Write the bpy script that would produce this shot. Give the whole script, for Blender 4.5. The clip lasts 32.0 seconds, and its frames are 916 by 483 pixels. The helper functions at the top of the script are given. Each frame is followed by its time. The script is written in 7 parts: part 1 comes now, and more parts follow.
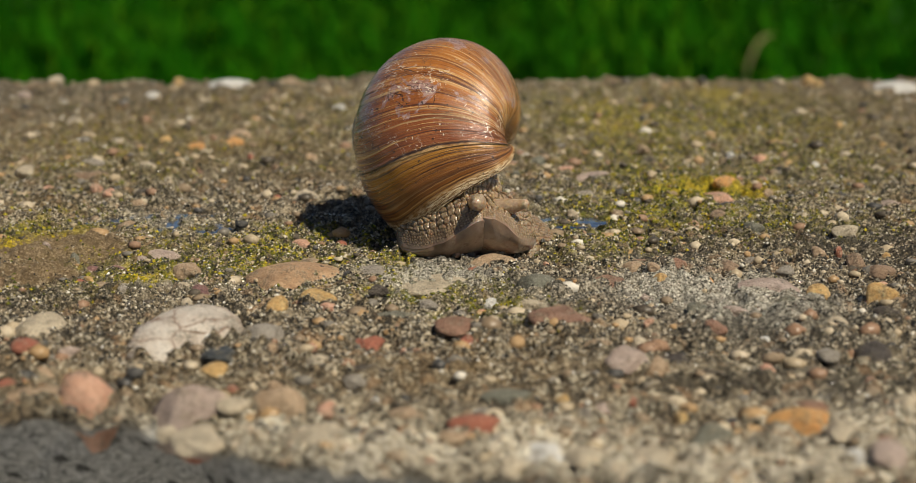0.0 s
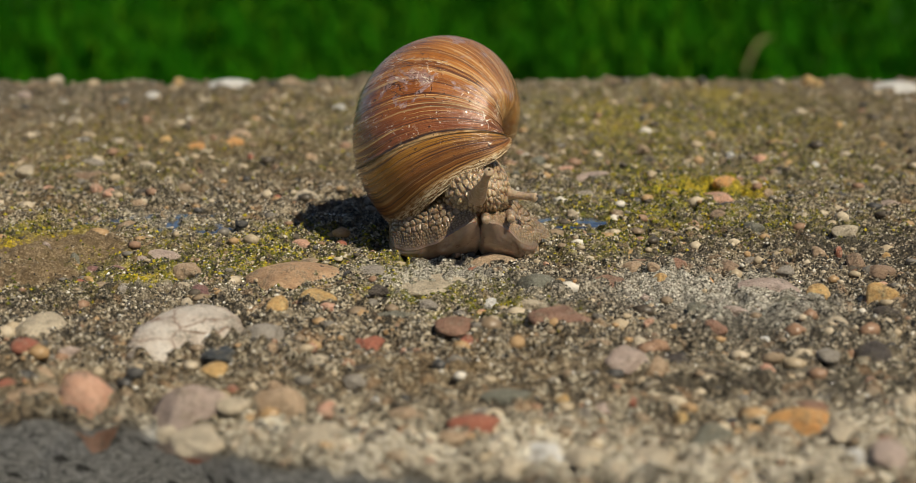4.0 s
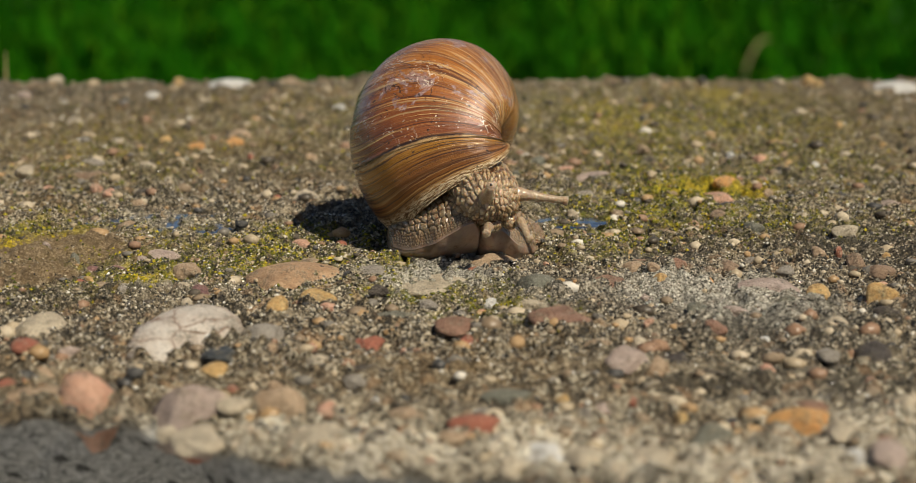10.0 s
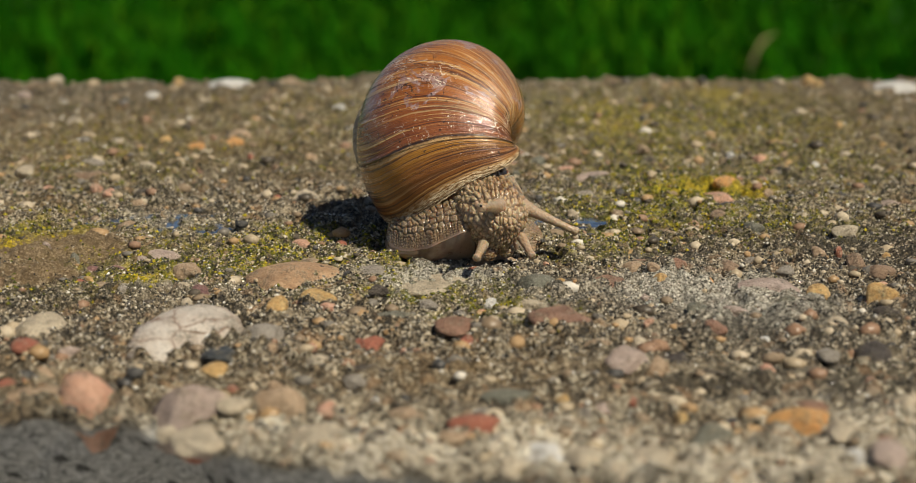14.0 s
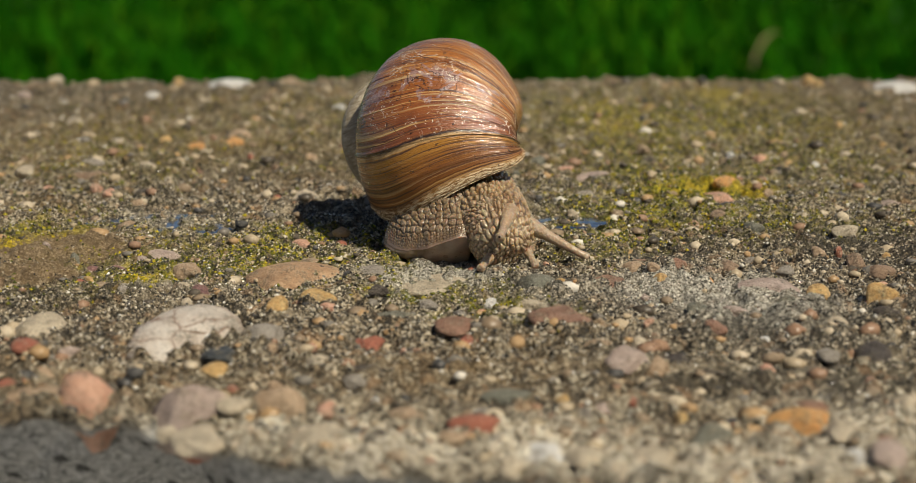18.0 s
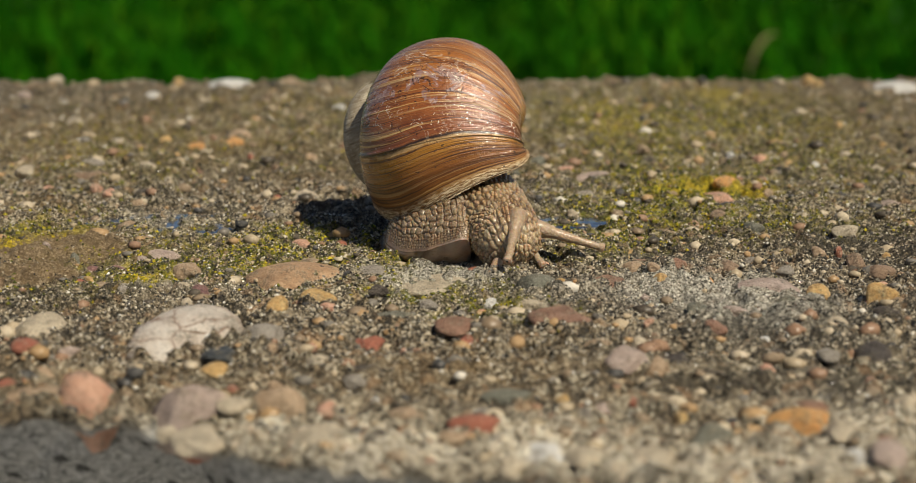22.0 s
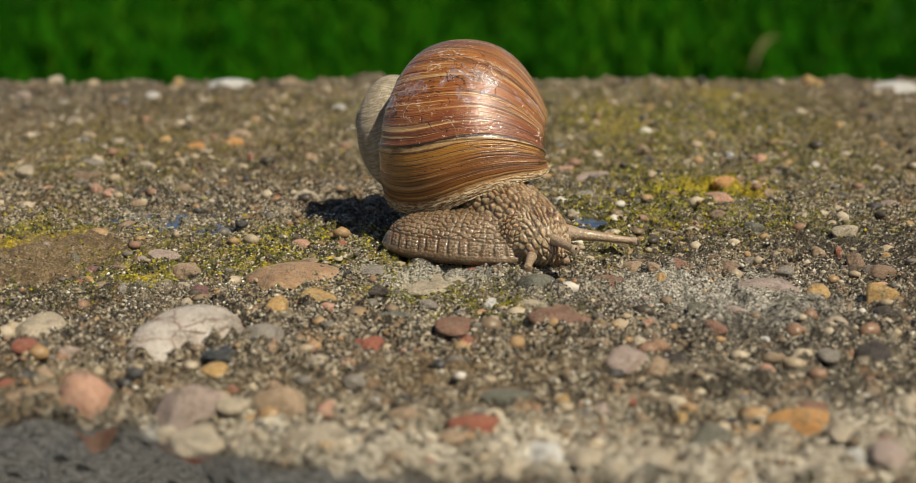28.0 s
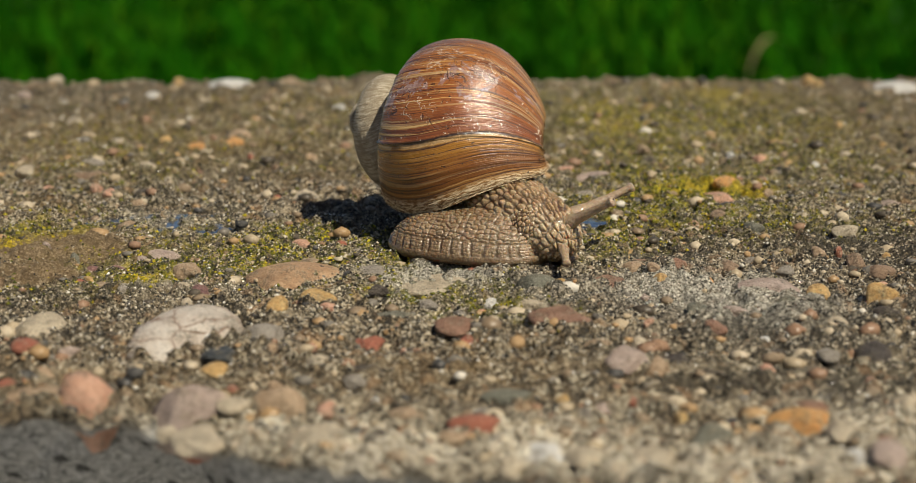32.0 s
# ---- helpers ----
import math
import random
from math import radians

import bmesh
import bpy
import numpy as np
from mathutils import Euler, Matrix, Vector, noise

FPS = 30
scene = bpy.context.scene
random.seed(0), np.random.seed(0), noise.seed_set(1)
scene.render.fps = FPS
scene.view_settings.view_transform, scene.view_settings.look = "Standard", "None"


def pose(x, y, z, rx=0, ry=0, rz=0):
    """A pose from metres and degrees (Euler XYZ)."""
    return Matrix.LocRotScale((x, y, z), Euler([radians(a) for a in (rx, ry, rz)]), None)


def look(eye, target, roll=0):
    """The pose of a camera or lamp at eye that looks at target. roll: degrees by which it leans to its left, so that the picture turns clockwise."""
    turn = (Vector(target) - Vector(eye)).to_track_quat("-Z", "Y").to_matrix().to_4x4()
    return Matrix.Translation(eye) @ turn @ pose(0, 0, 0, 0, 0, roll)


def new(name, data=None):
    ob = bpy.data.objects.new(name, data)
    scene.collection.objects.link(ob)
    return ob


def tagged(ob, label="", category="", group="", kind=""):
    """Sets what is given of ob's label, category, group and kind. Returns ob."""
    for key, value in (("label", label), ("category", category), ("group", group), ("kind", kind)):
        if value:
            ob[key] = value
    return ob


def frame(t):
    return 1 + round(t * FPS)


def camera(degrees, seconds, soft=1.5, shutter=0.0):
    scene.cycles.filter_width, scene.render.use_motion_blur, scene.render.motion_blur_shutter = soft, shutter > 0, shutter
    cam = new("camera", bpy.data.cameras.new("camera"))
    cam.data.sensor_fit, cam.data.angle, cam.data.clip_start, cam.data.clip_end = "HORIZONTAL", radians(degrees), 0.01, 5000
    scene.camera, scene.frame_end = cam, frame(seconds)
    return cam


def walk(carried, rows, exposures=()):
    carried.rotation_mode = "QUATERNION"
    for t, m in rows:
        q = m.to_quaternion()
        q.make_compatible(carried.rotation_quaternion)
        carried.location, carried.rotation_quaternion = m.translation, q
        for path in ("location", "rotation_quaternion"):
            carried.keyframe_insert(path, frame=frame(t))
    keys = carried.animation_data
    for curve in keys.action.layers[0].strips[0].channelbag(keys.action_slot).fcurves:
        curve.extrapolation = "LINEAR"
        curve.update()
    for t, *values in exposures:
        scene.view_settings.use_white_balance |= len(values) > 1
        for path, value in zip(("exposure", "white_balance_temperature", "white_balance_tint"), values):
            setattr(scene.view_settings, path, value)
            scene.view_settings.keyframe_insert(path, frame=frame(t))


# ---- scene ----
# A still, low view of a snail on a weathered concrete slab. Picture centre meets the slab top at the origin.
TILT, FAR = radians(14), 0.39
cam = camera(30, 32.0, 0.45)
STAND = look((0, -FAR * math.cos(TILT), FAR * math.sin(TILT)), (0, 0, 0))
walk(cam, [(0, STAND), (32.0, STAND)])
cam.data.dof.use_dof = True
cam.data.dof.focus_distance = 0.373
cam.data.dof.aperture_fstop = 17

# ---- light ----
SUN_EL, SUN_AZ = radians(54), radians(46)     # azimuth from behind the camera towards the right
sun_dir = Vector((math.sin(SUN_AZ) * math.cos(SUN_EL), -math.cos(SUN_AZ) * math.cos(SUN_EL), math.sin(SUN_EL)))
world = bpy.data.worlds.new("daylight")
scene.world = world
world.use_nodes = True
sky = world.node_tree.nodes.new("ShaderNodeTexSky")
sky.sky_type, sky.sun_disc = "NISHITA", False
sky.sun_elevation = SUN_EL
sky.sun_rotation = math.atan2(sun_dir.x, sun_dir.y)
world.node_tree.links.new(sky.outputs[0], world.node_tree.nodes["Background"].inputs["Color"])
world.node_tree.nodes["Background"].inputs["Strength"].default_value = 0.046
sun = new("sun", bpy.data.lights.new("sun", "SUN"))
sun.data.energy, sun.data.angle, sun.data.color = 4.4, radians(0.5), (1.0, 0.90, 0.71)
sun.matrix_world = look(sun_dir, (0, 0, 0))
scene.view_settings.exposure = 0.0


# ---- material helpers ----
class Tree:
    """A small helper round one material's node tree."""

    def __init__(self, name):
        self.mat = bpy.data.materials.new(name)
        self.mat.use_nodes = True
        self.t = self.mat.node_tree
        self.b = self.t.nodes["Principled BSDF"]

    def put(self, socket, v):
        if isinstance(v, bpy.types.NodeSocket):
            self.t.links.new(v, socket)
        elif isinstance(v, (tuple, list)) and len(v) == 3 and socket.type == "RGBA":
            socket.default_value = (*v, 1)
        else:
            socket.default_value = v

    def add(self, kind, **ins):
        n = self.t.nodes.new(kind)
        for k, v in ins.items():
            self.put(n.inputs[k], v)
        return n

    def coord(self, which="Object"):
        return self.add("ShaderNodeTexCoord").outputs[which]

    def attr(self, name, out="Fac"):
        n = self.add("ShaderNodeAttribute")
        n.attribute_name = name
        return n.outputs[out]

    def noise(self, vec, scale, detail=4.0, rough=0.6, dist=0.0):
        return self.add("ShaderNodeTexNoise", Vector=vec, Scale=scale, Detail=detail, Roughness=rough, Distortion=dist).outputs["Fac"]

    def cells(self, vec, scale, feature="F1", out="Distance", rnd=1.0):
        n = self.add("ShaderNodeTexVoronoi", Vector=vec, Scale=scale, Randomness=rnd)
        n.feature = feature
        return n.outputs[out]

    def scaled(self, vec, s):
        return self.add("ShaderNodeMapping", Vector=vec, Scale=s).outputs[0]

    def ramp(self, fac, stops, hard=False):
        n = self.add("ShaderNodeValToRGB", Fac=fac)
        n.color_ramp.interpolation = "CONSTANT" if hard else "LINEAR"
        e = n.color_ramp.elements
        while len(e) < len(stops):
            e.new(0.5)
        for k, (p, c) in zip(e, stops):
            k.position = p
            k.color = (c, c, c, 1) if isinstance(c, (int, float)) else (*c, 1)
        return n.outputs[0]

    def mix(self, fac, a, b, mode="MIX"):
        n = self.add("ShaderNodeMix")
        n.data_type, n.blend_type = "RGBA", mode
        self.put(n.inputs[0], fac)
        self.put(n.inputs[6], a)
        self.put(n.inputs[7], b)
        return n.outputs[2]

    def math(self, op, a, b=0.0, c=0.0):
        n = self.add("ShaderNodeMath")
        n.operation = op
        for s, v in zip(n.inputs, (a, b, c)):
            self.put(s, v)
        return n.outputs[0]

    def bump(self, height, strength, dist):
        return self.add("ShaderNodeBump", Height=height, Strength=strength, Distance=dist).outputs[0]

    def join(self, x, y, z):
        return self.add("ShaderNodeCombineXYZ", X=x, Y=y, Z=z).outputs[0]

    def set(self, **ins):
        for k, v in ins.items():
            self.put(self.b.inputs[k.replace("_", " ")], v)
        return self.mat


# ---- arithmetic ----
def value_noise(x, y, seed):
    """Smooth random values, 0 to 1, on a unit lattice."""
    tab = np.random.RandomState(seed).rand(256, 256)
    xi, yi = np.floor(x).astype(int), np.floor(y).astype(int)
    fx, fy = x - xi, y - yi
    fx, fy = fx * fx * (3 - 2 * fx), fy * fy * (3 - 2 * fy)
    a, b = tab[xi & 255, yi & 255], tab[(xi + 1) & 255, yi & 255]
    c, d = tab[xi & 255, (yi + 1) & 255], tab[(xi + 1) & 255, (yi + 1) & 255]
    return (a * (1 - fx) + b * fx) * (1 - fy) + (c * (1 - fx) + d * fx) * fy


def fbm(x, y, size, seed, octaves=3):
    out, amp, total = 0, 1.0, 0.0
    for k in range(octaves):
        out = out + amp * value_noise(x / size * 2 ** k + 7.3 * k, y / size * 2 ** k + 3.1 * k, seed + k)
        total += amp
        amp *= 0.5
    return out / total


def worley(u, v, seed):
    """Distances to the nearest and second nearest of jittered points, one a cell."""
    rs = np.random.RandomState(seed)
    jx, jy = rs.rand(256, 256), rs.rand(256, 256)
    iu, iv = np.floor(u).astype(int), np.floor(v).astype(int)
    f1, f2 = np.full(u.shape, 9.0), np.full(u.shape, 9.0)
    for du in (-1, 0, 1):
        for dv in (-1, 0, 1):
            a, b = iu + du, iv + dv
            d = np.hypot(a + 0.15 + 0.7 * jx[a & 255, b & 255] - u, b + 0.15 + 0.7 * jy[a & 255, b & 255] - v)
            f2 = np.minimum(f2, np.maximum(f1, d))
            f1 = np.minimum(f1, d)
    return f1, f2


def step(lo, hi, x):
    t = np.clip((x - lo) / (hi - lo), 0, 1)
    return t * t * (3 - 2 * t)


def mesh_of(name, verts, faces, mat, smooth=True, attrs=()):
    """One mesh from arrays of vertices and of triangles or quads, with point attributes."""
    me = bpy.data.meshes.new(name)
    verts, faces = np.asarray(verts, np.float32), np.asarray(faces, np.int32)
    n, k = faces.shape
    me.vertices.add(len(verts))
    me.vertices.foreach_set("co", verts.ravel())
    me.loops.add(n * k)
    me.loops.foreach_set("vertex_index", faces.ravel())
    me.polygons.add(n)
    me.polygons.foreach_set("loop_start", np.arange(0, n * k, k, dtype=np.int32))
    me.polygons.foreach_set("use_smooth", np.full(n, smooth))
    for key, val in attrs:
        me.attributes.new(key, "FLOAT", "POINT").data.foreach_set("value", np.asarray(val, np.float32).ravel())
    me.materials.append(mat)
    me.update()
    me.validate()
    return me


def quads(rows, cols, wrap=False):
    i, j = np.meshgrid(np.arange(rows - 1), np.arange(cols if wrap else cols - 1), indexing="ij")
    j2 = (j + 1) % cols
    return np.stack([i * cols + j, i * cols + j2, (i + 1) * cols + j2, (i + 1) * cols + j], -1).reshape(-1, 4)


def part(name, me, parent, label=""):
    """Links a mesh as one object under a thing or a part."""
    ob = new(name, me)
    ob.parent = parent
    return tagged(ob, label)


def ball(level):
    if level == 0:
        return np.vstack([np.eye(3), -np.eye(3)]), np.array([[0, 1, 2], [1, 3, 2], [3, 4, 2], [4, 0, 2], [1, 0, 5], [3, 1, 5], [4, 3, 5], [0, 4, 5]])
    bm = bmesh.new()
    bmesh.ops.create_icosphere(bm, subdivisions=level, radius=1)
    v = np.array([p.co for p in bm.verts])
    f = np.array([[q.index for q in g.verts] for g in bm.faces])
    bm.free()
    return v, f


# ---- materials ----
def concrete_material():
    t = Tree("weathered_concrete")
    p = t.coord()
    moss, worn, bare = t.attr("moss"), t.attr("worn"), t.attr("crust")
    # crumbs with dark gaps between them, over a finer grain
    wob = t.mix(0.0005, p, t.add("ShaderNodeTexNoise", Vector=p, Scale=900.0).outputs["Color"])
    crumb = t.add("ShaderNodeSeparateColor", Color=t.cells(wob, 1750, "F1", "Color")).outputs[0]
    gap = t.ramp(t.cells(wob, 1750, "DISTANCE_TO_EDGE"), [(0.02, 0.9), (0.12, 0.0)])
    fine = t.math("ADD", t.math("MULTIPLY", t.noise(p, 1700, 4, 0.7), 0.5), t.math("MULTIPLY_ADD", crumb, 0.20, 0.168))
    mid = t.noise(p, 230, 5, 0.65)
    big = t.noise(p, 28, 4, 0.6)
    base = t.ramp(fine, [(0.43, (0.010, 0.009, 0.006)), (0.49, (0.08, 0.066, 0.042)), (0.54, (0.25, 0.20, 0.125)), (0.60, (0.80, 0.72, 0.56))])
    base = t.mix(t.ramp(mid, [(0.42, 0.0), (0.58, 1.0)]), base, t.ramp(fine, [(0.40, (0.012, 0.010, 0.007)), (0.5, (0.10, 0.072, 0.042)), (0.62, (0.46, 0.35, 0.22))]))
    base = t.mix(t.ramp(big, [(0.50, 0.0), (0.64, 0.5)]), base, t.ramp(fine, [(0.35, (0.02, 0.02, 0.013)), (0.6, (0.13, 0.11, 0.065))]))
    blot = t.noise(p, 95, 3, 0.55, 0.3)
    base = t.mix(t.ramp(blot, [(0.55, 0.0), (0.62, 0.75)]), base, t.ramp(fine, [(0.34, (0.10, 0.08, 0.05)), (0.48, (0.36, 0.29, 0.19)), (0.62, (0.66, 0.57, 0.42))]))
    base = t.mix(t.ramp(blot, [(0.36, 0.8), (0.44, 0.0)]), base, t.ramp(fine, [(0.40, (0.012, 0.011, 0.008)), (0.6, (0.12, 0.095, 0.06))]))
    blot2 = t.noise(p, 170, 2, 0.5, 0.4)
    base = t.mix(t.ramp(blot2, [(0.60, 0.0), (0.65, 0.8)]), base, t.ramp(fine, [(0.35, (0.16, 0.09, 0.045)), (0.6, (0.46, 0.30, 0.17))]))
    base = t.mix(t.math("MULTIPLY", worn, t.ramp(mid, [(0.42, 0.1), (0.53, 1.0)])), base, t.ramp(fine, [(0.40, (0.16, 0.11, 0.06)), (0.46, (0.68, 0.58, 0.42)), (0.56, (0.92, 0.87, 0.74))]))
    base = t.mix(t.math("MULTIPLY", bare, t.ramp(fine, [(0.38, 0.1), (0.5, 0.95)])), base, t.ramp(fine, [(0.38, (0.10, 0.09, 0.07)), (0.46, (0.44, 0.41, 0.34)), (0.62, (0.74, 0.70, 0.60))]))
    base = t.mix(t.math("MULTIPLY", t.attr("rust"), t.ramp(mid, [(0.36, 0.25), (0.58, 0.95)])), base, t.ramp(fine, [(0.33, (0.07, 0.042, 0.018)), (0.52, (0.27, 0.175, 0.075)), (0.7, (0.52, 0.40, 0.22))]))
    base = t.mix(t.math("MULTIPLY", t.attr("soot"), t.ramp(mid, [(0.40, 0.4), (0.6, 0.95)])), base, t.ramp(fine, [(0.35, (0.015, 0.015, 0.012)), (0.6, (0.075, 0.065, 0.048)), (0.75, (0.3, 0.27, 0.22))]))
    wet = t.attr("wet")
    base = t.mix(t.math("MULTIPLY", wet, 0.9), base, t.ramp(fine, [(0.35, (0.15, 0.095, 0.045)), (0.5, (0.24, 0.165, 0.085)), (0.7, (0.40, 0.29, 0.17))]))
    green = t.ramp(t.noise(p, 420, 3, 0.6), [(0.36, (0.02, 0.024, 0.004)), (0.5, (0.17, 0.17, 0.012)), (0.64, (0.52, 0.43, 0.015))])
    base = t.mix(t.math("MULTIPLY", moss, t.ramp(t.noise(p, 520, 4, 0.7), [(0.40, 0.0), (0.52, 0.95)])), base, green)
    base = t.mix(t.math("MULTIPLY", t.attr("gold"), t.ramp(t.noise(p, 600, 4, 0.7), [(0.38, 0.1), (0.5, 1.0)])), base, t.ramp(fine, [(0.36, (0.16, 0.11, 0.006)), (0.5, (0.46, 0.34, 0.012)), (0.65, (0.70, 0.54, 0.03))]))
    base = t.mix(t.math("MULTIPLY", t.math("MULTIPLY", gap, t.ramp(t.noise(p, 450, 3), [(0.36, 0.25), (0.6, 1.0)])), t.math("SUBTRACT", 1.0, t.math("MULTIPLY", wet, 0.7))), base, t.mix(1.0, base, (0.30, 0.28, 0.25), "MULTIPLY"))
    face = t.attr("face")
    # near-black spots paint the shade inside small holes; no depth is modelled
    pit_shade = t.ramp(t.cells(t.mix(0.0012, p, t.add("ShaderNodeTexNoise", Vector=p, Scale=600.0).outputs["Color"]), 170), [(0.16, 1.0), (0.30, 0.0)])
    # grey lifted in colour to stand in for skylight the shaded face lacks
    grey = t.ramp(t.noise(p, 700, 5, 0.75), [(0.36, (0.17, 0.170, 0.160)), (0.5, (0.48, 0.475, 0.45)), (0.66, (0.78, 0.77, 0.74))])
    base = t.mix(face, base, t.mix(t.math("MULTIPLY", pit_shade, 0.85), grey, (0.018, 0.016, 0.014)))
    grain = t.cells(p, 1500)
    rough = t.mix(t.attr("slick"), t.ramp(t.noise(p, 500, 2), [(0.3, 0.55), (0.6, 0.9)]), (0.16, 0.16, 0.16))
    h = t.math("ADD", t.math("MULTIPLY", fine, 1.0), t.math("ADD", t.math("MULTIPLY", grain, -0.4), t.math("MULTIPLY", gap, -0.5)))
    return t.set(Base_Color=base, Roughness=rough, Normal=t.bump(h, 1.0, 0.0006))


def stone_material(name, dark, light, vein=None, rough=0.55, scale=160):
    t = Tree(name)
    p = t.coord()
    rnd = t.add("ShaderNodeObjectInfo").outputs["Random"]
    q = t.add("ShaderNodeMapping", Vector=p, Location=t.join(rnd, t.math("MULTIPLY", rnd, 7.0), t.math("MULTIPLY", rnd, 13.0))).outputs[0]
    a = t.noise(q, 2.2, 5, 0.65, 0.4)
    f = t.noise(q, 14, 5, 0.75)
    c = t.mix(t.ramp(a, [(0.3, 0.0), (0.7, 1.0)]), dark, light)
    grain = t.noise(t.add("ShaderNodeNewGeometry").outputs["Position"], 1900, 4, 0.75)
    c = t.mix(t.ramp(grain, [(0.36, 0.6), (0.45, 0.0)]), c, tuple(0.35 * v for v in dark))
    c = t.mix(t.ramp(grain, [(0.55, 0.0), (0.66, 0.5)]), c, tuple(min(0.9, 1.35 * v + 0.08) for v in light))
    c = t.mix(t.ramp(f, [(0.34, 0.45), (0.45, 0.0)]), c, tuple(0.3 * v for v in dark))
    c = t.mix(t.ramp(f, [(0.6, 0.0), (0.8, 0.4)]), c, tuple(min(0.85, 1.5 * v + 0.05) for v in light))
    here = t.add("ShaderNodeNewGeometry").outputs["Position"]
    dust = t.math("MULTIPLY", t.ramp(t.noise(here, 230, 5, 0.75), [(0.50, 0.0), (0.60, 0.6)]), t.ramp(t.noise(here, 1500, 4, 0.7), [(0.44, 0.0), (0.52, 1.0)]))
    c = t.mix(dust, c, t.ramp(t.noise(here, 2300, 3, 0.7), [(0.40, (0.03, 0.025, 0.017)), (0.5, (0.22, 0.18, 0.11)), (0.60, (0.60, 0.52, 0.38))]))
    if vein:
        w = t.cells(t.mix(0.25, q, t.add("ShaderNodeTexNoise", Vector=q, Scale=3.0).outputs["Color"]), 1.7, "DISTANCE_TO_EDGE")
        c = t.mix(t.ramp(w, [(0.0, 0.9), (0.035, 0.0)]), c, vein)
    return t.set(Base_Color=c, Roughness=t.ramp(f, [(0.3, rough + 0.1), (0.7, rough - 0.2)]), Normal=t.add("ShaderNodeBump", Height=t.math("ADD", grain, dust), Strength=0.7, Distance=0.00035, Normal=t.bump(f, 0.5, 0.06)).outputs[0])


STONE = {
    "quartz": stone_material("veined_quartz", (0.66, 0.54, 0.44), (0.90, 0.82, 0.72), (0.30, 0.17, 0.10), 0.4),
    "white": stone_material("white_quartz", (0.759, 0.718, 0.649), (0.84, 0.84, 0.84)),
    "cream": stone_material("cream_limestone", (0.497, 0.4, 0.276), (0.773, 0.662, 0.497)),
    "apricot": stone_material("apricot_sandstone", (0.46, 0.26, 0.14), (0.72, 0.48, 0.29)),
    "tan": stone_material("tan_pebble", (0.414, 0.276, 0.166), (0.635, 0.469, 0.317)),
    "ochre": stone_material("ochre_sandstone", (0.552, 0.304, 0.0966), (0.84, 0.58, 0.262)),
    "orange": stone_material("orange_pebble", (0.718, 0.317, 0.0966), (0.84, 0.497, 0.193)),
    "pink": stone_material("pink_feldspar", (0.635, 0.317, 0.207), (0.84, 0.524, 0.373)),
    "pinkgrey": stone_material("rosy_grey_stone", (0.414, 0.304, 0.248), (0.662, 0.524, 0.455)),
    "red": stone_material("red_sandstone", (0.359, 0.103, 0.0621), (0.552, 0.221, 0.138)),
    "redbrown": stone_material("red_brown_stone", (0.262, 0.131, 0.0828), (0.442, 0.262, 0.179)),
    "brown": stone_material("brown_pebble", (0.262, 0.166, 0.103), (0.455, 0.317, 0.214)),
    "plum": stone_material("plum_porphyry", (0.193, 0.0897, 0.0828), (0.373, 0.207, 0.179)),
    "grey": stone_material("grey_pebble", (0.276, 0.241, 0.2), (0.497, 0.442, 0.373)),
    "slate": stone_material("dark_slate", (0.035, 0.04, 0.045), (0.10, 0.11, 0.115)),
    "slategreen": stone_material("grey_green_slate", (0.152, 0.152, 0.117), (0.29, 0.283, 0.221)),
    "dark": stone_material("dark_brown_stone", (0.05, 0.04, 0.032), (0.13, 0.105, 0.085)),
}
STONE_WORDS = {"quartz": "cracked pale quartz cobble with brown veins", "white": "white quartz pebble", "cream": "cream limestone pebble", "apricot": "flat apricot sandstone cobble", "tan": "tan river pebble",
               "ochre": "ochre sandstone pebble", "orange": "smooth orange pebble", "pink": "pink feldspar chip", "pinkgrey": "rosy grey pebble", "red": "brick-red sandstone chip",
               "redbrown": "red-brown stone worn flat", "brown": "brown river pebble", "plum": "plum-coloured stone", "grey": "grey pebble", "slate": "dark blue-grey slate chip",
               "slategreen": "grey-green slate worn flat", "dark": "dark brown stone"}


def mixed_stone_material(name, stops, rough=0.6):
    """Many small stones in one mesh, each of its own colour."""
    t = Tree(name)
    isle = t.add("ShaderNodeNewGeometry").outputs["Random Per Island"]
    p = t.coord()
    f = t.noise(p, 1500, 3, 0.7)
    c = t.ramp(isle, stops, True)
    c = t.mix(t.ramp(f, [(0.3, 0.5), (0.55, 0.0)]), c, t.mix(0.6, c, (0.03, 0.025, 0.02)))
    c = t.mix(t.ramp(f, [(0.55, 0.0), (0.8, 0.35)]), c, (0.55, 0.48, 0.38))
    return t.set(Base_Color=c, Roughness=t.ramp(t.math("FRACT", t.math("MULTIPLY", isle, 17.0)), [(0.0, rough - 0.3), (1.0, rough + 0.25)]), Normal=t.bump(f, 0.3, 0.0004))


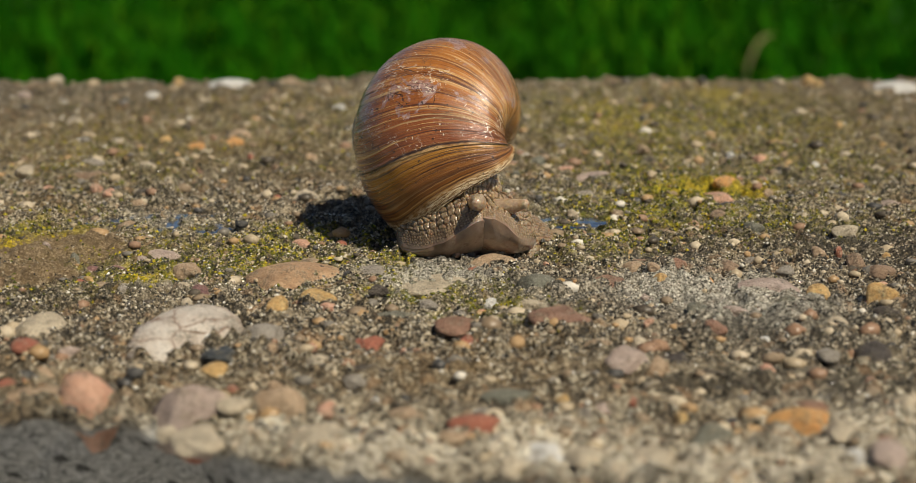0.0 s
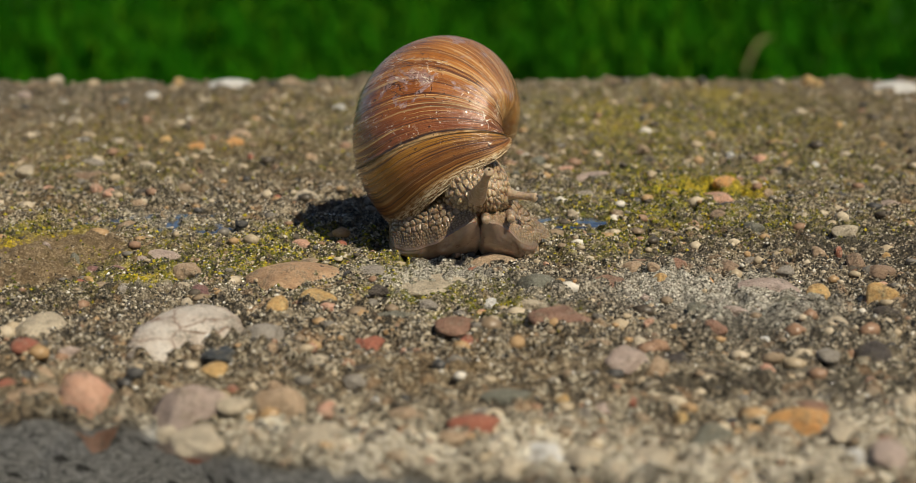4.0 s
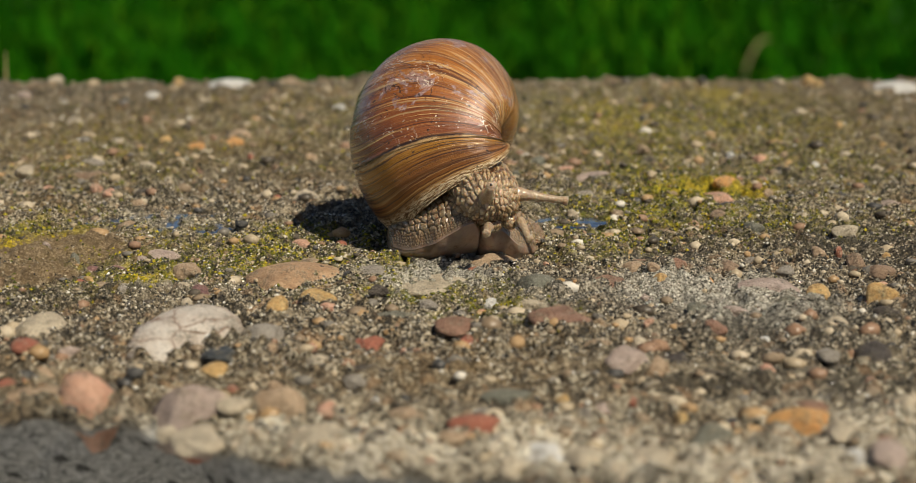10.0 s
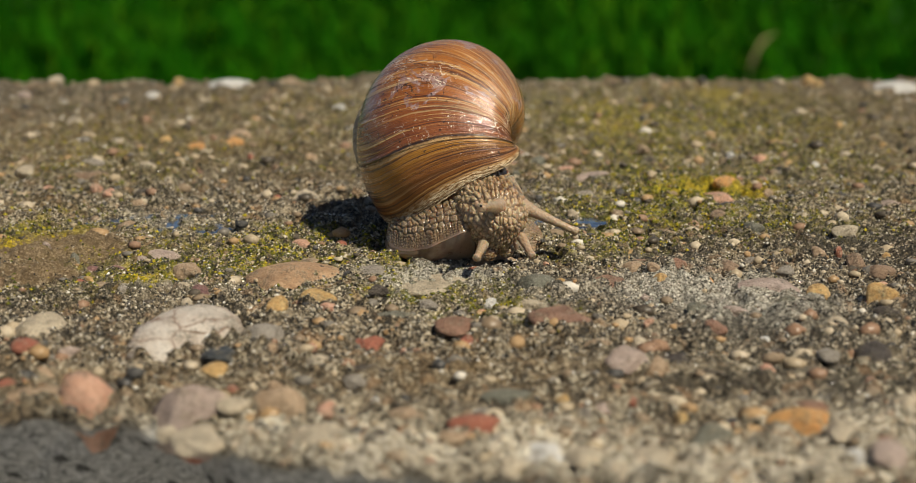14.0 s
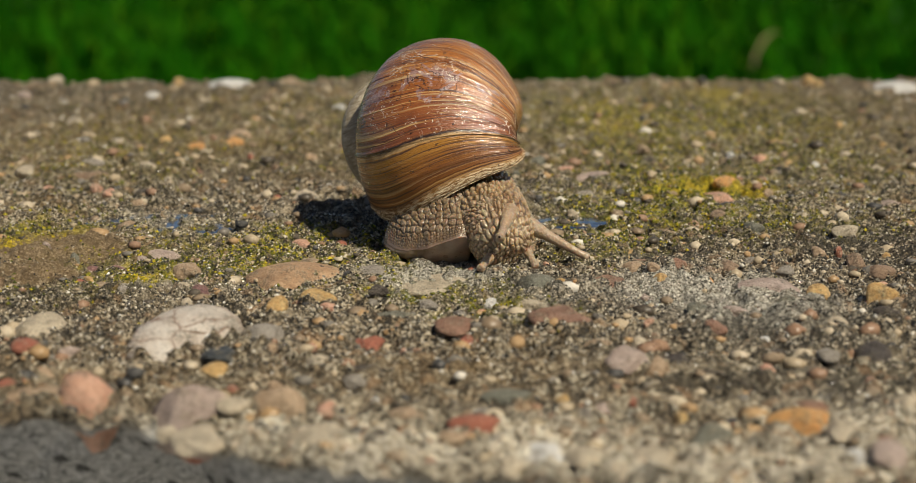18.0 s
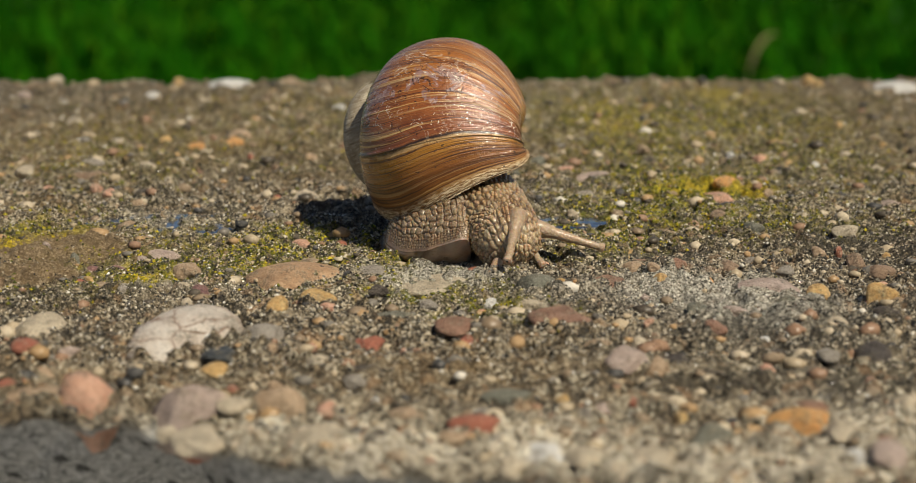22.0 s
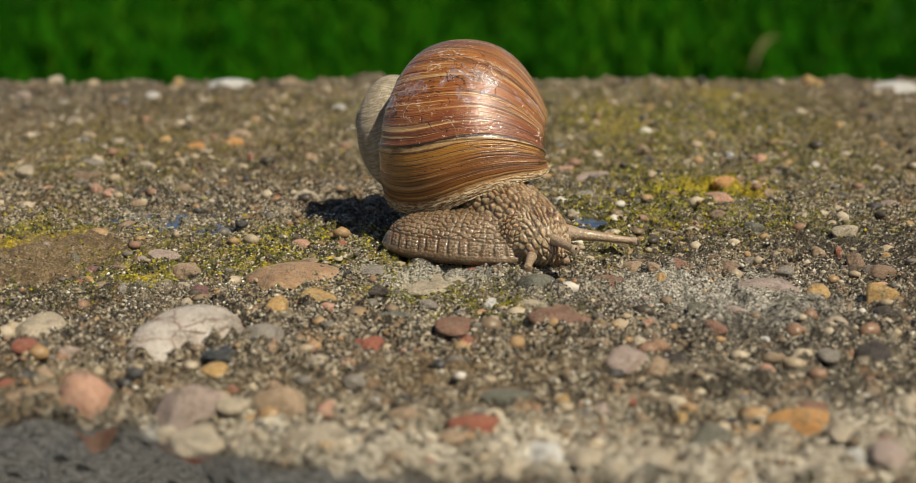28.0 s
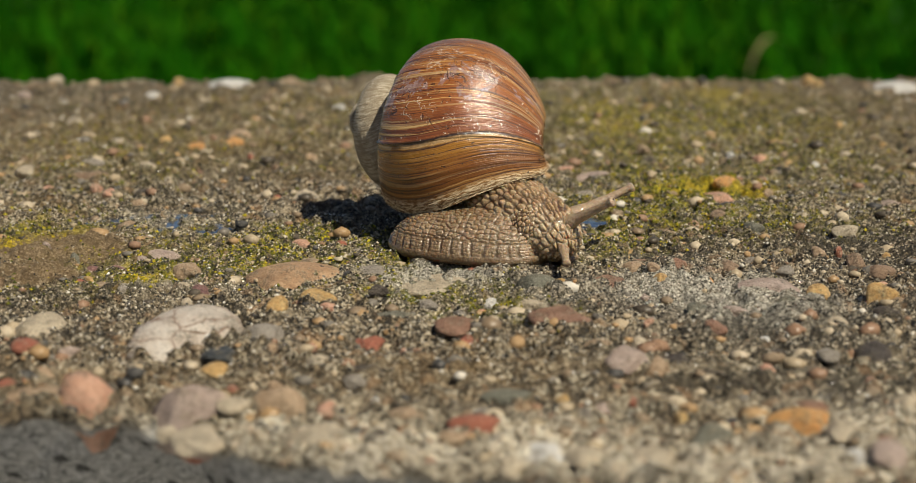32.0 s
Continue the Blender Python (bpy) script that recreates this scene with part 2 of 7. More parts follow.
GRAVEL = mixed_stone_material("mixed_gravel", [(0.0, (0.26, 0.19, 0.12)), (0.12, (0.44, 0.35, 0.23)), (0.28, (0.08, 0.064, 0.045)), (0.38, (0.30, 0.18, 0.11)), (0.48, (0.54, 0.45, 0.32)),
                                               (0.62, (0.19, 0.17, 0.14)), (0.72, (0.42, 0.27, 0.13)), (0.86, (0.06, 0.058, 0.055)), (0.97, (0.70, 0.65, 0.56))])
SAND = mixed_stone_material("coarse_sand", [(0.0, (0.10, 0.082, 0.055)), (0.12, (0.38, 0.31, 0.20)), (0.27, (0.010, 0.009, 0.007)), (0.54, (0.20, 0.15, 0.09)), (0.60, (0.64, 0.56, 0.42)),
                                            (0.74, (0.035, 0.030, 0.024)), (0.955, (0.86, 0.82, 0.74))], 0.4)


def lichen_material(name, a, b, c):
    t = Tree(name)
    isle = t.add("ShaderNodeNewGeometry").outputs["Random Per Island"]
    col = t.ramp(isle, [(0.0, a), (0.62, b), (1.0, c)])
    col = t.mix(t.ramp(t.noise(t.coord(), 2500, 2), [(0.35, 0.5), (0.6, 0.0)]), col, tuple(0.4 * v for v in a))
    return t.set(Base_Color=col, Roughness=0.85, Subsurface_Weight=0.1, Subsurface_Scale=0.0005)


MOSS = lichen_material("yellow_green_moss", (0.035, 0.05, 0.004), (0.22, 0.215, 0.010), (0.66, 0.53, 0.02))
PALE_SAND = mixed_stone_material("pale_sand", [(0.0, (0.66, 0.56, 0.40)), (0.3, (0.84, 0.76, 0.60)), (0.62, (0.30, 0.22, 0.13)), (0.7, (0.86, 0.79, 0.63)), (0.94, (0.34, 0.16, 0.08))], 0.55)
CRUST = lichen_material("pale_lichen", (0.26, 0.24, 0.20), (0.52, 0.49, 0.42), (0.78, 0.75, 0.67))


def shell_material():
    t = Tree("snail_shell")
    g, a = t.attr("grow"), t.attr("around")
    p = t.coord()
    warp = t.math("ADD", g, t.math("MULTIPLY", t.math("SUBTRACT", t.noise(p, 90, 3), 0.5), 0.005))
    warp = t.math("ADD", warp, t.math("MULTIPLY", t.math("SUBTRACT", t.noise(p, 420, 2), 0.5), 0.0016))
    bandy = t.noise(t.join(t.math("MULTIPLY", warp, 70.0), t.math("MULTIPLY", a, 0.16), 0.0), 1.0, 3, 0.6)
    line = t.noise(t.join(t.math("MULTIPLY", warp, 330.0), t.math("MULTIPLY", a, 0.26), 3.0), 1.0, 2, 0.6)
    hair = t.noise(t.join(t.math("MULTIPLY", g, 1200.0), t.math("MULTIPLY", a, 0.7), 5.0), 1.0, 2, 0.6)
    blot = t.noise(p, 130, 4, 0.6)
    # growth zones: reddish old shell, a golden strip after the last rest, then dark brown towards the lip
    c = t.ramp(warp, [(0.55, (0.40, 0.155, 0.028)), (0.70, (0.42, 0.165, 0.028)), (0.79, (0.38, 0.14, 0.024)), (0.86, (0.31, 0.098, 0.020)), (0.915, (0.26, 0.076, 0.020)),
                      (0.921, (0.36, 0.160, 0.014)), (0.934, (0.37, 0.158, 0.011)), (0.948, (0.27, 0.096, 0.007)), (0.972, (0.21, 0.068, 0.005)), (0.985, (0.30, 0.13, 0.02))])
    c = t.mix(t.ramp(bandy, [(0.38, 0.75), (0.47, 0.0)]), c, t.mix(1.0, c, (0.45, 0.36, 0.32), "MULTIPLY"))
    c = t.mix(t.ramp(bandy, [(0.54, 0.0), (0.66, 0.45)]), c, t.mix(1.0, c, (1.5, 1.55, 1.3), "MULTIPLY"))
    c = t.mix(t.ramp(blot, [(0.40, 0.45), (0.52, 0.0)]), c, t.mix(1.0, c, (0.55, 0.42, 0.36), "MULTIPLY"))
    aged = t.ramp(warp, [(0.905, 0.9), (0.920, 0.16), (0.950, 0.24), (0.980, 0.6)])
    c = t.mix(t.ramp(line, [(0.39, 0.9), (0.445, 0.0)]), c, (0.06, 0.018, 0.005))
    stripe = t.noise(t.join(t.math("MULTIPLY", warp, 150.0), t.math("MULTIPLY", a, 0.22), 9.0), 1.0, 2, 0.5)
    c = t.mix(t.math("MULTIPLY", aged, t.ramp(stripe, [(0.555, 0.0), (0.61, 0.65)])), c, t.ramp(hair, [(0.35, (0.42, 0.22, 0.06)), (0.6, (0.76, 0.54, 0.27))]))
    c = t.mix(t.math("MULTIPLY", aged, t.ramp(line, [(0.575, 0.0), (0.63, 0.75)])), c, (0.70, 0.45, 0.17))
    c = t.mix(t.ramp(hair, [(0.30, 0.55), (0.44, 0.0)]), c, (0.06, 0.019, 0.006))
    c = t.mix(t.math("MULTIPLY", aged, t.ramp(hair, [(0.62, 0.0), (0.72, 0.35)])), c, (0.58, 0.40, 0.19))
    # ragged dark crack of the last rest in growth, with a pale edge under it, and the dry crusted lip
    torn_edge = t.math("ADD", g, t.math("MULTIPLY", t.math("SUBTRACT", t.noise(p, 170, 4, 0.7), 0.5), 0.010))
    c = t.mix(t.ramp(torn_edge, [(0.9164, 0.0), (0.9174, 0.97), (0.9184, 0.97), (0.9194, 0.0)]), c, (0.018, 0.008, 0.005))
    c = t.mix(t.math("MULTIPLY", t.ramp(torn_edge, [(0.9205, 0.0), (0.9215, 0.8), (0.9230, 0.0)]), t.ramp(blot, [(0.42, 0.0), (0.5, 1.0)])), c, (0.70, 0.50, 0.26))
    grit = t.noise(t.join(t.math("MULTIPLY", warp, 420.0), t.math("MULTIPLY", a, 8.0), 2.0), 1.0, 5, 0.75)
    c = t.mix(t.math("MULTIPLY", t.ramp(warp, [(0.980, 0.0), (0.986, 0.45), (0.990, 0.9), (1.0, 1.0)]), t.ramp(grit, [(0.40, 0.6), (0.52, 1.0)])), c, t.ramp(grit, [(0.40, (0.035, 0.016, 0.007)), (0.47, (0.32, 0.19, 0.08)), (0.55, (0.84, 0.70, 0.47))]))
    # worn, whitish violet skin on the older part of the body whorl
    band = t.ramp(g, [(0.50, 0.3), (0.70, 0.75), (0.85, 1.0), (0.914, 1.0), (0.918, 0.0)])
    wear = t.math("MULTIPLY", t.ramp(t.noise(p, 95, 5, 0.68, 0.5), [(0.555, 0.0), (0.585, 0.6)]), band)
    c = t.mix(wear, c, t.ramp(t.noise(p, 700, 3), [(0.35, (0.19, 0.115, 0.12)), (0.65, (0.50, 0.41, 0.43))]))
    c = t.mix(t.math("MULTIPLY", t.ramp(t.noise(p, 1300, 2, 0.5), [(0.69, 0.0), (0.71, 0.8)]), band), c, (0.82, 0.74, 0.60))
    c = t.mix(t.ramp(t.noise(p, 1000, 2, 0.5), [(0.28, 0.85), (0.32, 0.0)]), c, (0.02, 0.010, 0.007))
    # fine scratches and chipped skin
    scratch = t.ramp(t.noise(p, 150, 3, 0.6, 1.6), [(0.487, 0.0), (0.496, 0.9), (0.504, 0.9), (0.513, 0.0)])
    torn = t.ramp(t.noise(p, 75, 2, 0.5), [(0.54, 0.0), (0.60, 1.0)])
    c = t.mix(t.math("MULTIPLY", t.math("MULTIPLY", scratch, torn), band), c, (0.80, 0.70, 0.56))
    crack = t.math("MULTIPLY", t.ramp(t.noise(p, 210, 2, 0.5, 1.2), [(0.489, 0.0), (0.497, 0.9), (0.503, 0.9), (0.511, 0.0)]), t.ramp(t.noise(p, 60, 2, 0.5, 0.7), [(0.53, 0.0), (0.58, 1.0)]))
    c = t.mix(t.math("MULTIPLY", crack, band), c, (0.025, 0.010, 0.007))
    # weathered grey-beige spire, its colour lightened further to offset the body whorl's shadow
    spire = t.ramp(t.math("ADD", t.math("MULTIPLY", t.noise(p, 260, 4), 0.05), g), [(0.36, 1.0), (0.44, 0.0)])
    worn = t.noise(t.join(t.math("MULTIPLY", g, 220.0), t.math("MULTIPLY", a, 1.6), 0.0), 1.0, 5, 0.75)
    pale = t.ramp(worn, [(0.34, (0.14, 0.10, 0.06)), (0.45, (0.38, 0.31, 0.21)), (0.55, (0.56, 0.49, 0.37)), (0.68, (0.76, 0.71, 0.60))])
    pale = t.mix(t.ramp(t.noise(p, 230, 5, 0.7), [(0.46, 0.0), (0.58, 0.7)]), pale, (0.30, 0.235, 0.155))
    c = t.mix(spire, c, pale)
    rough = t.math("ADD", t.mix(spire, t.ramp(line, [(0.3, 0.34), (0.7, 0.22)]), (0.6, 0.6, 0.6)), t.ramp(g, [(0.955, 0.0), (0.985, 0.35)]))
    h = t.math("ADD", t.math("MULTIPLY", line, 0.8), t.math("ADD", t.math("MULTIPLY", hair, 0.5), t.math("MULTIPLY", t.noise(p, 900, 4), 0.5)))
    h = t.math("ADD", h, t.math("ADD", t.math("MULTIPLY", crack, -0.5), t.math("MULTIPLY", t.math("MULTIPLY", spire, worn), 2.5)))
    h = t.math("ADD", h, t.math("MULTIPLY", t.math("MULTIPLY", t.ramp(warp, [(0.984, 0.0), (0.994, 1.0)]), grit), 5.0))
    dents = t.math("ADD", h, t.math("MULTIPLY", t.noise(p, 330, 4, 0.65), 2.2))
    return t.set(Base_Color=c, Roughness=rough, Normal=t.bump(h, 0.85, 0.00024), Coat_Weight=t.math("MULTIPLY", t.ramp(g, [(0.955, 0.9), (0.985, 0.1)]), t.math("SUBTRACT", 1.0, t.math("MULTIPLY", spire, 0.95))), Coat_Roughness=0.10, Coat_Normal=t.bump(dents, 0.6, 0.00018))


def skin_material(name, groove, skin, pale, gloss=0.3, coat=1.0):
    t = Tree(name)
    p = t.coord()
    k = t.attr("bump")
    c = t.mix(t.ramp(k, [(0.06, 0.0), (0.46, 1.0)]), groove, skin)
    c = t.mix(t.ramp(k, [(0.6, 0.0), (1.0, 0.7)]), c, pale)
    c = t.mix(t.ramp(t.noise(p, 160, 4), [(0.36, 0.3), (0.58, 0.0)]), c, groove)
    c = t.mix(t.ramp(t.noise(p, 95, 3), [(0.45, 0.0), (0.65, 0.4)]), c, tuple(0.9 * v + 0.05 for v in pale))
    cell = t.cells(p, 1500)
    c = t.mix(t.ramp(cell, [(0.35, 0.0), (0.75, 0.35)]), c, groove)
    sole = t.attr("sole")                # smooth underside where a flap folds up
    c = t.mix(sole, c, t.ramp(t.noise(p, 120, 4), [(0.35, (0.21, 0.135, 0.088)), (0.65, (0.33, 0.245, 0.19))]))
    f = t.math("SUBTRACT", t.noise(p, 2600, 3, 0.6), t.math("MULTIPLY", cell, 0.9))
    f = t.math("MULTIPLY", f, t.math("SUBTRACT", 1.0, t.math("MULTIPLY", sole, 0.85)))
    return t.set(Base_Color=c, Roughness=t.ramp(t.noise(p, 500, 3), [(0.3, gloss), (0.7, gloss + 0.2)]), Normal=t.bump(f, 0.55, 0.0003),
                 Subsurface_Weight=0.7, Subsurface_Radius=(1.0, 0.55, 0.3), Subsurface_Scale=0.0007, IOR=1.38, Coat_Weight=coat, Coat_Roughness=0.18, Coat_IOR=1.45, Coat_Normal=t.bump(t.math("SUBTRACT", t.noise(p, 1500, 2, 0.5), t.math("MULTIPLY", t.cells(p, 900), 0.8)), 0.35, 0.00022))


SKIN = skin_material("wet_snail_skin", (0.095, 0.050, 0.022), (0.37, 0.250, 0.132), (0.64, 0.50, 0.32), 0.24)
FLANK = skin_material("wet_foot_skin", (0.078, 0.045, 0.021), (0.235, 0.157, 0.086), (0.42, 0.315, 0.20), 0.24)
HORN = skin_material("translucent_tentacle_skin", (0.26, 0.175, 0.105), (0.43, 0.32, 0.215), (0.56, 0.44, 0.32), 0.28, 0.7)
t = Tree("eye_spot")
EYE = t.set(Base_Color=t.ramp(t.noise(t.coord(), 900, 2), [(0.4, (0.02, 0.016, 0.014)), (0.6, (0.05, 0.04, 0.034))]), Roughness=0.2)
t = Tree("grass_blade")
isle = t.add("ShaderNodeNewGeometry").outputs["Random Per Island"]
GRASS = t.set(Base_Color=t.mix(t.ramp(t.noise(t.coord(), 3.0, 3), [(0.35, 0.0), (0.65, 1.0)]), t.ramp(isle, [(0.0, (0.010, 0.068, 0.001)), (0.7, (0.018, 0.102, 0.002)), (1.0, (0.045, 0.145, 0.004))]),
                               t.ramp(isle, [(0.0, (0.005, 0.055, 0.0005)), (0.8, (0.011, 0.095, 0.001)), (1.0, (0.05, 0.14, 0.003))])), Roughness=0.8, Specular_IOR_Level=0.02)
t = Tree("meadow_soil")
place = t.add("ShaderNodeSeparateXYZ", Vector=t.coord()).outputs["Y"]
# pale ground before the wall, out of view, added to bounce light onto the slab's face
bounce_earth = t.ramp(t.noise(t.coord(), 9.0, 6, 0.7), [(0.3, (0.34, 0.335, 0.33)), (0.7, (0.50, 0.495, 0.48))])
edge = t.ramp(t.math("ADD", place, t.math("MULTIPLY", t.noise(t.coord(), 3.0, 4), 0.2)), [(0.10, 1.0), (0.16, 0.0)])
SOIL = t.set(Base_Color=t.mix(edge, t.ramp(t.noise(t.coord(), 6.0, 6, 0.7), [(0.3, (0.004, 0.030, 0.001)), (0.7, (0.012, 0.075, 0.003))]), bounce_earth), Roughness=0.95, Normal=t.bump(t.noise(t.coord(), 40.0, 5), 0.6, 0.02))

# ---- the slab ----
BACK, THICK = 0.250, 0.11


def front_edge(x):
    """Where the slab's broken front edge runs: set back at one end."""
    y = -0.1155 - 0.0135 * step(-0.046, -0.034, x) - 0.007 * step(-0.036, -0.026, x) - 0.004 * step(-0.03, 0.004, x) - 0.012 * step(0.0, 0.05, x)
    return y + 0.002 * (fbm(x, x * 0, 0.012, 31) - 0.5) * 2


def back_edge(x):
    return BACK + 0.007 * (fbm(x, x * 0, 0.02, 37) - 0.5)


def relief(x, y):
    """Height of the slab's worn top."""
    h = 0.0034 * (fbm(x, y, 0.05, 3) - 0.5) + 0.0036 * (fbm(x, y, 0.011, 11) - 0.5) + 0.0032 * (fbm(x, y, 0.0042, 17, 2) - 0.5)
    return h + 0.0026 * (fbm(x, y, 0.0015, 23, 2) - 0.5) - 0.0012 * step(0.30, 0.12, np.abs(fbm(x, y, 0.007, 29, 2) - 0.5) * 4)


PATCHES = {"moss": [], "worn": [], "crust": [], "wet": [], "slick": [], "rust": [], "soot": [], "gold": []}


def patch(kind, x, y, rx, ry, k=1.0):
    PATCHES[kind].append((x, y, rx, ry, k))


def cover(kind, x, y):
    """How strongly a patch of moss, bare sand or pale crust covers a place, 0 to 1."""
    out = np.zeros(np.shape(x))
    for cx, cy, rx, ry, k in PATCHES[kind]:
        out = np.maximum(out, k * np.exp(-((x - cx) / rx) ** 2 - ((y - cy) / ry) ** 2))
    out = np.clip(out * (0.55 + 0.9 * fbm(x, y, 0.009, 41)), 0, 1)
    return out * (1 - 0.9 * cover("wet", x, y)) if kind == "moss" else out


patch("moss", -0.0794, -0.0243, 0.0163, 0.0195, 0.5)
patch("moss", -0.0595, -0.0065, 0.0197, 0.024, 0.6)
patch("moss", -0.0428, -0.0038, 0.0132, 0.0216, 1)
patch("moss", -0.0962, 0.016, 0.0194, 0.0209, 0.3)
patch("moss", -0.0288, -0.0143, 0.0077, 0.0128, 0.8)
patch("moss", 0.0625, 0.0737, 0.041, 0.0463, 0.45)
patch("moss", 0.0562, 0.1346, 0.0391, 0.059, 0.7)
patch("moss", 0.0655, 0.0221, 0.0337, 0.0184, 0.7)
patch("moss", 0.0394, 0.0447, 0.0178, 0.034, 0.5)
patch("moss", -0.0105, -0.0267, 0.0075, 0.0096, 0.3)
patch("moss", -0.0186, -0.0118, 0.0052, 0.0104, 1)
patch("moss", 0.0064, -0.0556, 0.0115, 0.0074, 0.7)
patch("moss", 0.02, -0.0588, 0.0046, 0.0048, 1)
patch("moss", 0.0285, -0.0038, 0.0079, 0.0135, 0.6)
patch("moss", -0.0347, -0.0338, 0.0098, 0.0092, 0.5)
patch("moss", 0.0626, 0.0516, 0.009, 0.0084, 1.6)
patch("worn", -0.013, -0.1296, 0.0163, 0.0127, 1)
patch("worn", 0.0132, -0.1296, 0.0117, 0.0127, 1)
patch("worn", -0.039, -0.1308, 0.009, 0.0101, 1)
patch("worn", -0.031, -0.1218, 0.0056, 0.0081, 1)
patch("worn", 0.0262, -0.1345, 0.0062, 0.0123, 1)
patch("worn", 0.0449, -0.1393, 0.0218, 0.0119, 1)
patch("worn", 0.0665, -0.1218, 0.013, 0.0162, 0.8)
patch("crust", 0.0489, -0.0384, 0.0157, 0.0144, 1.6)
patch("crust", -0.0054, -0.0315, 0.0123, 0.0131, 1.5)
patch("crust", 0.0588, -0.0514, 0.0163, 0.0168, 1.2)
patch("crust", -0.0726, 0.016, 0.018, 0.0131, 0.5)
patch("crust", -0.0617, -0.0329, 0.0061, 0.0056, 1)
patch("crust", 0.021, -0.0428, 0.0143, 0.0132, 0.5)
patch("crust", -0.0408, -0.0338, 0.0098, 0.0092, 0.5)
patch("wet", -0.0897, -0.0065, 0.0184, 0.0128, 1.7)
patch("wet", -0.0904, -0.0253, 0.01, 0.0087, 1.6)
patch("moss", 0.0689, 0.1658, 0.0565, 0.0661, 0.8)
patch("moss", 0.0971, 0.1156, 0.0257, 0.0549, 0.6)
patch("moss", -0.0158, 0.1658, 0.0941, 0.0661, 0.35)
patch("moss", -0.1002, 0.1156, 0.0429, 0.0549, 0.35)
patch("slick", -0.0726, 0.016, 0.021, 0.0131, 1.7)
patch("slick", 0.0266, 0.0178, 0.0056, 0.006, 1.3)
patch("slick", -0.0315, 0.0221, 0.0118, 0.0135, 1.1)
patch("crust", -0.0042, -0.0329, 0.011, 0.0112, 1)
patch("crust", -0.0179, -0.0267, 0.0075, 0.0067, 0.7)
patch("worn", -0.051, -0.119, 0.0084, 0.0055, 1)
patch("rust", -0.1149, 0.1446, 0.0544, 0.0613, 0.6)
patch("rust", -0.0625, 0.1156, 0.0429, 0.0458, 0.6)
patch("rust", -0.1056, 0.038, 0.0175, 0.0198, 0.7)
patch("rust", -0.0416, 0.0737, 0.0189, 0.0232, 0.6)
patch("rust", -0.085, 0.1886, 0.0588, 0.0477, 0.6)
patch("rust", 0.0285, 0.1156, 0.0137, 0.0366, 0.6)
patch("rust", -0.0492, -0.0954, 0.0305, 0.0129, 0.5)
patch("rust", 0.0017, -0.0888, 0.0311, 0.0134, 0.5)
patch("rust", 0.1254, 0.1658, 0.0377, 0.0661, 0.5)
patch("soot", 0.0891, 0.0017, 0.0214, 0.0194, 1.2)
patch("soot", 0.0628, -0.0674, 0.0244, 0.0191, 0.7)
patch("soot", 0.0525, -0.0954, 0.0203, 0.0129, 0.6)
patch("soot", -0.0779, -0.0428, 0.0238, 0.0132, 0.7)
patch("soot", 0.0451, -0.0092, 0.0156, 0.0074, 1)
patch("soot", 0.0203, -0.0338, 0.0146, 0.0139, 0.5)
patch("moss", 0.0649, 0.0573, 0.0137, 0.0086, 2)
patch("moss", -0.0571, -0.0143, 0.0154, 0.0113, 1.6)
patch("moss", -0.0412, -0.0065, 0.0079, 0.0133, 1.5)
patch("moss", -0.0983, 0.0073, 0.0109, 0.0091, 1.3)
patch("moss", 0.0537, 0.0661, 0.0248, 0.0299, 0.8)
patch("moss", 0.0375, 0.0073, 0.0149, 0.0114, 1)
patch("soot", 0.0377, 0.0252, 0.0283, 0.0249, 0.7)
patch("soot", 0.07, 0.0073, 0.0271, 0.0143, 0.6)
patch("moss", -0.0146, -0.0169, 0.0051, 0.0071, 1.6)
patch("moss", -0.019, -0.0038, 0.0053, 0.0076, 1.5)
patch("moss", -0.0052, -0.0428, 0.0143, 0.0062, 1)
patch("moss", 0.0077, -0.0514, 0.007, 0.005, 1.4)
patch("moss", 0.0281, -0.0092, 0.0078, 0.0074, 1.2)
patch("moss", -0.049, -0.0169, 0.0153, 0.0071, 1.6)
patch("soot", -0.1267, 0.2008, 0.06, 0.0622, 0.5)
patch("soot", -0.0616, 0.0815, 0.0321, 0.0319, 0.4)
patch("soot", 0.1183, 0.177, 0.0384, 0.0573, 0.4)
patch("moss", -0.0989, 0.0102, 0.0096, 0.0081, 1.8)
patch("moss", -0.0915, 0.0073, 0.0081, 0.0057, 1.6)
patch("moss", -0.0802, -0.0143, 0.009, 0.0082, 1.8)
patch("moss", -0.0664, -0.0267, 0.0112, 0.0058, 2)
patch("moss", -0.0415, -0.0038, 0.0066, 0.0076, 2)
patch("moss", -0.0356, 0.0045, 0.0081, 0.0079, 1.6)
patch("moss", 0.0534, 0.038, 0.0292, 0.0264, 0.9)
patch("moss", 0.0329, 0.019, 0.0112, 0.0181, 1)
patch("moss", -0.061, -0.0219, 0.0176, 0.0069, 2)
patch("gold", 0.0656, 0.0573, 0.0118, 0.0064, 3.0)
patch("gold", 0.0564, 0.0502, 0.007, 0.0052, 2.4)
patch("gold", -0.0657, -0.031, 0.0044, 0.0033, 1.6)
patch("gold", -0.0932, 0.009, 0.0055, 0.0046, 1.2)
patch("gold", -0.102, 0.0006, 0.004, 0.0044, 1.5)
patch("gold", 0.0776, 0.0516, 0.0045, 0.0042, 1)
patch("gold", 0.0434, 0.177, 0.0115, 0.016, 0.35)
patch("gold", 0.0505, 0.1497, 0.011, 0.0146, 0.4)
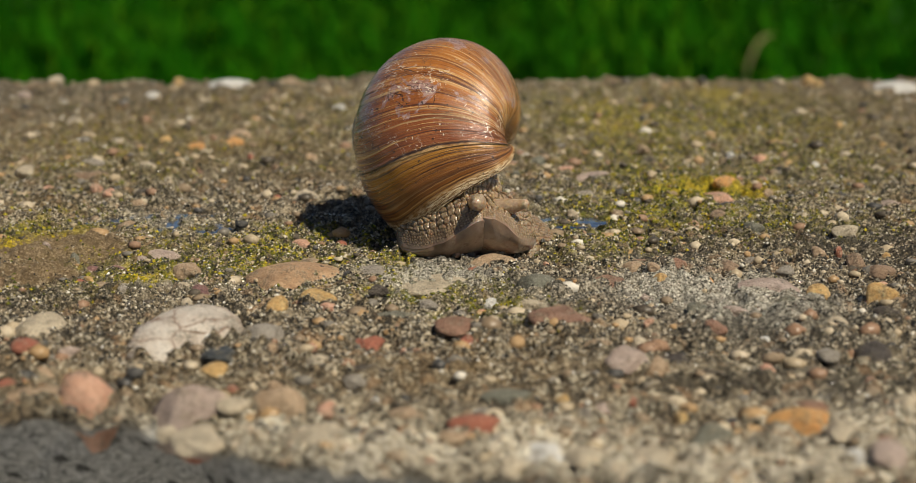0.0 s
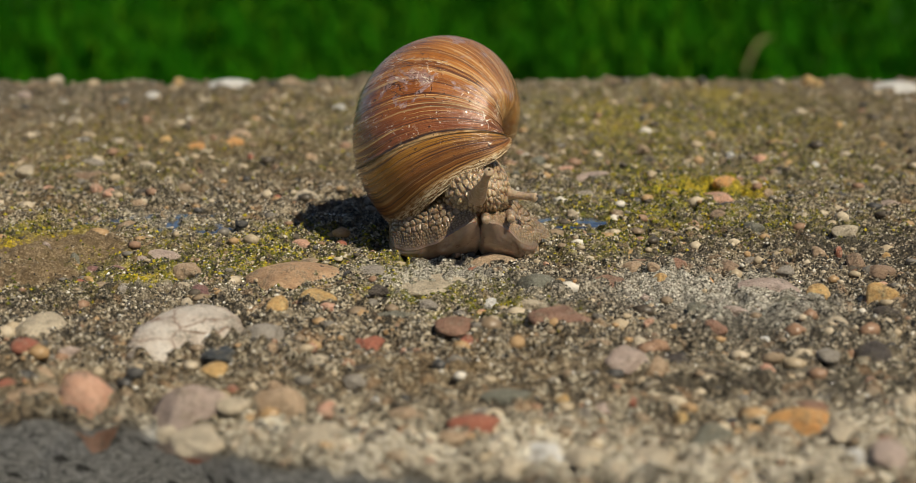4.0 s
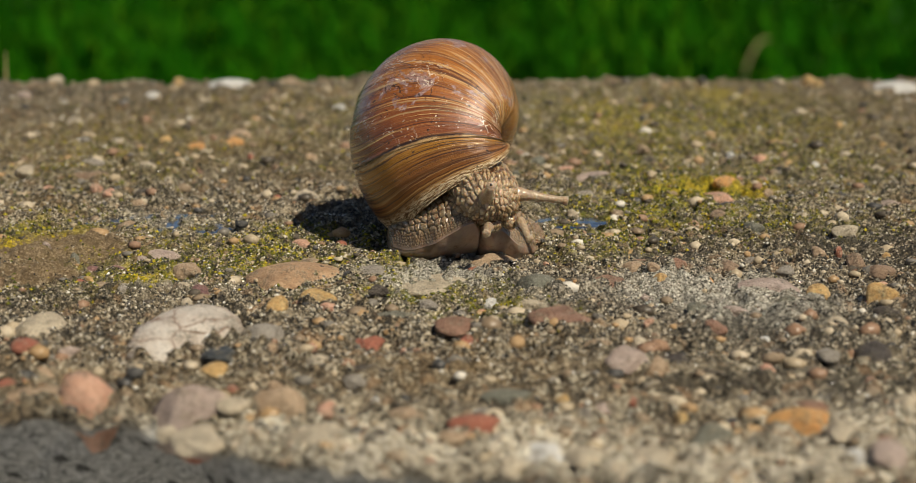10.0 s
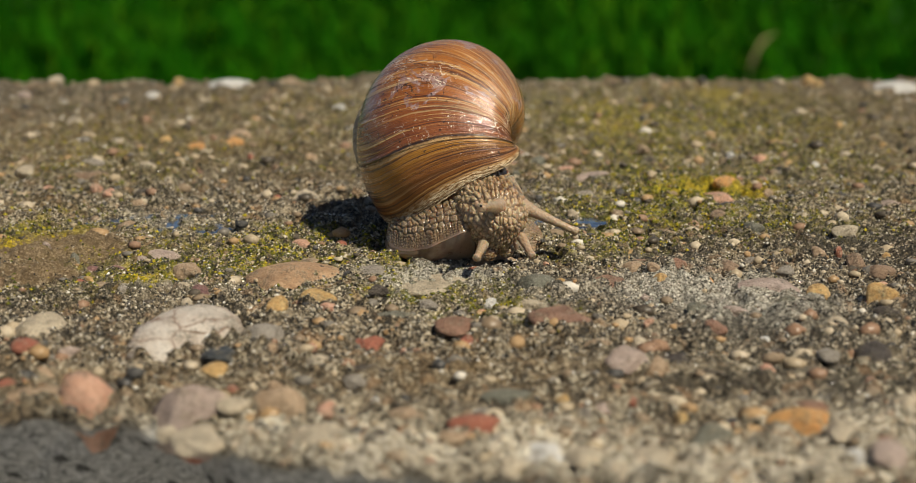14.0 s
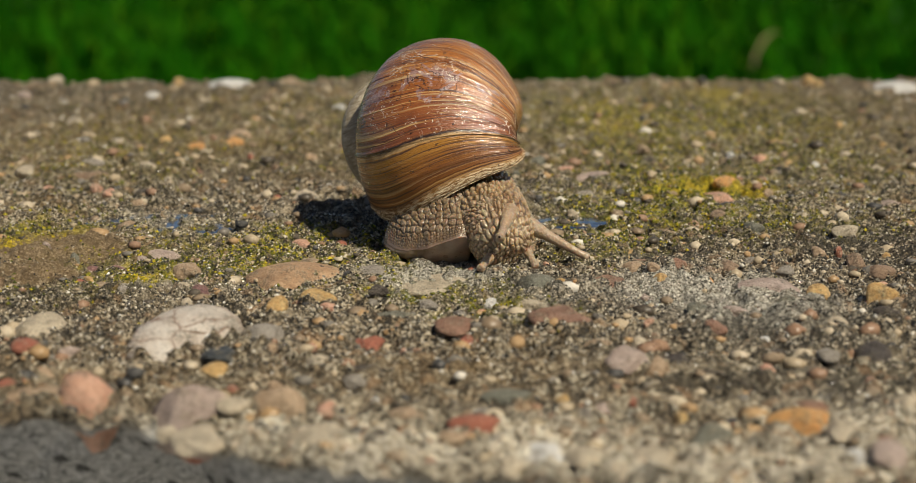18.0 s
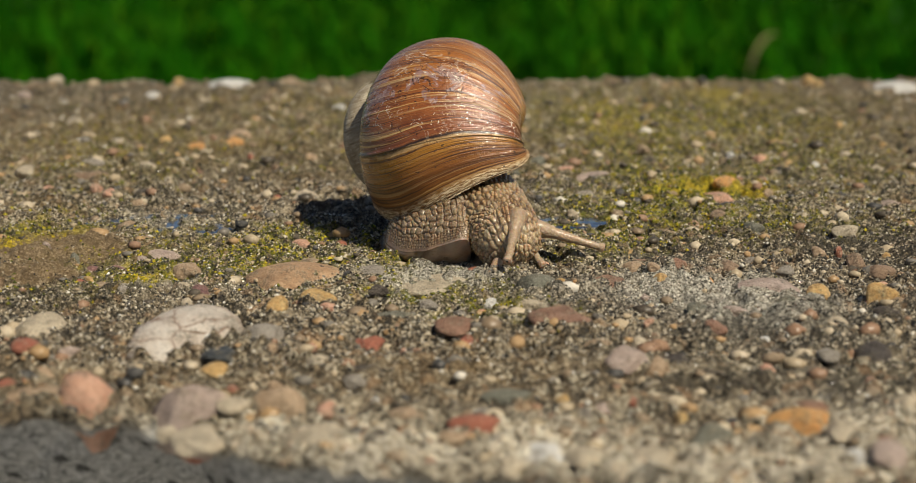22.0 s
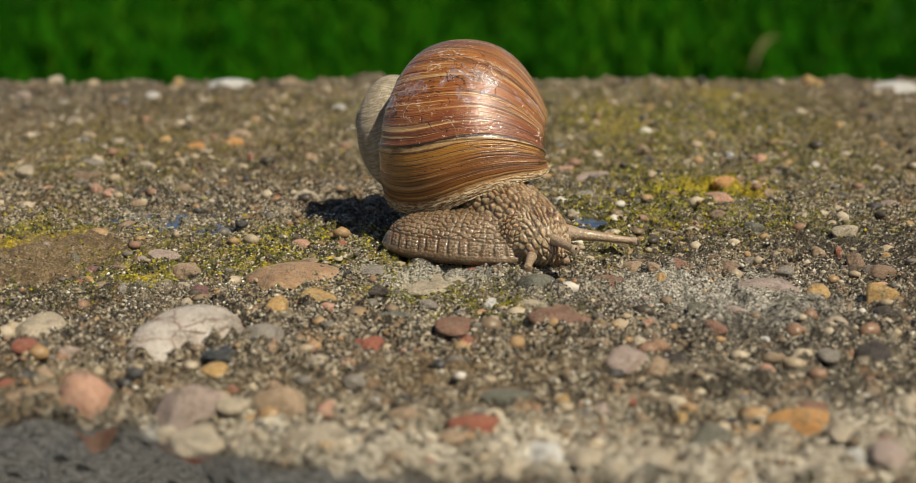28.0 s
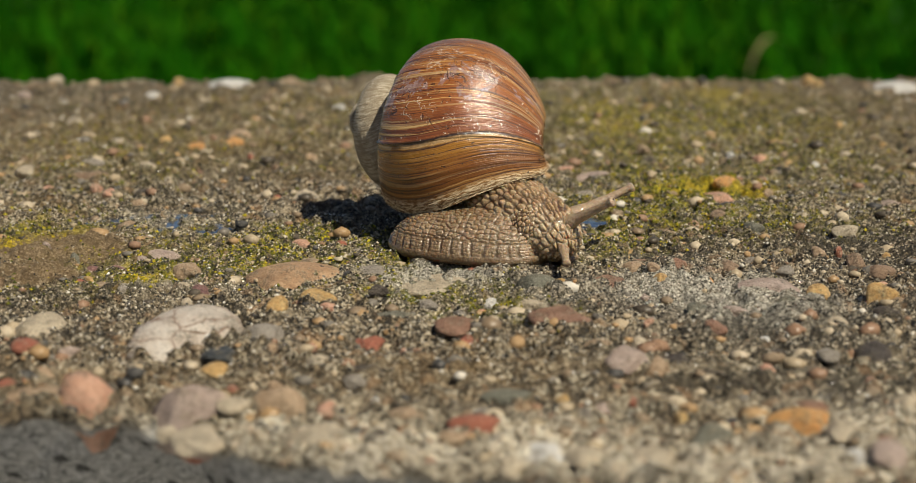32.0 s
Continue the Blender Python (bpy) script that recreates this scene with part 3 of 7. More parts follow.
patch("gold", 0.0931, 0.2134, 0.0143, 0.0181, 0.5)


def build_slab():
    xs = np.concatenate([np.linspace(-0.8, -0.2, 40)[:-1], np.linspace(-0.2, -0.11, 110)[:-1], np.arange(-0.11, 0.1101, 0.00056), np.linspace(0.11, 0.2, 110)[1:], np.linspace(0.2, 0.8, 40)[1:]])
    # profile across: down the front, over the top, down the back
    nf, nt, nb = 80, 430, 14
    sf, st, sb = np.linspace(0, 1, nf), (1 / np.linspace(1 / 0.25, 1 / 0.62, nt + 1) - 0.25)[1:] / 0.37, np.linspace(0, 1, nb + 1)[1:]
    X = np.repeat(xs[:, None], nf + nt + nb, 1)
    yf, yb = front_edge(xs)[:, None], back_edge(xs)[:, None]
    rad = 0.002
    # crumbled front face under a thin crust with a worn arris; overhang added to shade it
    Yf = yf + np.interp(sf, [0, 0.30, 0.62, 0.70, 0.80, 0.88, 1.0], [0.05, 0.030, 0.0125, 0.009, 0.0008, 0.0, rad])[None]
    Zf = np.interp(sf, [0, 0.30, 0.62, 0.70, 0.80, 0.88, 1.0], [-THICK, -0.030, -0.008, -0.0042, -0.0026, -0.0012, 0.0])[None] * np.ones_like(yf)
    Yt = (yf + rad) + (yb - rad - yf - rad) * st[None]
    Zt = np.zeros_like(Yt)
    Yb = yb - rad + rad * np.sin(np.minimum(sb / 0.4, 1) * np.pi / 2)[None]
    Zb = np.where(sb < 0.4, -rad + rad * np.cos(sb / 0.4 * np.pi / 2), -rad - (THICK - rad) * (sb - 0.4) / 0.6)[None] * np.ones_like(yb)
    Y, Z = np.concatenate([Yf, Yt, Yb], 1), np.concatenate([Zf, Zt, Zb], 1)
    top = step(-0.012, -0.0015, Z)
    Zn = Z + relief(X, Y) * np.maximum(top, 0.3)
    Yn = Y - (1 - top) * np.sign(0.01 - Y) * 0.010 * (fbm(X, Z, 0.013, 51) - 0.5)
    # worn and crust are raised below the arris to lighten the shaded face
    me = mesh_of("pavement", np.stack([X, Yn, Zn], -1).reshape(-1, 3), quads(len(xs), nf + nt + nb)[:, ::-1], concrete_material(),
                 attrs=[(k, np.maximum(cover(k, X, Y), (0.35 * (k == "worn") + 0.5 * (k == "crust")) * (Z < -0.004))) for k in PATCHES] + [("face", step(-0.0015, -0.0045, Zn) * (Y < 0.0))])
    return tagged(new("pavement", me), "weathered exposed-aggregate concrete slab with moss and lichen patches", "slab", kind="structure")


slab = build_slab()


# ---- meadow behind the slab ----
def build_meadow():
    bm = bmesh.new()
    bmesh.ops.create_grid(bm, x_segments=80, y_segments=80, size=1)
    for v in bm.verts:
        r = 1 + 60 * (abs(v.co.x) ** 3 + abs(v.co.y) ** 3)
        v.co.x, v.co.y = v.co.x * r * 8, v.co.y * r * 8 + 2
        v.co.z = GROUND + 0.03 * noise.noise(v.co * 1.7)
    me = bpy.data.meshes.new("ground")
    bm.to_mesh(me)
    bm.free()
    me.materials.append(SOIL)
    tagged(new("ground", me), "dark green meadow ground, unseen pale strip before the wall added to bounce light", "ground", kind="structure")
    # blades: bent strips of three quads
    rs = np.random.RandomState(5)
    n = 64000
    x, y = np.clip(rs.normal(0, 1.5, n), -7, 7), 1.9 + 7.0 * rs.rand(n) ** 1.3
    lump = fbm(x, y, 0.35, 61)
    keep = rs.rand(n) < 0.35 + lump
    x, y, lump = x[keep], y[keep], lump[keep]
    n = len(x)
    ln, wd = (0.05 + 0.09 * rs.rand(n)) * (0.6 + 0.9 * lump), 0.003 + 0.005 * rs.rand(n) ** 2
    az, lean = rs.uniform(0, 2 * np.pi, n), 0.3 + 1.3 * rs.rand(n)
    rows = []
    for s, w in ((0, 1), (0.4, 0.9), (0.75, 0.6), (1.0, 0.06)):
        r, up = ln * lean * s ** 1.8 * 0.6, ln * s * (1 - 0.3 * lean * s)
        cx, cy = x + r * np.cos(az), y + r * np.sin(az)
        dx, dy = -np.sin(az) * wd * w, np.cos(az) * wd * w
        rows += [np.stack([cx - dx, cy - dy, GROUND + up], -1), np.stack([cx + dx, cy + dy, GROUND + up], -1)]
    v = np.stack(rows, 1).reshape(-1, 3)
    f = np.array([[0, 1, 3, 2], [2, 3, 5, 4], [4, 5, 7, 6]])
    f = (f[None] + 8 * np.arange(n)[:, None, None]).reshape(-1, 4)
    tagged(new("grass", mesh_of("grass", v, f, GRASS)), "lush dark green meadow grass behind the slab", "grass", kind="stuff")


GROUND = -0.45
build_meadow()


def build_footing():
    """The plinth of rough masonry that carries the slab."""
    bm = bmesh.new()
    bmesh.ops.create_cube(bm, size=1)
    for v in bm.verts:
        v.co = Vector((v.co.x * 1.15, v.co.y * 0.21 + 0.02, (v.co.z - 0.5) * (-GROUND - THICK + 0.006) - THICK + 0.003))
    bmesh.ops.subdivide_edges(bm, edges=bm.edges[:], cuts=12, use_grid_fill=True)
    for v in bm.verts:
        v.co += 0.006 * noise.noise_vector(v.co * 30)
    me = bpy.data.meshes.new("wall_plinth")
    bm.to_mesh(me)
    bm.free()
    me.materials.append(slab.data.materials[0])
    tagged(new("wall_plinth", me), "low concrete wall under the slab", "wall", kind="structure")


build_footing()

# ---- the snail ----
snail = tagged(new("snail"), "large snail with glossy striped brown shell on the slab", "snail")
WHORL, TUBE, TALL, DROP, SIZE, LEAN, SKEW, LAST = 3.2643, 0.5441, 1.1571, 2.5178, 0.01632, -0.3277, 0.2260, 1.3706
SWELL, FULL, BULGE, PINCH = 0.3865, 0.1229, -0.0139, -0.2892    # early whorls, and the outline of the tube


def build_shell():
    turns = 2 * np.pi
    th = np.concatenate([np.linspace(-4.6, -1.5, 260)[:-1], np.linspace(-1.5, -0.5, 260)[:-1], np.linspace(-0.5, 0, 760)]) * turns
    ph = np.linspace(-np.pi, np.pi, 97)
    T, P = np.meshgrid(th, ph, indexing="ij")

    def at(T, P, k=1.0):
        """A point of the coiled tube: how far along the coil and round the tube; the inner side closes on the axis."""
        T = T + SKEW * np.sin(P)
        n = T / turns
        w = np.clip((n + 0.9) / 0.8, 0, 1)
        ease = 0.8 * (w ** 3 - w ** 4 / 2) + np.maximum(n + 0.1, 0) - 0.5    # the last whorl widens more slowly
        s = SIZE * np.exp(math.log(WHORL) * n + math.log(LAST / WHORL) * ease)
        u = k * np.where(np.cos(P) > 0, TUBE * (1 + FULL * np.sin(P) + BULGE * np.sin(P) ** 2), 0.99) * np.cos(P)
        v = k * TALL * np.sin(P) * (1 + PINCH * np.cos(P))
        swell = 1 + SWELL * step(-0.7, -1.15, n) * step(-3.2, -2.0, n)         # the early whorls bulge
        rho, z = s * swell * np.maximum(1 + u * np.cos(LEAN) - v * np.sin(LEAN), 0.01), s * (-DROP + u * np.sin(LEAN) + v * np.cos(LEAN))
        return np.stack([rho * np.cos(-T), rho * np.sin(-T), z], -1)
    g = T / turns
    warp = g + 0.004 * np.sin(2 * P)
    ribs = 0.004 * (fbm(warp * 260, P * 0.7, 1.0, 71) - 0.5) + 0.009 * (fbm(warp * 80, P * 0.5, 1.0, 75, 2) - 0.5)
    # growth steps where the shell once paused
    for at_turn, rise in ((-0.10, 0.024), (-0.05, 0.006), (-0.16, 0.008), (-0.22, 0.010), (-0.008, 0.012)):
        ribs += rise * step(at_turn - 0.008, at_turn, warp) * (1 - step(at_turn, at_turn + 0.0015, warp))
    # crumbling layers of the dry lip
    ribs += 0.030 * (fbm(warp * 520, P * 4, 1.0, 79, 2) - 0.5) * step(-0.030, -0.010, warp)
    V = at(T, P, 1 + ribs * step(-2.2, -1.2, g))
    lip = [at(np.zeros_like(ph), ph, k) + 0 for k in (1.012, 0.985)]
    inner = [at(np.full_like(ph, -d), ph, 0.95) for d in np.linspace(0.02, 1.6, 24)]
    V = np.concatenate([V.reshape(-1, 3), *lip, *inner])
    rows = len(th) + 26
    grow = np.concatenate([(g + 1.25).ravel() / 1.25, np.ones(97 * 26)])
    return mesh_of("shell", V, quads(rows, 97), shell_material(), attrs=[("grow", grow), ("around", np.tile(ph, rows))])


shell = part("shell", build_shell(), snail, "glossy brown striped shell with a pale worn spire")


def warts_on(V, N, amp, size, seed):
    """Pushes warts of the given length, width and height out of a skin; returns the places and how high each lies, 0 to 1."""
    rs = np.random.RandomState(seed)
    jit = rs.rand(32, 32, 32, 3)
    q = V / np.array(size) + 40.0
    base = np.floor(q).astype(int)
    f1, f2 = np.full(V.shape[:-1], 9.0), np.full(V.shape[:-1], 9.0)
    for dx in (-1, 0, 1):
        for dy in (-1, 0, 1):
            for dz in (-1, 0, 1):
                c = base + np.array([dx, dy, dz])
                d = np.linalg.norm(c + 0.1 + 0.8 * jit[c[..., 0] & 31, c[..., 1] & 31, c[..., 2] & 31] - q, axis=-1)
                f2 = np.minimum(f2, np.maximum(f1, d))
                f1 = np.minimum(f1, d)
    k = step(0.0, 0.34, f2 - f1) * np.sqrt(np.clip(1 - (f1 / 0.92) ** 2, 0, 1))
    return V + N * (amp * (k - 0.5))[..., None], k


def blob_mesh(name, mat, length, wide, high, low, profile, warts=(0.00018, 0.0011, 0.0008, 0.0008), nose=0.6, seed=1, n=170, m=150):
    """A soft body piece along +x from 0 to length: half width, height above and below its axis, scaled by profile(s)."""
    s = 0.5 - 0.5 * np.cos(np.pi * np.linspace(0.0, 1.0, n))
    e = np.sqrt(np.clip(1 - np.abs(2 * s - 1) ** (2 + 3 * nose), 0, 1))
    r = e * profile(s)
    a = np.linspace(0, 2 * np.pi, m, endpoint=False)
    R, A = np.meshgrid(r, a, indexing="ij")
    S = np.repeat(s[:, None], m, 1)
    ca, sa = np.cos(A), np.sin(A)
    V = np.stack([length * (S - 0.5), wide * R * ca, np.where(sa > 0, high, low) * R * sa], -1)
    nx = np.sign(S - 0.5) * np.abs(2 * S - 1) ** (3 + 3 * nose)
    side = np.sqrt(1 - nx ** 2)
    N = np.stack([nx, side * ca, side * sa], -1)
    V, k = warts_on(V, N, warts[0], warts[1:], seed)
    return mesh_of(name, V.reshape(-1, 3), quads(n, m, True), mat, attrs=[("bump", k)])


def foot_mesh(name, a, wide, high, seed):
    """The creeping foot along x: a smooth rim, a band of upright folds of fine cells over it, and large round warts above."""
    n, m = 330, 250
    s = -np.cos(np.pi * np.linspace(0.004, 0.996, n))
    e = (1 - np.abs(s) ** 2.8) ** (1 / 2.4)
    H = high * (1 - np.abs(s) ** 3.2) ** 0.5 * (1 + 0.16 * s)
    f = np.pi * np.linspace(0, 1, m)
    y = -np.sign(np.cos(f)) * np.abs(np.cos(f)) ** 0.95
    z = np.sin(f) ** 1.05
    V = np.stack([np.repeat(a * s[:, None], m, 1), wide * e[:, None] * y[None], H[:, None] * z[None]], -1)
    up = np.concatenate([np.zeros((n, 1)), np.cumsum(np.linalg.norm(np.diff(V[..., 1:], axis=1), axis=-1), 1)], 1) * 1000
    N = np.cross(np.gradient(V, axis=0), np.gradient(V, axis=1))
    N /= -np.linalg.norm(N, axis=-1, keepdims=True) + 1e-12
    N *= np.sign((N * V).sum(-1, keepdims=True))
    x = V[..., 0] * 1000 + 1.3 * (fbm(V[..., 0] * 1000, up, 4.0, seed) - 0.5)
    col = x / 2.5 + 0.05 * up
    jit = np.random.RandomState(seed).rand(512)
    i = np.floor(col).astype(int)
    lo, hi = i + 0.35 * jit[i & 511], i + 1 + 0.35 * jit[(i + 1) & 511]
    near = np.minimum(np.abs(col - lo), np.abs(hi - col))
    f1, f2 = worley(x / 0.80, up / 0.75 + 40, seed + 1)
    fine = step(0.0, 0.30, f2 - f1)
    low = (0.12 + 0.88 * step(0.0, 0.24, near)) * (0.60 + 0.40 * fine * (1 - 0.5 * f1))
    f1, f2 = worley(x / 1.6, up / 1.35 + 40, seed + 2)
    big = step(0.0, 0.28, f2 - f1) * np.sqrt(np.clip(1 - (f1 / 0.9) ** 2, 0, 1)) * (0.82 + 0.18 * fine)
    line = 4.6 + 0.9 * (fbm(x, x * 0, 5.0, seed + 3) - 0.5)
    k = np.where(up < line, low, big) * (0.35 + 0.65 * step(0.0, 0.5, np.abs(up - line)))
    rim = 1 - step(1.0, 1.7, up)
    k = k * (1 - rim) + 0.42 * rim
    V = V + N * (0.00044 * (k - 0.5) + 0.00030 * rim * np.sqrt(np.clip(up / 0.5, 0, 1)))[..., None]
    # tuck the sole in under the rim
    sole = [np.stack([a * s, sgn * wide * e * w, np.full(n, h)], -1)[:, None] for sgn in (-1, 1) for w, h in ((0.97, -0.0007), (0.55, -0.0013))]
    V = np.concatenate([sole[1], sole[0], V, sole[2], sole[3]], 1)
    k = np.pad(k, ((0, 0), (2, 2)), constant_values=0.2)
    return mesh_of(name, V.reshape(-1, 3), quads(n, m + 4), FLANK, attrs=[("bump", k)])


foot = part("foot", foot_mesh("foot", 0.0192, 0.0140, 0.0090, 3), snail, "wet tan foot with netted folds and a smooth rim")


def flap_mesh(stations, seed):
    """A side of the foot that folds up: for each place along x, in millimetres, the height and depth of its top under the shell,
    of the crest of the fold, and the depth where it meets the slab. Beads run down to the crest, the sole below it is smooth."""
    n, m = 300, 210
    rows = np.array(stations, float)
    s = np.interp(np.linspace(0, 1, n), np.linspace(0, 1, len(rows)), rows[:, 0])
    c = np.stack([np.interp(s, rows[:, 0], rows[:, i]) for i in range(1, 6)], -1)
    for _ in range(60):
        c[1:-1] = (c[:-2] + 2 * c[1:-1] + c[2:]) / 4
    ty, tz, cy, cz, by = c.T
    cy = cy - 0.35 * np.sin(s * 1.1) * np.clip(cz / 4, 0, 1)
    knots = np.stack([np.stack([ty + 2.4, tz + 2.0], -1), np.stack([ty, tz], -1), np.stack([0.52 * ty + 0.48 * cy - 0.9, 0.52 * tz + 0.48 * cz + 0.7], -1),
                      np.stack([cy + 0.25, cz + 0.55], -1), np.stack([cy, cz - 0.25], -1), np.stack([0.62 * cy + 0.38 * by - 0.5, 0.52 * cz - 0.2], -1),
                      np.stack([by, 0 * by - 0.4], -1), np.stack([by + 3.5, 0 * by - 1.2], -1)], 1)
    w = np.linspace(0, len(knots[0]) - 1.001, m)
    i = w.astype(int)
    f = (w - i)[None, :, None]
    k0, k1, k2, k3 = (knots[:, np.clip(i + d, 0, 7)] for d in (-1, 0, 1, 2))
    yz = 0.5 * (2 * k1 + (k2 - k0) * f + (2 * k0 - 5 * k1 + 4 * k2 - k3) * f ** 2 + (3 * k1 - k0 - 3 * k2 + k3) * f ** 3)
    V = np.concatenate([np.repeat(s[:, None, None], m, 1), yz], -1)
    step_up = np.linalg.norm(np.diff(yz, axis=1), axis=-1)
    run = np.concatenate([np.zeros((n, 1)), np.cumsum(step_up, 1)], 1)
    crest = np.argmin(np.abs(w - 3.1))
    up = run[:, crest:crest + 1] - run                      # above the crest is positive
    N = np.cross(np.gradient(V, axis=0), np.gradient(V, axis=1))
    N /= np.linalg.norm(N, axis=-1, keepdims=True) + 1e-9
    N *= np.sign(-N[:, m // 3, 1].mean())
    x = V[..., 0] + 0.22 * up + 0.9 * (fbm(V[..., 0], up, 3.5, seed) - 0.5)
    f1, f2 = worley(x / 0.62, up / 0.66 + 40, seed + 1)
    fine = step(0.0, 0.30, f2 - f1) * (1 - 0.4 * f1)
    col = np.abs((x / 1.5 + 0.25 * np.sin(x * 0.7)) % 1.0 - 0.5) * 2
    low = fine * (0.45 + 0.55 * step(0.98, 0.70, col))
    f1, f2 = worley(x / 1.35, up / 1.7 + 40, seed + 2)
    big = step(0.0, 0.26, f2 - f1) * np.sqrt(np.clip(1 - (f1 / 0.9) ** 2, 0, 1)) * (0.85 + 0.15 * fine)
    line = 3.0 + 1.2 * (fbm(x, x * 0, 4.0, seed + 3) - 0.5)
    k = low + (big - low) * step(-0.5, 0.5, up - line)
    sole = step(0.55, -0.25, up + 0.5 * (fbm(x, up, 1.5, seed + 5) - 0.5))
    k = k * (1 - sole) + 0.5 * sole
    V = V + N * ((0.10 + 0.42 * step(1.0, 4.0, up)) * (k - 0.5) * (1 - sole) + 0.35 * (fbm(V[..., 0], up, 3.0, seed + 4) - 0.5))[..., None]
    e = np.clip(np.minimum(s - s[0], s[-1] - s) / 1.9, 0, 1)[:, None, None]          # the ends round off
    mid = V[:, crest:crest + 1] * [1, 1, 0.6]
    V = mid * [1, 0.6, 1] + [0, 0.4, 0] * V[:, :1] + (V - mid * [1, 0.6, 1] - [0, 0.4, 0] * V[:, :1]) * np.sqrt(1 - (1 - e) ** 2)
    return mesh_of("sole_lobe", V.reshape(-1, 3) / 1000, quads(n, m), FLANK, attrs=[("bump", k), ("sole", sole)])


near_lobe = part("sole_lobe", flap_mesh([(-15.8, -2.0, 6.0, -8.0, 1.3, -7.6), (-14.2, -3.2, 7.4, -10.6, 1.2, -9.6), (-11.8, -6.0, 9.6, -13.6, 1.3, -12.8), (-8.6, -8.6, 12.0, -16.2, 2.3, -14.4), (-4.9, -10.4, 14.2, -18.2, 4.1, -14.8), (-1.1, -12.0, 15.2, -19.6, 6.7, -13.2), (2.0, -13.5, 13.6, -20.4, 8.9, -11.8), (3.8, -14.5, 12.2, -20.2, 9.3, -11.4), (5.0, -14.5, 10.6, -19.0, 8.2, -11.4)], 7),
                 snail, "beaded side of the foot with a smooth brown folded edge")
far_lobe = part("sole_lobe", flap_mesh([(3.8, -13.0, 10.4, -18.0, 8.2, -11.6), (5.4, -13.0, 11.2, -19.2, 9.0, -12.2), (8.0, -12.0, 11.2, -19.2, 8.8, -12.6), (10.8, -10.2, 10.2, -17.4, 6.6, -12.4), (13.3, -8.4, 8.4, -15.2, 3.8, -11.6), (15.2, -7.0, 6.2, -12.0, 2.2, -10.0), (16.6, -6.2, 4.6, -9.0, 1.6, -8.0), (17.6, -6.0, 3.6, -7.6, 1.4, -7.2)], 8),
                snail, "violet-grey folded edge of the sole under beaded skin")
neck = part("neck", blob_mesh("neck", SKIN, 0.036, 0.0098, 0.0106, 0.0068, lambda s: 1.18 - 0.50 * s, (0.00056, 0.0024, 0.00105, 0.0017), 0.7, 11, 230, 220), snail, "wet brown neck covered in pale warts")
head = part("head", blob_mesh("head", SKIN, 0.0160, 0.0060, 0.0063, 0.0060, lambda s: 1.0 - 0.08 * s, (0.00040, 0.0010, 0.00072, 0.00125), 0.3, 12, 220, 220), snail, "blunt wet head with fine warts")


for side in (-1, 1):
    lip = part("lip_lobe", blob_mesh("lip_lobe", SKIN, 0.0046, 0.0019, 0.0017, 0.0017, lambda s: 1 + 0 * s, (0.0001, 0.0009, 0.0008, 0.0008), 0.2, 14 + side, 60, 50), head, "rounded fleshy lobe beside the mouth")
    lip.location, lip.rotation_euler = (0.0062, side * 0.0021, -0.0036), (0, radians(35), radians(side * 25))


def horn_mesh(name, length, r0, r1, knob, seed, back=0.0):
    """One telescoping joint of a tentacle along +x, with a swollen end where it has a knob."""
    n, m = 60, 28
    s = np.linspace(0, 1, n)
    r = r0 + (r1 - r0) * s ** 0.8 + knob * np.exp(-((s - 0.93) / 0.10) ** 2)
    if knob:
        r = r * np.sqrt(np.clip(1 - np.clip((s - 0.93) / 0.07, 0, 1) ** 3, 0, 1))
    else:
        r = r * (1 - 0.25 * step(0.55, 1.0, s)) * np.sqrt(1 - np.clip((s - 0.93) / 0.07, 0, 1) ** 2.5)       # slides out from under the joint below without a ridge
    r = r * np.sqrt(1 - (1 - np.clip(s / 0.16, 0, 1)) ** 2)
    a = np.linspace(0, 2 * np.pi, m, endpoint=False)
    S, A = np.meshgrid(s, a, indexing="ij")
    k = value_noise(S * length / 0.0005, A * 3.5, seed)
    R = r[:, None] * (0.97 + 0.07 * k)
    return mesh_of(name, np.stack([length * S - back, R * np.cos(A), R * np.sin(A)], -1).reshape(-1, 3), quads(n, m, True), HORN, attrs=[("bump", 0.35 + 0.5 * k)])


def eye_on(tip, length):
    bm = bmesh.new()
    bmesh.ops.create_uvsphere(bm, u_segments=16, v_segments=10, radius=0.00032)
    me = bpy.data.meshes.new("eye")
    bm.to_mesh(me)
    bm.free()
    me.materials.append(EYE)
    eye = part("eye", me, tip, "tiny dark eye spot")
    eye.location = (length - 0.00022, 0, 0.0003)


def build_horn(root):
    base = part("tentacle_base", horn_mesh("tentacle_base", 0.008 + root, 0.0022 + 0.13 * root, 0.0013, 0, 81, root), snail)
    mid = part("tentacle_middle", horn_mesh("tentacle_middle", 0.008, 0.00138, 0.00092, 0, 82), snail)
    tip = part("tentacle_tip", horn_mesh("tentacle_tip", 0.008, 0.00098, 0.00074, 0.0003, 83), snail, "eye-bearing tip of the upper tentacle")
    eye_on(tip, 0.008)
    return [base, mid, tip]


far_horn, near_horn = build_horn(0.003), build_horn(0.0)
near_feeler = [part("lower_tentacle", horn_mesh("lower_tentacle", 0.0073, 0.0013, 0.00062, 0.00026, 84, 0.0028), snail, "short lower tentacle")]
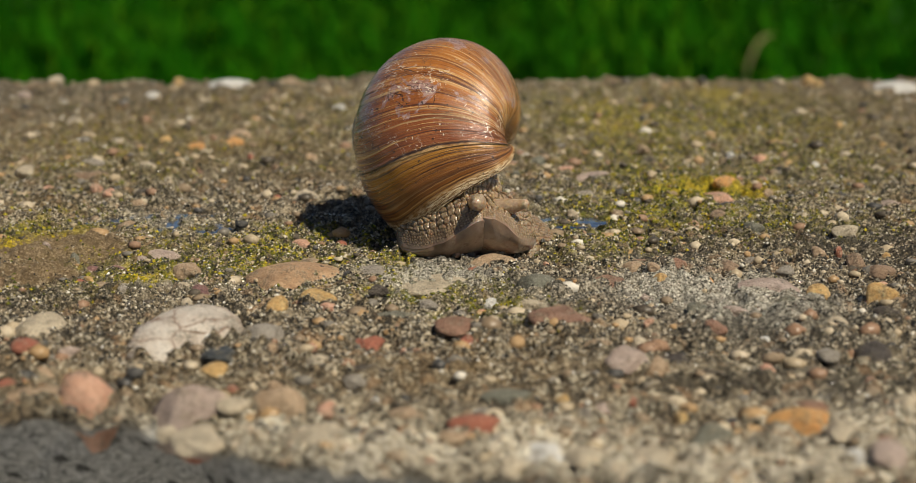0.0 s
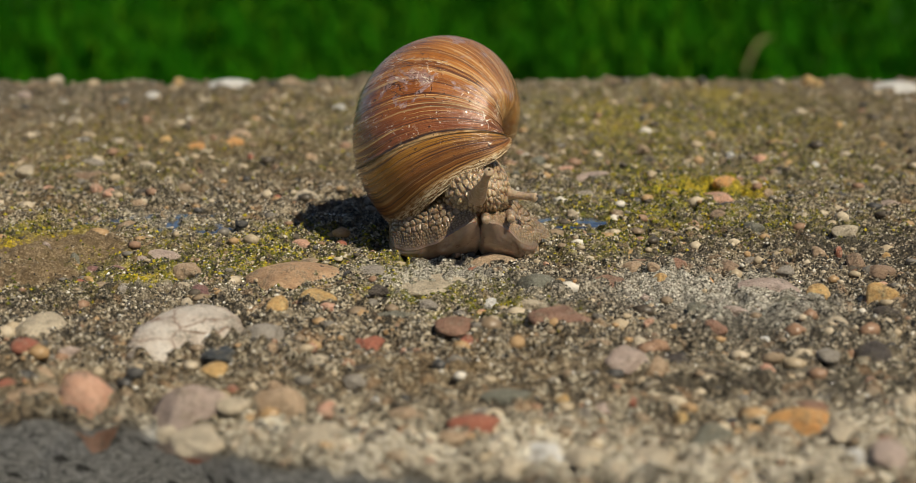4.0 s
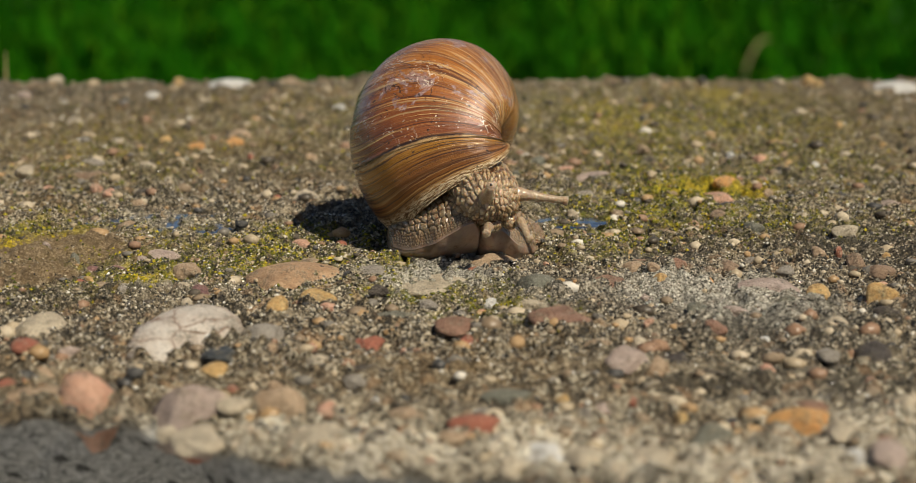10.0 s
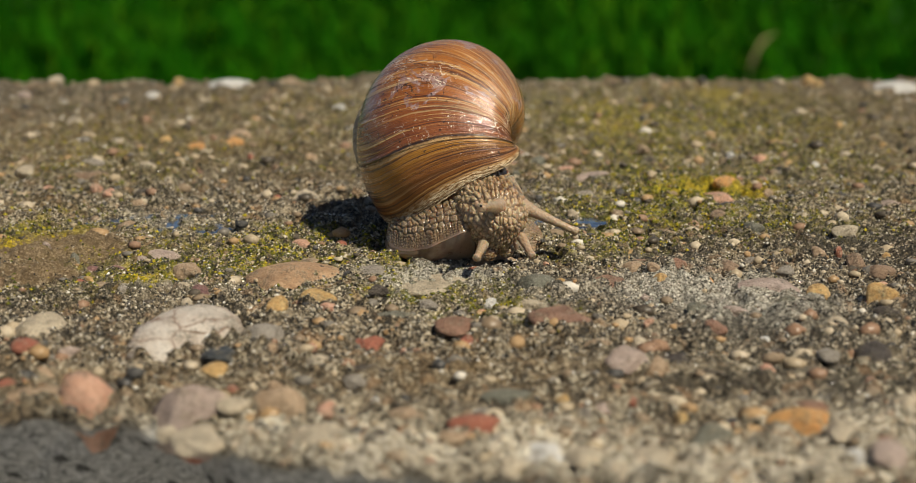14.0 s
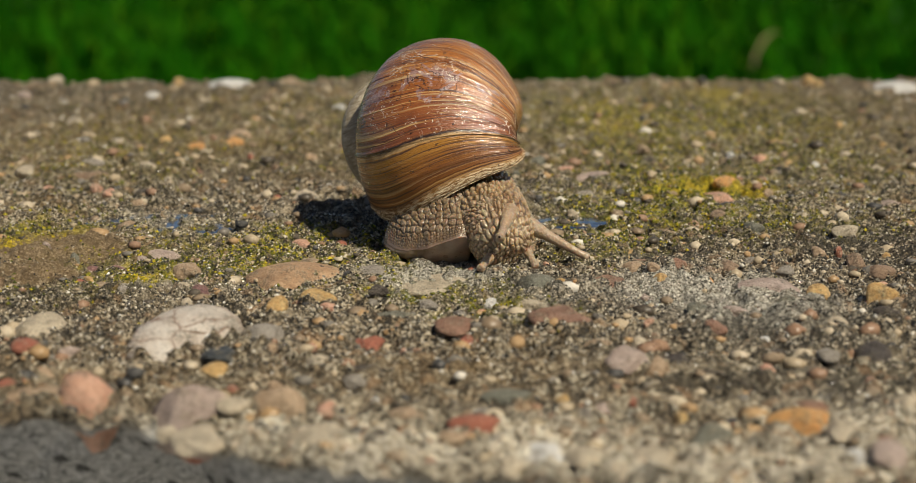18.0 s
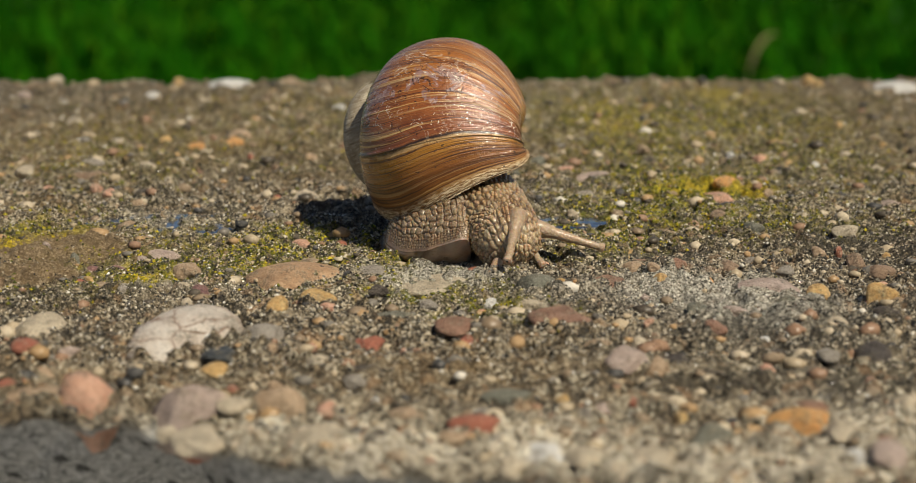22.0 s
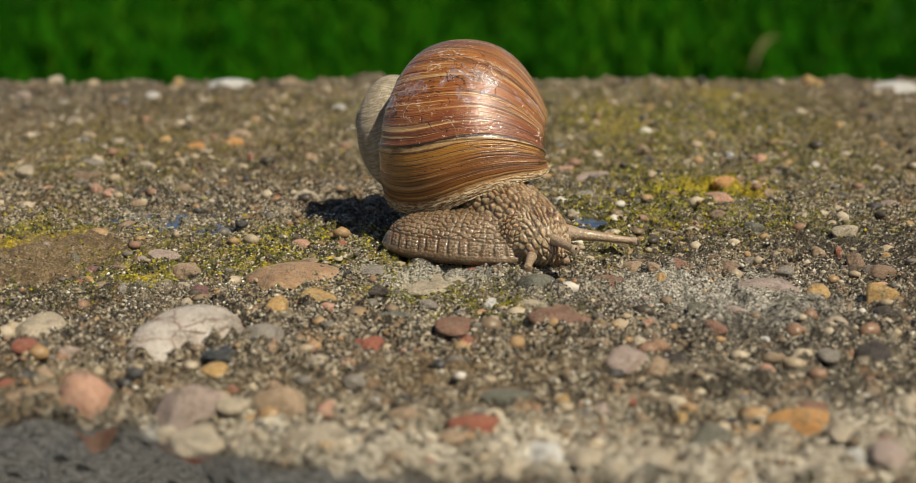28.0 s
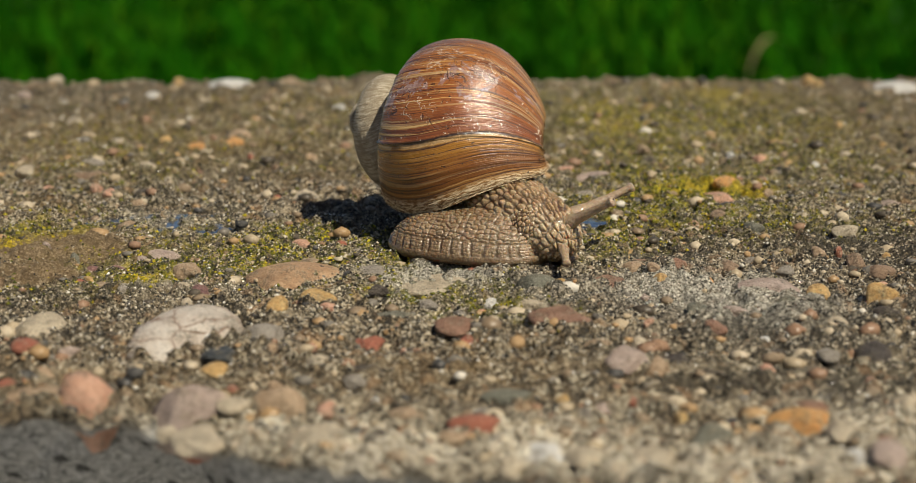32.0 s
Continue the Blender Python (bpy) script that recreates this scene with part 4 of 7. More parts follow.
far_feeler = [part("lower_tentacle", horn_mesh("lower_tentacle", 0.0073, 0.0013, 0.00062, 0.00026, 85, 0.0028), snail, "short lower tentacle")]


# ---- stones in the slab ----
def stone_shape(seed, lumps=0.22, level=3):
    """A worn pebble of unit half-size, flattened facets and soft corners."""
    v, f = ball(level)
    rs = np.random.RandomState(seed)
    r = np.ones(len(v))
    for _ in range(10):
        n = rs.normal(size=3)
        n /= np.linalg.norm(n)
        cut = 0.60 + 0.32 * rs.rand()
        d = v @ n
        r = np.minimum(r, np.where(d > 0.05, cut / np.maximum(d, 0.05) + 0.03, 9))
    ph = rs.rand(3) * 9
    w = np.sin(v[:, 0] * 2.3 + ph[0]) * np.sin(v[:, 1] * 2.9 + ph[1]) * np.sin(v[:, 2] * 2.1 + ph[2])
    return v * (r * (1 + lumps * w))[:, None], f


SHAPES = [stone_shape(k) for k in range(9)]
MESHES = {}


def pebble(x, y, wide, deep, high, kind, turn):
    """A stone set in the slab: its middle, its size and how far it stands out."""
    k = int(abs(x * 7919 + y * 6047) * 1000) % 9
    key = (kind, k)
    if key not in MESHES:
        MESHES[key] = mesh_of("pebble", *SHAPES[k], STONE[kind])
    ob = part("pebble", MESHES[key], slab, STONE_WORDS[kind] + " set in concrete")
    h = max(high, 0.0009)
    z = float(relief(np.array([x]), np.array([y]))[0])
    ob.location = (x, y, z - 0.45 * h)
    ob.scale = (wide / 1.85, deep / 1.85, h * 1.6)
    ob.rotation_euler = (0, 0, radians(turn))
    TAKEN.append((x, y, max(wide, deep) / 2))


TAKEN = []
pebble(-0.0612, -0.1085, 0.0100, 0.0085, 0.0050, "pink", 0)
pebble(-0.0441, -0.1123, 0.0125, 0.0110, 0.0044, "pinkgrey", 0)
pebble(-0.0289, -0.1105, 0.0112, 0.0092, 0.0038, "tan", 0)
pebble(-0.0368, -0.1129, 0.0058, 0.0066, 0.0009, "cream", 0)
pebble(-0.0704, -0.1079, 0.0108, 0.011, 0.0016, "tan", 0)
pebble(-0.076, -0.1019, 0.006, 0.0071, 0.0009, "red", 0)
pebble(-0.0778, -0.0846, 0.0049, 0.0065, 0.001, "red", 0)
pebble(-0.0804, -0.0868, 0.0016, 0.0024, 0.0006, "white", 0)
pebble(-0.0512, -0.0707, 0.0227, 0.0246, 0.0045, "quartz", 0)
pebble(-0.0371, -0.0701, 0.008, 0.012, 0.002, "grey", 0)
pebble(-0.0353, -0.0576, 0.0046, 0.0069, 0.0018, "ochre", 0)
pebble(-0.0795, -0.0661, 0.0118, 0.0116, 0.0029, "cream", 0)
pebble(-0.072, -0.0649, 0.0047, 0.0071, 0.0012, "dark", 0)
pebble(-0.043, -0.0846, 0.007, 0.0063, 0.001, "slate", -2)
pebble(-0.0432, -0.0914, 0.0054, 0.0076, 0.0005, "ochre", 0)
pebble(-0.0388, -0.1015, 0.003, 0.0045, 0.0007, "red", 0)
pebble(-0.0282, -0.0462, 0.0073, 0.0083, 0.0018, "ochre", 0)
pebble(-0.0166, -0.0761, 0.0061, 0.0091, 0.0012, "red", 0)
pebble(-0.0135, -0.0587, 0.0128, 0.0094, 0.001, "slategreen", 0)
pebble(-0.025, -0.0863, 0.0042, 0.0063, 0.0006, "cream", 0)
pebble(-0.0149, -0.0901, 0.0087, 0.0044, 0.0009, "dark", 0)
pebble(-0.0214, -0.1135, 0.004, 0.006, 0.001, "pink", 0)
pebble(0.0029, -0.1184, 0.0083, 0.0057, 0.0012, "red", 0)
pebble(-0.0039, -0.135, 0.0023, 0.0035, 0.0005, "red", 0)
pebble(-0.0008, -0.1288, 0.0047, 0.004, 0.0007, "tan", 0)
pebble(-0.0121, -0.1301, 0.0029, 0.0043, 0.0004, "dark", 0)
pebble(0.0132, -0.1292, 0.0083, 0.0068, 0.0013, "white", -15)
pebble(0.0177, -0.107, 0.0031, 0.0047, 0.0008, "ochre", 0)
pebble(0.0085, -0.1048, 0.0083, 0.0052, 0.0008, "slategreen", 0)
pebble(0.0017, -0.0758, 0.0061, 0.0072, 0.0012, "red", 0)
pebble(-0.0004, -0.0679, 0.008, 0.0115, 0.0008, "redbrown", 0)
pebble(0.0203, -0.0632, 0.0117, 0.0135, 0.0012, "redbrown", 0)
pebble(0.0198, -0.0811, 0.0049, 0.0066, 0.001, "slate", 0)
pebble(0.0292, -0.0885, 0.0079, 0.0106, 0.0016, "pinkgrey", 0)
pebble(0.0333, -0.0755, 0.0035, 0.0052, 0.0014, "cream", 0)
pebble(0.0352, -0.0908, 0.0037, 0.0056, 0.0015, "tan", 0)
pebble(0.0386, -0.092, 0.0037, 0.0056, 0.0009, "cream", 0)
pebble(0.0401, -0.0848, 0.0068, 0.0092, 0.001, "dark", 0)
pebble(0.0397, -0.1244, 0.008, 0.0101, 0.002, "slategreen", 0)
pebble(0.0358, -0.1182, 0.0021, 0.0031, 0.0005, "ochre", 0)
pebble(0.0554, -0.1169, 0.0101, 0.0076, 0.0025, "orange", 0)
pebble(0.0585, -0.1084, 0.007, 0.0059, 0.0007, "redbrown", 0)
pebble(0.0487, -0.069, 0.0046, 0.0065, 0.0009, "redbrown", 0)
pebble(0.0447, -0.0742, 0.0061, 0.0027, 0.0009, "redbrown", 0)
pebble(0.0576, -0.0718, 0.0022, 0.0033, 0.0009, "white", 0)
pebble(0.076, -0.0818, 0.0077, 0.0115, 0.0019, "dark", 0)
pebble(0.0709, -0.0993, 0.0032, 0.0048, 0.0008, "pink", 0)
pebble(0.0545, -0.0927, 0.0031, 0.0044, 0.0005, "pink", 0)
pebble(0.0674, -0.1277, 0.0057, 0.0054, 0.0008, "redbrown", 0)
pebble(0.0739, -0.1112, 0.0043, 0.0047, 0.0006, "cream", 0)
pebble(0.0606, -0.1354, 0.0037, 0.0056, 0.0009, "white", 0)
pebble(0.0733, -0.0429, 0.0062, 0.0093, 0.0019, "ochre", -2)
pebble(0.0847, -0.0502, 0.0073, 0.0048, 0.0022, "ochre", 0)
pebble(0.0834, -0.0604, 0.005, 0.0055, 0.0012, "dark", 0)
pebble(0.0861, -0.0206, 0.0041, 0.0061, 0.0016, "brown", 0)
pebble(0.0892, -0.029, 0.0057, 0.006, 0.0011, "brown", -15)
pebble(0.0944, -0.0277, 0.0037, 0.0056, 0.0011, "tan", 0)
pebble(0.0769, -0.0346, 0.0044, 0.0059, 0.0011, "grey", 0)
pebble(0.0645, -0.0388, 0.0135, 0.0114, 0.001, "pinkgrey", 0)
pebble(0.0851, -0.0435, 0.0031, 0.0046, 0.0008, "brown", 0)
pebble(0.039, -0.0047, 0.0037, 0.0055, 0.0009, "ochre", 0)
pebble(0.0381, -0.0204, 0.0046, 0.0069, 0.0009, "tan", 0)
pebble(0.0322, -0.0298, 0.0069, 0.0104, 0.0007, "redbrown", 0)
pebble(0.0322, -0.0506, 0.0098, 0.0112, 0.0007, "redbrown", 0)
pebble(0.0424, -0.0323, 0.0027, 0.0041, 0.0008, "ochre", 0)
pebble(0.0419, -0.0258, 0.0027, 0.0036, 0.0005, "tan", 0)
pebble(0.0532, -0.0295, 0.0017, 0.0026, 0.0004, "orange", 0)
pebble(0.016, -0.0384, 0.0075, 0.0096, 0.0019, "slategreen", -1)
pebble(0.0149, -0.0503, 0.0061, 0.004, 0.0009, "cream", 0)
pebble(0.0214, -0.0347, 0.0024, 0.0037, 0.0009, "ochre", 0)
pebble(0.0243, -0.038, 0.0015, 0.0022, 0.0005, "orange", 0)
pebble(0.0069, -0.0157, 0.0108, 0.0102, 0.0013, "tan", 0)
pebble(0.0053, -0.0541, 0.0037, 0.0043, 0.0007, "pink", 0)
pebble(-0.035, -0.0308, 0.0186, 0.0194, 0.0026, "apricot", 0)
pebble(-0.0352, -0.0003, 0.0048, 0.0059, 0.0012, "pink", 0)
pebble(-0.0263, -0.007, 0.0024, 0.0034, 0.0008, "red", 0)
pebble(-0.0227, -0.0092, 0.0047, 0.0071, 0.0009, "grey", 0)
pebble(-0.0319, -0.0151, 0.0054, 0.0053, 0.0008, "tan", 0)
pebble(-0.0164, -0.0467, 0.0042, 0.003, 0.0006, "dark", 0)
pebble(-0.0057, -0.052, 0.0037, 0.0043, 0.0007, "grey", 0)
pebble(-0.0869, -0.0358, 0.0037, 0.0055, 0.0015, "cream", 0)
pebble(-0.0528, -0.0395, 0.0048, 0.0072, 0.0014, "plum", 0)
pebble(-0.0775, -0.0388, 0.0027, 0.0028, 0.0008, "red", 0)
pebble(-0.0764, -0.0471, 0.0038, 0.0057, 0.0008, "red", 0)
pebble(-0.0796, -0.0202, 0.0038, 0.0057, 0.001, "plum", 0)
pebble(-0.0744, -0.021, 0.0046, 0.0039, 0.0009, "plum", 0)
pebble(-0.0573, -0.0254, 0.0063, 0.0079, 0.0013, "tan", 0)
pebble(-0.0667, -0.0142, 0.0093, 0.0071, 0.0009, "pinkgrey", 0)
pebble(-0.0777, 0.0134, 0.0058, 0.0054, 0.0012, "tan", 0)
pebble(-0.0575, -0.0358, 0.0029, 0.0044, 0.0009, "cream", 0)
pebble(-0.1076, 0.0589, 0.004, 0.006, 0.0016, "pink", 0)
pebble(-0.0949, 0.0605, 0.0031, 0.0046, 0.0012, "pink", 0)
pebble(-0.0896, 0.0508, 0.0036, 0.0054, 0.0011, "pink", 0)
pebble(-0.0395, 0.0488, 0.0069, 0.0092, 0.0017, "cream", 0)
pebble(-0.0396, 0.0741, 0.0041, 0.0062, 0.0012, "pink", 0)
pebble(-0.1059, 0.2111, 0.0061, 0.0092, 0.0015, "white", 0)
pebble(-0.1329, 0.1927, 0.0044, 0.0065, 0.0015, "white", 0)
pebble(-0.0831, 0.234, 0.014, 0.0155, 0.0017, "white", 0)
pebble(-0.1211, 0.1562, 0.0052, 0.0078, 0.0016, "cream", 0)
pebble(-0.1178, 0.0788, 0.0061, 0.0067, 0.0015, "cream", 0)
pebble(-0.0851, 0.083, 0.0055, 0.0056, 0.0014, "cream", 0)
pebble(-0.1018, 0.1284, 0.0053, 0.0079, 0.0013, "cream", 0)
pebble(-0.1023, 0.0886, 0.0068, 0.0058, 0.0014, "grey", 0)
pebble(-0.0396, 0.183, 0.0062, 0.0093, 0.0016, "white", 0)
pebble(-0.0411, 0.1512, 0.004, 0.0061, 0.0012, "cream", 0)
pebble(-0.0664, 0.1191, 0.0055, 0.0077, 0.0011, "orange", 0)
pebble(-0.0775, 0.0712, 0.0031, 0.0047, 0.0009, "cream", 0)
pebble(-0.0987, 0.0752, 0.0133, 0.006, 0.0013, "brown", 0)
pebble(0.0731, 0.1217, 0.0045, 0.0068, 0.0014, "cream", 0)
pebble(0.0786, 0.1035, 0.0037, 0.0055, 0.0015, "white", 0)
pebble(0.0986, 0.0846, 0.0029, 0.0044, 0.0012, "white", 0)
pebble(0.1158, 0.0859, 0.0052, 0.0078, 0.0016, "cream", 0)
pebble(0.112, 0.0477, 0.0078, 0.0117, 0.0019, "pinkgrey", 0)
pebble(0.1004, 0.0332, 0.009, 0.0109, 0.0018, "cream", 0)
pebble(0.0656, 0.0417, 0.0094, 0.0057, 0.0014, "pink", 0)
pebble(0.0754, 0.0473, 0.0063, 0.0049, 0.0013, "pink", 0)
pebble(0.1277, 0.2334, 0.008, 0.0121, 0.0028, "ochre", 0)
pebble(0.0698, 0.0596, 0.007, 0.0032, 0.0011, "orange", 0)
pebble(-0.0608, 0.244, 0.0099, 0.0133, 0.0017, "tan", 0)
pebble(-0.1016, 0.2378, 0.0068, 0.0102, 0.0024, "ochre", 0)
pebble(-0.1486, 0.2486, 0.0069, 0.0092, 0.0021, "cream", 0)
pebble(0.0297, 0.079, 0.0051, 0.0065, 0.001, "pink", 0)
pebble(0.0356, 0.0727, 0.0145, 0.0065, 0.0015, "pinkgrey", 0)
pebble(-0.0041, -0.0347, 0.0184, 0.0154, 0.0015, "cream", 0)
pebble(-0.0179, -0.0278, 0.0075, 0.0081, 0.0011, "grey", 0)
pebble(-0.085, 0.0346, 0.0038, 0.0057, 0.0006, "grey", 0)
pebble(-0.0894, -0.0367, 0.0024, 0.0036, 0.0006, "slategreen", 0)
pebble(0.0382, -0.0438, 0.0024, 0.0036, 0.0005, "pinkgrey", 0)
pebble(0.0658, -0.0099, 0.0039, 0.0055, 0.0008, "grey", 0)
pebble(0.0476, -0.0556, 0.0058, 0.0065, 0.0009, "slategreen", 0)
pebble(0.07, -0.0255, 0.005, 0.0051, 0.0008, "grey", 0)
pebble(0.0469, -0.0214, 0.0043, 0.0035, 0.0006, "redbrown", 0)
pebble(0.0408, -0.0123, 0.0116, 0.0052, 0.0006, "redbrown", 0)
pebble(0.079, -0.0151, 0.0031, 0.0046, 0.0008, "tan", 0)
pebble(-0.1026, 0.2495, 0.0065, 0.0098, 0.002, "ochre", 0)
pebble(-0.0512, 0.0592, 0.0046, 0.0069, 0.0009, "cream", 0)
pebble(-0.0875, 0.1255, 0.0035, 0.0053, 0.0011, "ochre", 0)
pebble(-0.0837, 0.1217, 0.0038, 0.0057, 0.0011, "cream", 0)
pebble(-0.0669, 0.1334, 0.0071, 0.0107, 0.0014, "tan", 0)
pebble(-0.0764, 0.1181, 0.0059, 0.0083, 0.0012, "orange", 0)
pebble(-0.1493, 0.2073, 0.0049, 0.0073, 0.0015, "pinkgrey", 0)
pebble(0.1552, 0.2253, 0.0167, 0.0175, 0.0025, "white", 0)
pebble(0.1019, 0.0852, 0.0029, 0.0044, 0.001, "tan", 0)
pebble(0.0925, 0.0909, 0.0049, 0.0074, 0.0012, "ochre", 0)
pebble(0.124, 0.1109, 0.0031, 0.0046, 0.0009, "ochre", 0)
pebble(0.0385, 0.0703, 0.0063, 0.008, 0.0009, "pinkgrey", 0)
pebble(0.0864, 0.1021, 0.004, 0.006, 0.001, "pink", 0)
pebble(0.1175, 0.1413, 0.0029, 0.0043, 0.0009, "ochre", 0)
pebble(-0.04, -0.1271, 0.0082, 0.0124, 0.0012, "cream", 0)
pebble(-0.0456, -0.1237, 0.0037, 0.0052, 0.0007, "cream", 0)
pebble(-0.034, -0.1238, 0.0033, 0.005, 0.0007, "cream", 0)
pebble(-0.0204, -0.127, 0.011, 0.012, 0.0007, "cream", 0)
pebble(-0.0087, -0.124, 0.0065, 0.0083, 0.0005, "cream", 0)
pebble(0.0191, -0.1356, 0.0053, 0.008, 0.0008, "cream", 0)
pebble(0.0226, -0.1252, 0.0037, 0.0055, 0.0006, "brown", 0)
pebble(0.0075, -0.1379, 0.0044, 0.0066, 0.0007, "cream", 0)
pebble(0.024, -0.1403, 0.0052, 0.0078, 0.0007, "cream", 0)
pebble(0.0299, -0.1333, 0.0072, 0.0107, 0.0007, "cream", 0)
pebble(0.0334, -0.1413, 0.0043, 0.0065, 0.0007, "pinkgrey", 0)
pebble(0.0413, -0.1403, 0.0061, 0.0091, 0.0008, "cream", 0)
pebble(0.0478, -0.1331, 0.0054, 0.0081, 0.0008, "cream", 0)
pebble(0.0534, -0.1403, 0.007, 0.0094, 0.0007, "cream", 0)
pebble(0.0602, -0.1253, 0.0055, 0.0083, 0.0006, "cream", 0)
pebble(0.0644, -0.138, 0.0062, 0.0092, 0.0008, "pinkgrey", 0)
pebble(0.0499, -0.1265, 0.0037, 0.0055, 0.0005, "tan", 0)
pebble(0.0044, -0.1112, 0.0048, 0.005, 0.0005, "grey", 0)
pebble(0.0168, -0.0962, 0.0061, 0.0073, 0.0006, "grey", 0)
pebble(0.0238, -0.11, 0.0049, 0.0073, 0.0007, "pinkgrey", 0)
pebble(0.029, -0.1111, 0.0021, 0.0032, 0.0005, "red", 0)
pebble(-0.008, -0.1141, 0.0057, 0.0053, 0.0006, "tan", 0)
pebble(-0.0176, -0.0961, 0.0041, 0.0056, 0.0008, "grey", 0)
pebble(0.0584, -0.0793, 0.0043, 0.0064, 0.0009, "dark", 0)
pebble(0.0673, -0.0828, 0.0047, 0.0064, 0.0007, "grey", 0)


# stones in the broken front face
for x, low, size, kind in ((-0.0432, 0.0058, 0.0085, "red"),):
    y = float(front_edge(np.array([x]))[0]) + 0.0060
    pebble(x, y, size, 0.005, size * 0.32, kind, 0)
    slab.children[-1].location.z = -low
    TAKEN.pop()


# thin films of water left in two hollows
t = Tree("standing_water")
WATER = t.set(Base_Color=t.ramp(t.noise(t.coord(), 300, 3), [(0.4, (0.9, 0.92, 0.95)), (0.7, (0.7, 0.7, 0.66))]), Roughness=0.25, IOR=1.33, Transmission_Weight=1.0, Normal=t.bump(t.noise(t.coord(), 400, 2), 0.15, 0.0003))


def water_film(x, y, rx, ry, level, seed):
    a = np.linspace(0, 2 * np.pi, 60, endpoint=False)
    r = 0.75 + 0.5 * fbm(np.cos(a) * 2 + 9, np.sin(a) * 2 + 9, 1.0, seed)
    V = np.concatenate([np.stack([rx * k * r * np.cos(a), ry * k * r * np.sin(a), np.full(60, z)], -1) for k, z in ((0.02, 0.0), (0.6, 0.0), (0.96, -0.00003), (1.0, -0.0003), (0.9, -0.003), (0.02, -0.003))])
    ob = new("water", mesh_of("water", V, quads(6, 60, True), WATER))
    g = np.linspace(-0.6, 0.6, 15)
    X, Y = np.meshgrid(x + rx * g, y + ry * g)
    ob.location = (x, y, float(np.quantile(relief(X, Y), level)))
    tagged(ob, "thin film of standing water in a hollow of the slab", "puddle", "wet hollows", kind="structure")


water_film(-0.0715, 0.017, 0.021, 0.012, 0.44, 5)
water_film(-0.052, 0.012, 0.010, 0.007, 0.42, 8)
water_film(-0.088, 0.028, 0.011, 0.008, 0.36, 9)
water_film(-0.034, 0.026, 0.010, 0.008, 0.36, 4)
water_film(0.0262, 0.0175, 0.0085, 0.0065, 0.60, 6)


# more stones of the same kinds, small ones, in the stretch before and beside the snail
rs = np.random.RandomState(77)
KINDS = ["cream", "cream", "tan", "tan", "ochre", "brown", "redbrown", "grey", "pinkgrey", "pink", "ochre", "dark", "slategreen", "white", "red"]
while len(TAKEN) < 280:
    x, y = rs.uniform(-0.10, 0.10), rs.uniform(-0.125, 0.11)
    size = 0.0016 + 0.0034 * rs.rand() ** 2.2
    if y > float(front_edge(np.array([x]))[0]) + 0.006 and all((x - a) ** 2 + (y - b) ** 2 > (r + size) ** 2 for a, b, r in TAKEN):
        pebble(x, y, size * rs.uniform(1, 1.6), size, size * 0.3, KINDS[rs.randint(len(KINDS))], rs.uniform(-60, 60))


def scatter(name, mat, n, box, sizes, level, flat, sink, seed, mask=None, label="", category="gravel"):
    """Many small stones of one kind in one mesh, half sunk in the slab."""
    rs = np.random.RandomState(seed)
    x, y = rs.uniform(box[0], box[1], n), rs.uniform(box[2], box[3], n)
    ok = (y > front_edge(x) + 0.003) & (y < back_edge(x) - 0.003)
    if mask:
        ok &= rs.rand(n) < mask(x, y)
    for px, py, pr in TAKEN:
        ok &= (x - px) ** 2 + (y - py) ** 2 > (pr * 0.62) ** 2
    x, y = x[ok], y[ok]
    n = len(x)
    r = sizes[0] + (sizes[1] - sizes[0]) * rs.rand(n) ** 2.5
    v, f = ball(level)
    jig = 1 + 0.28 * (rs.rand(n, len(v), 1) - 0.5) * (2.0, 1.0, 0.35)[level]
    sc = np.stack([0.75 + 0.6 * rs.rand(n), 0.75 + 0.6 * rs.rand(n), flat * (0.7 + 0.6 * rs.rand(n))], -1)
    V = v[None] * jig * sc[:, None] * r[:, None, None]
    a = rs.uniform(0, 2 * np.pi, n)
    ca, sa = np.cos(a)[:, None], np.sin(a)[:, None]
    V = np.stack([V[..., 0] * ca - V[..., 1] * sa, V[..., 0] * sa + V[..., 1] * ca, V[..., 2]], -1)
    V += np.stack([x, y, relief(x, y) - sink * r], -1)[:, None]
    F = (f[None] + len(v) * np.arange(n)[:, None, None]).reshape(-1, 3)
    ob = new(name, mesh_of(name, V.reshape(-1, 3), F, mat, smooth=level > 0))
    ob.parent = slab
    return tagged(ob, label, kind="stuff")


SEEN = (-0.19, 0.19, -0.16, 0.25)
NEAR = (-0.12, 0.12, -0.09, 0.07)
def loose(x, y):
    """Where loose grains lie: off the smooth brown and the bare pale places."""
    return 1 - np.clip(1.1 * cover("wet", x, y) + 0.85 * cover("worn", x, y) + 1.0 * cover("crust", x, y) + 0.6 * cover("soot", x, y) + 1.0 * cover("gold", x, y), 0, 0.97)


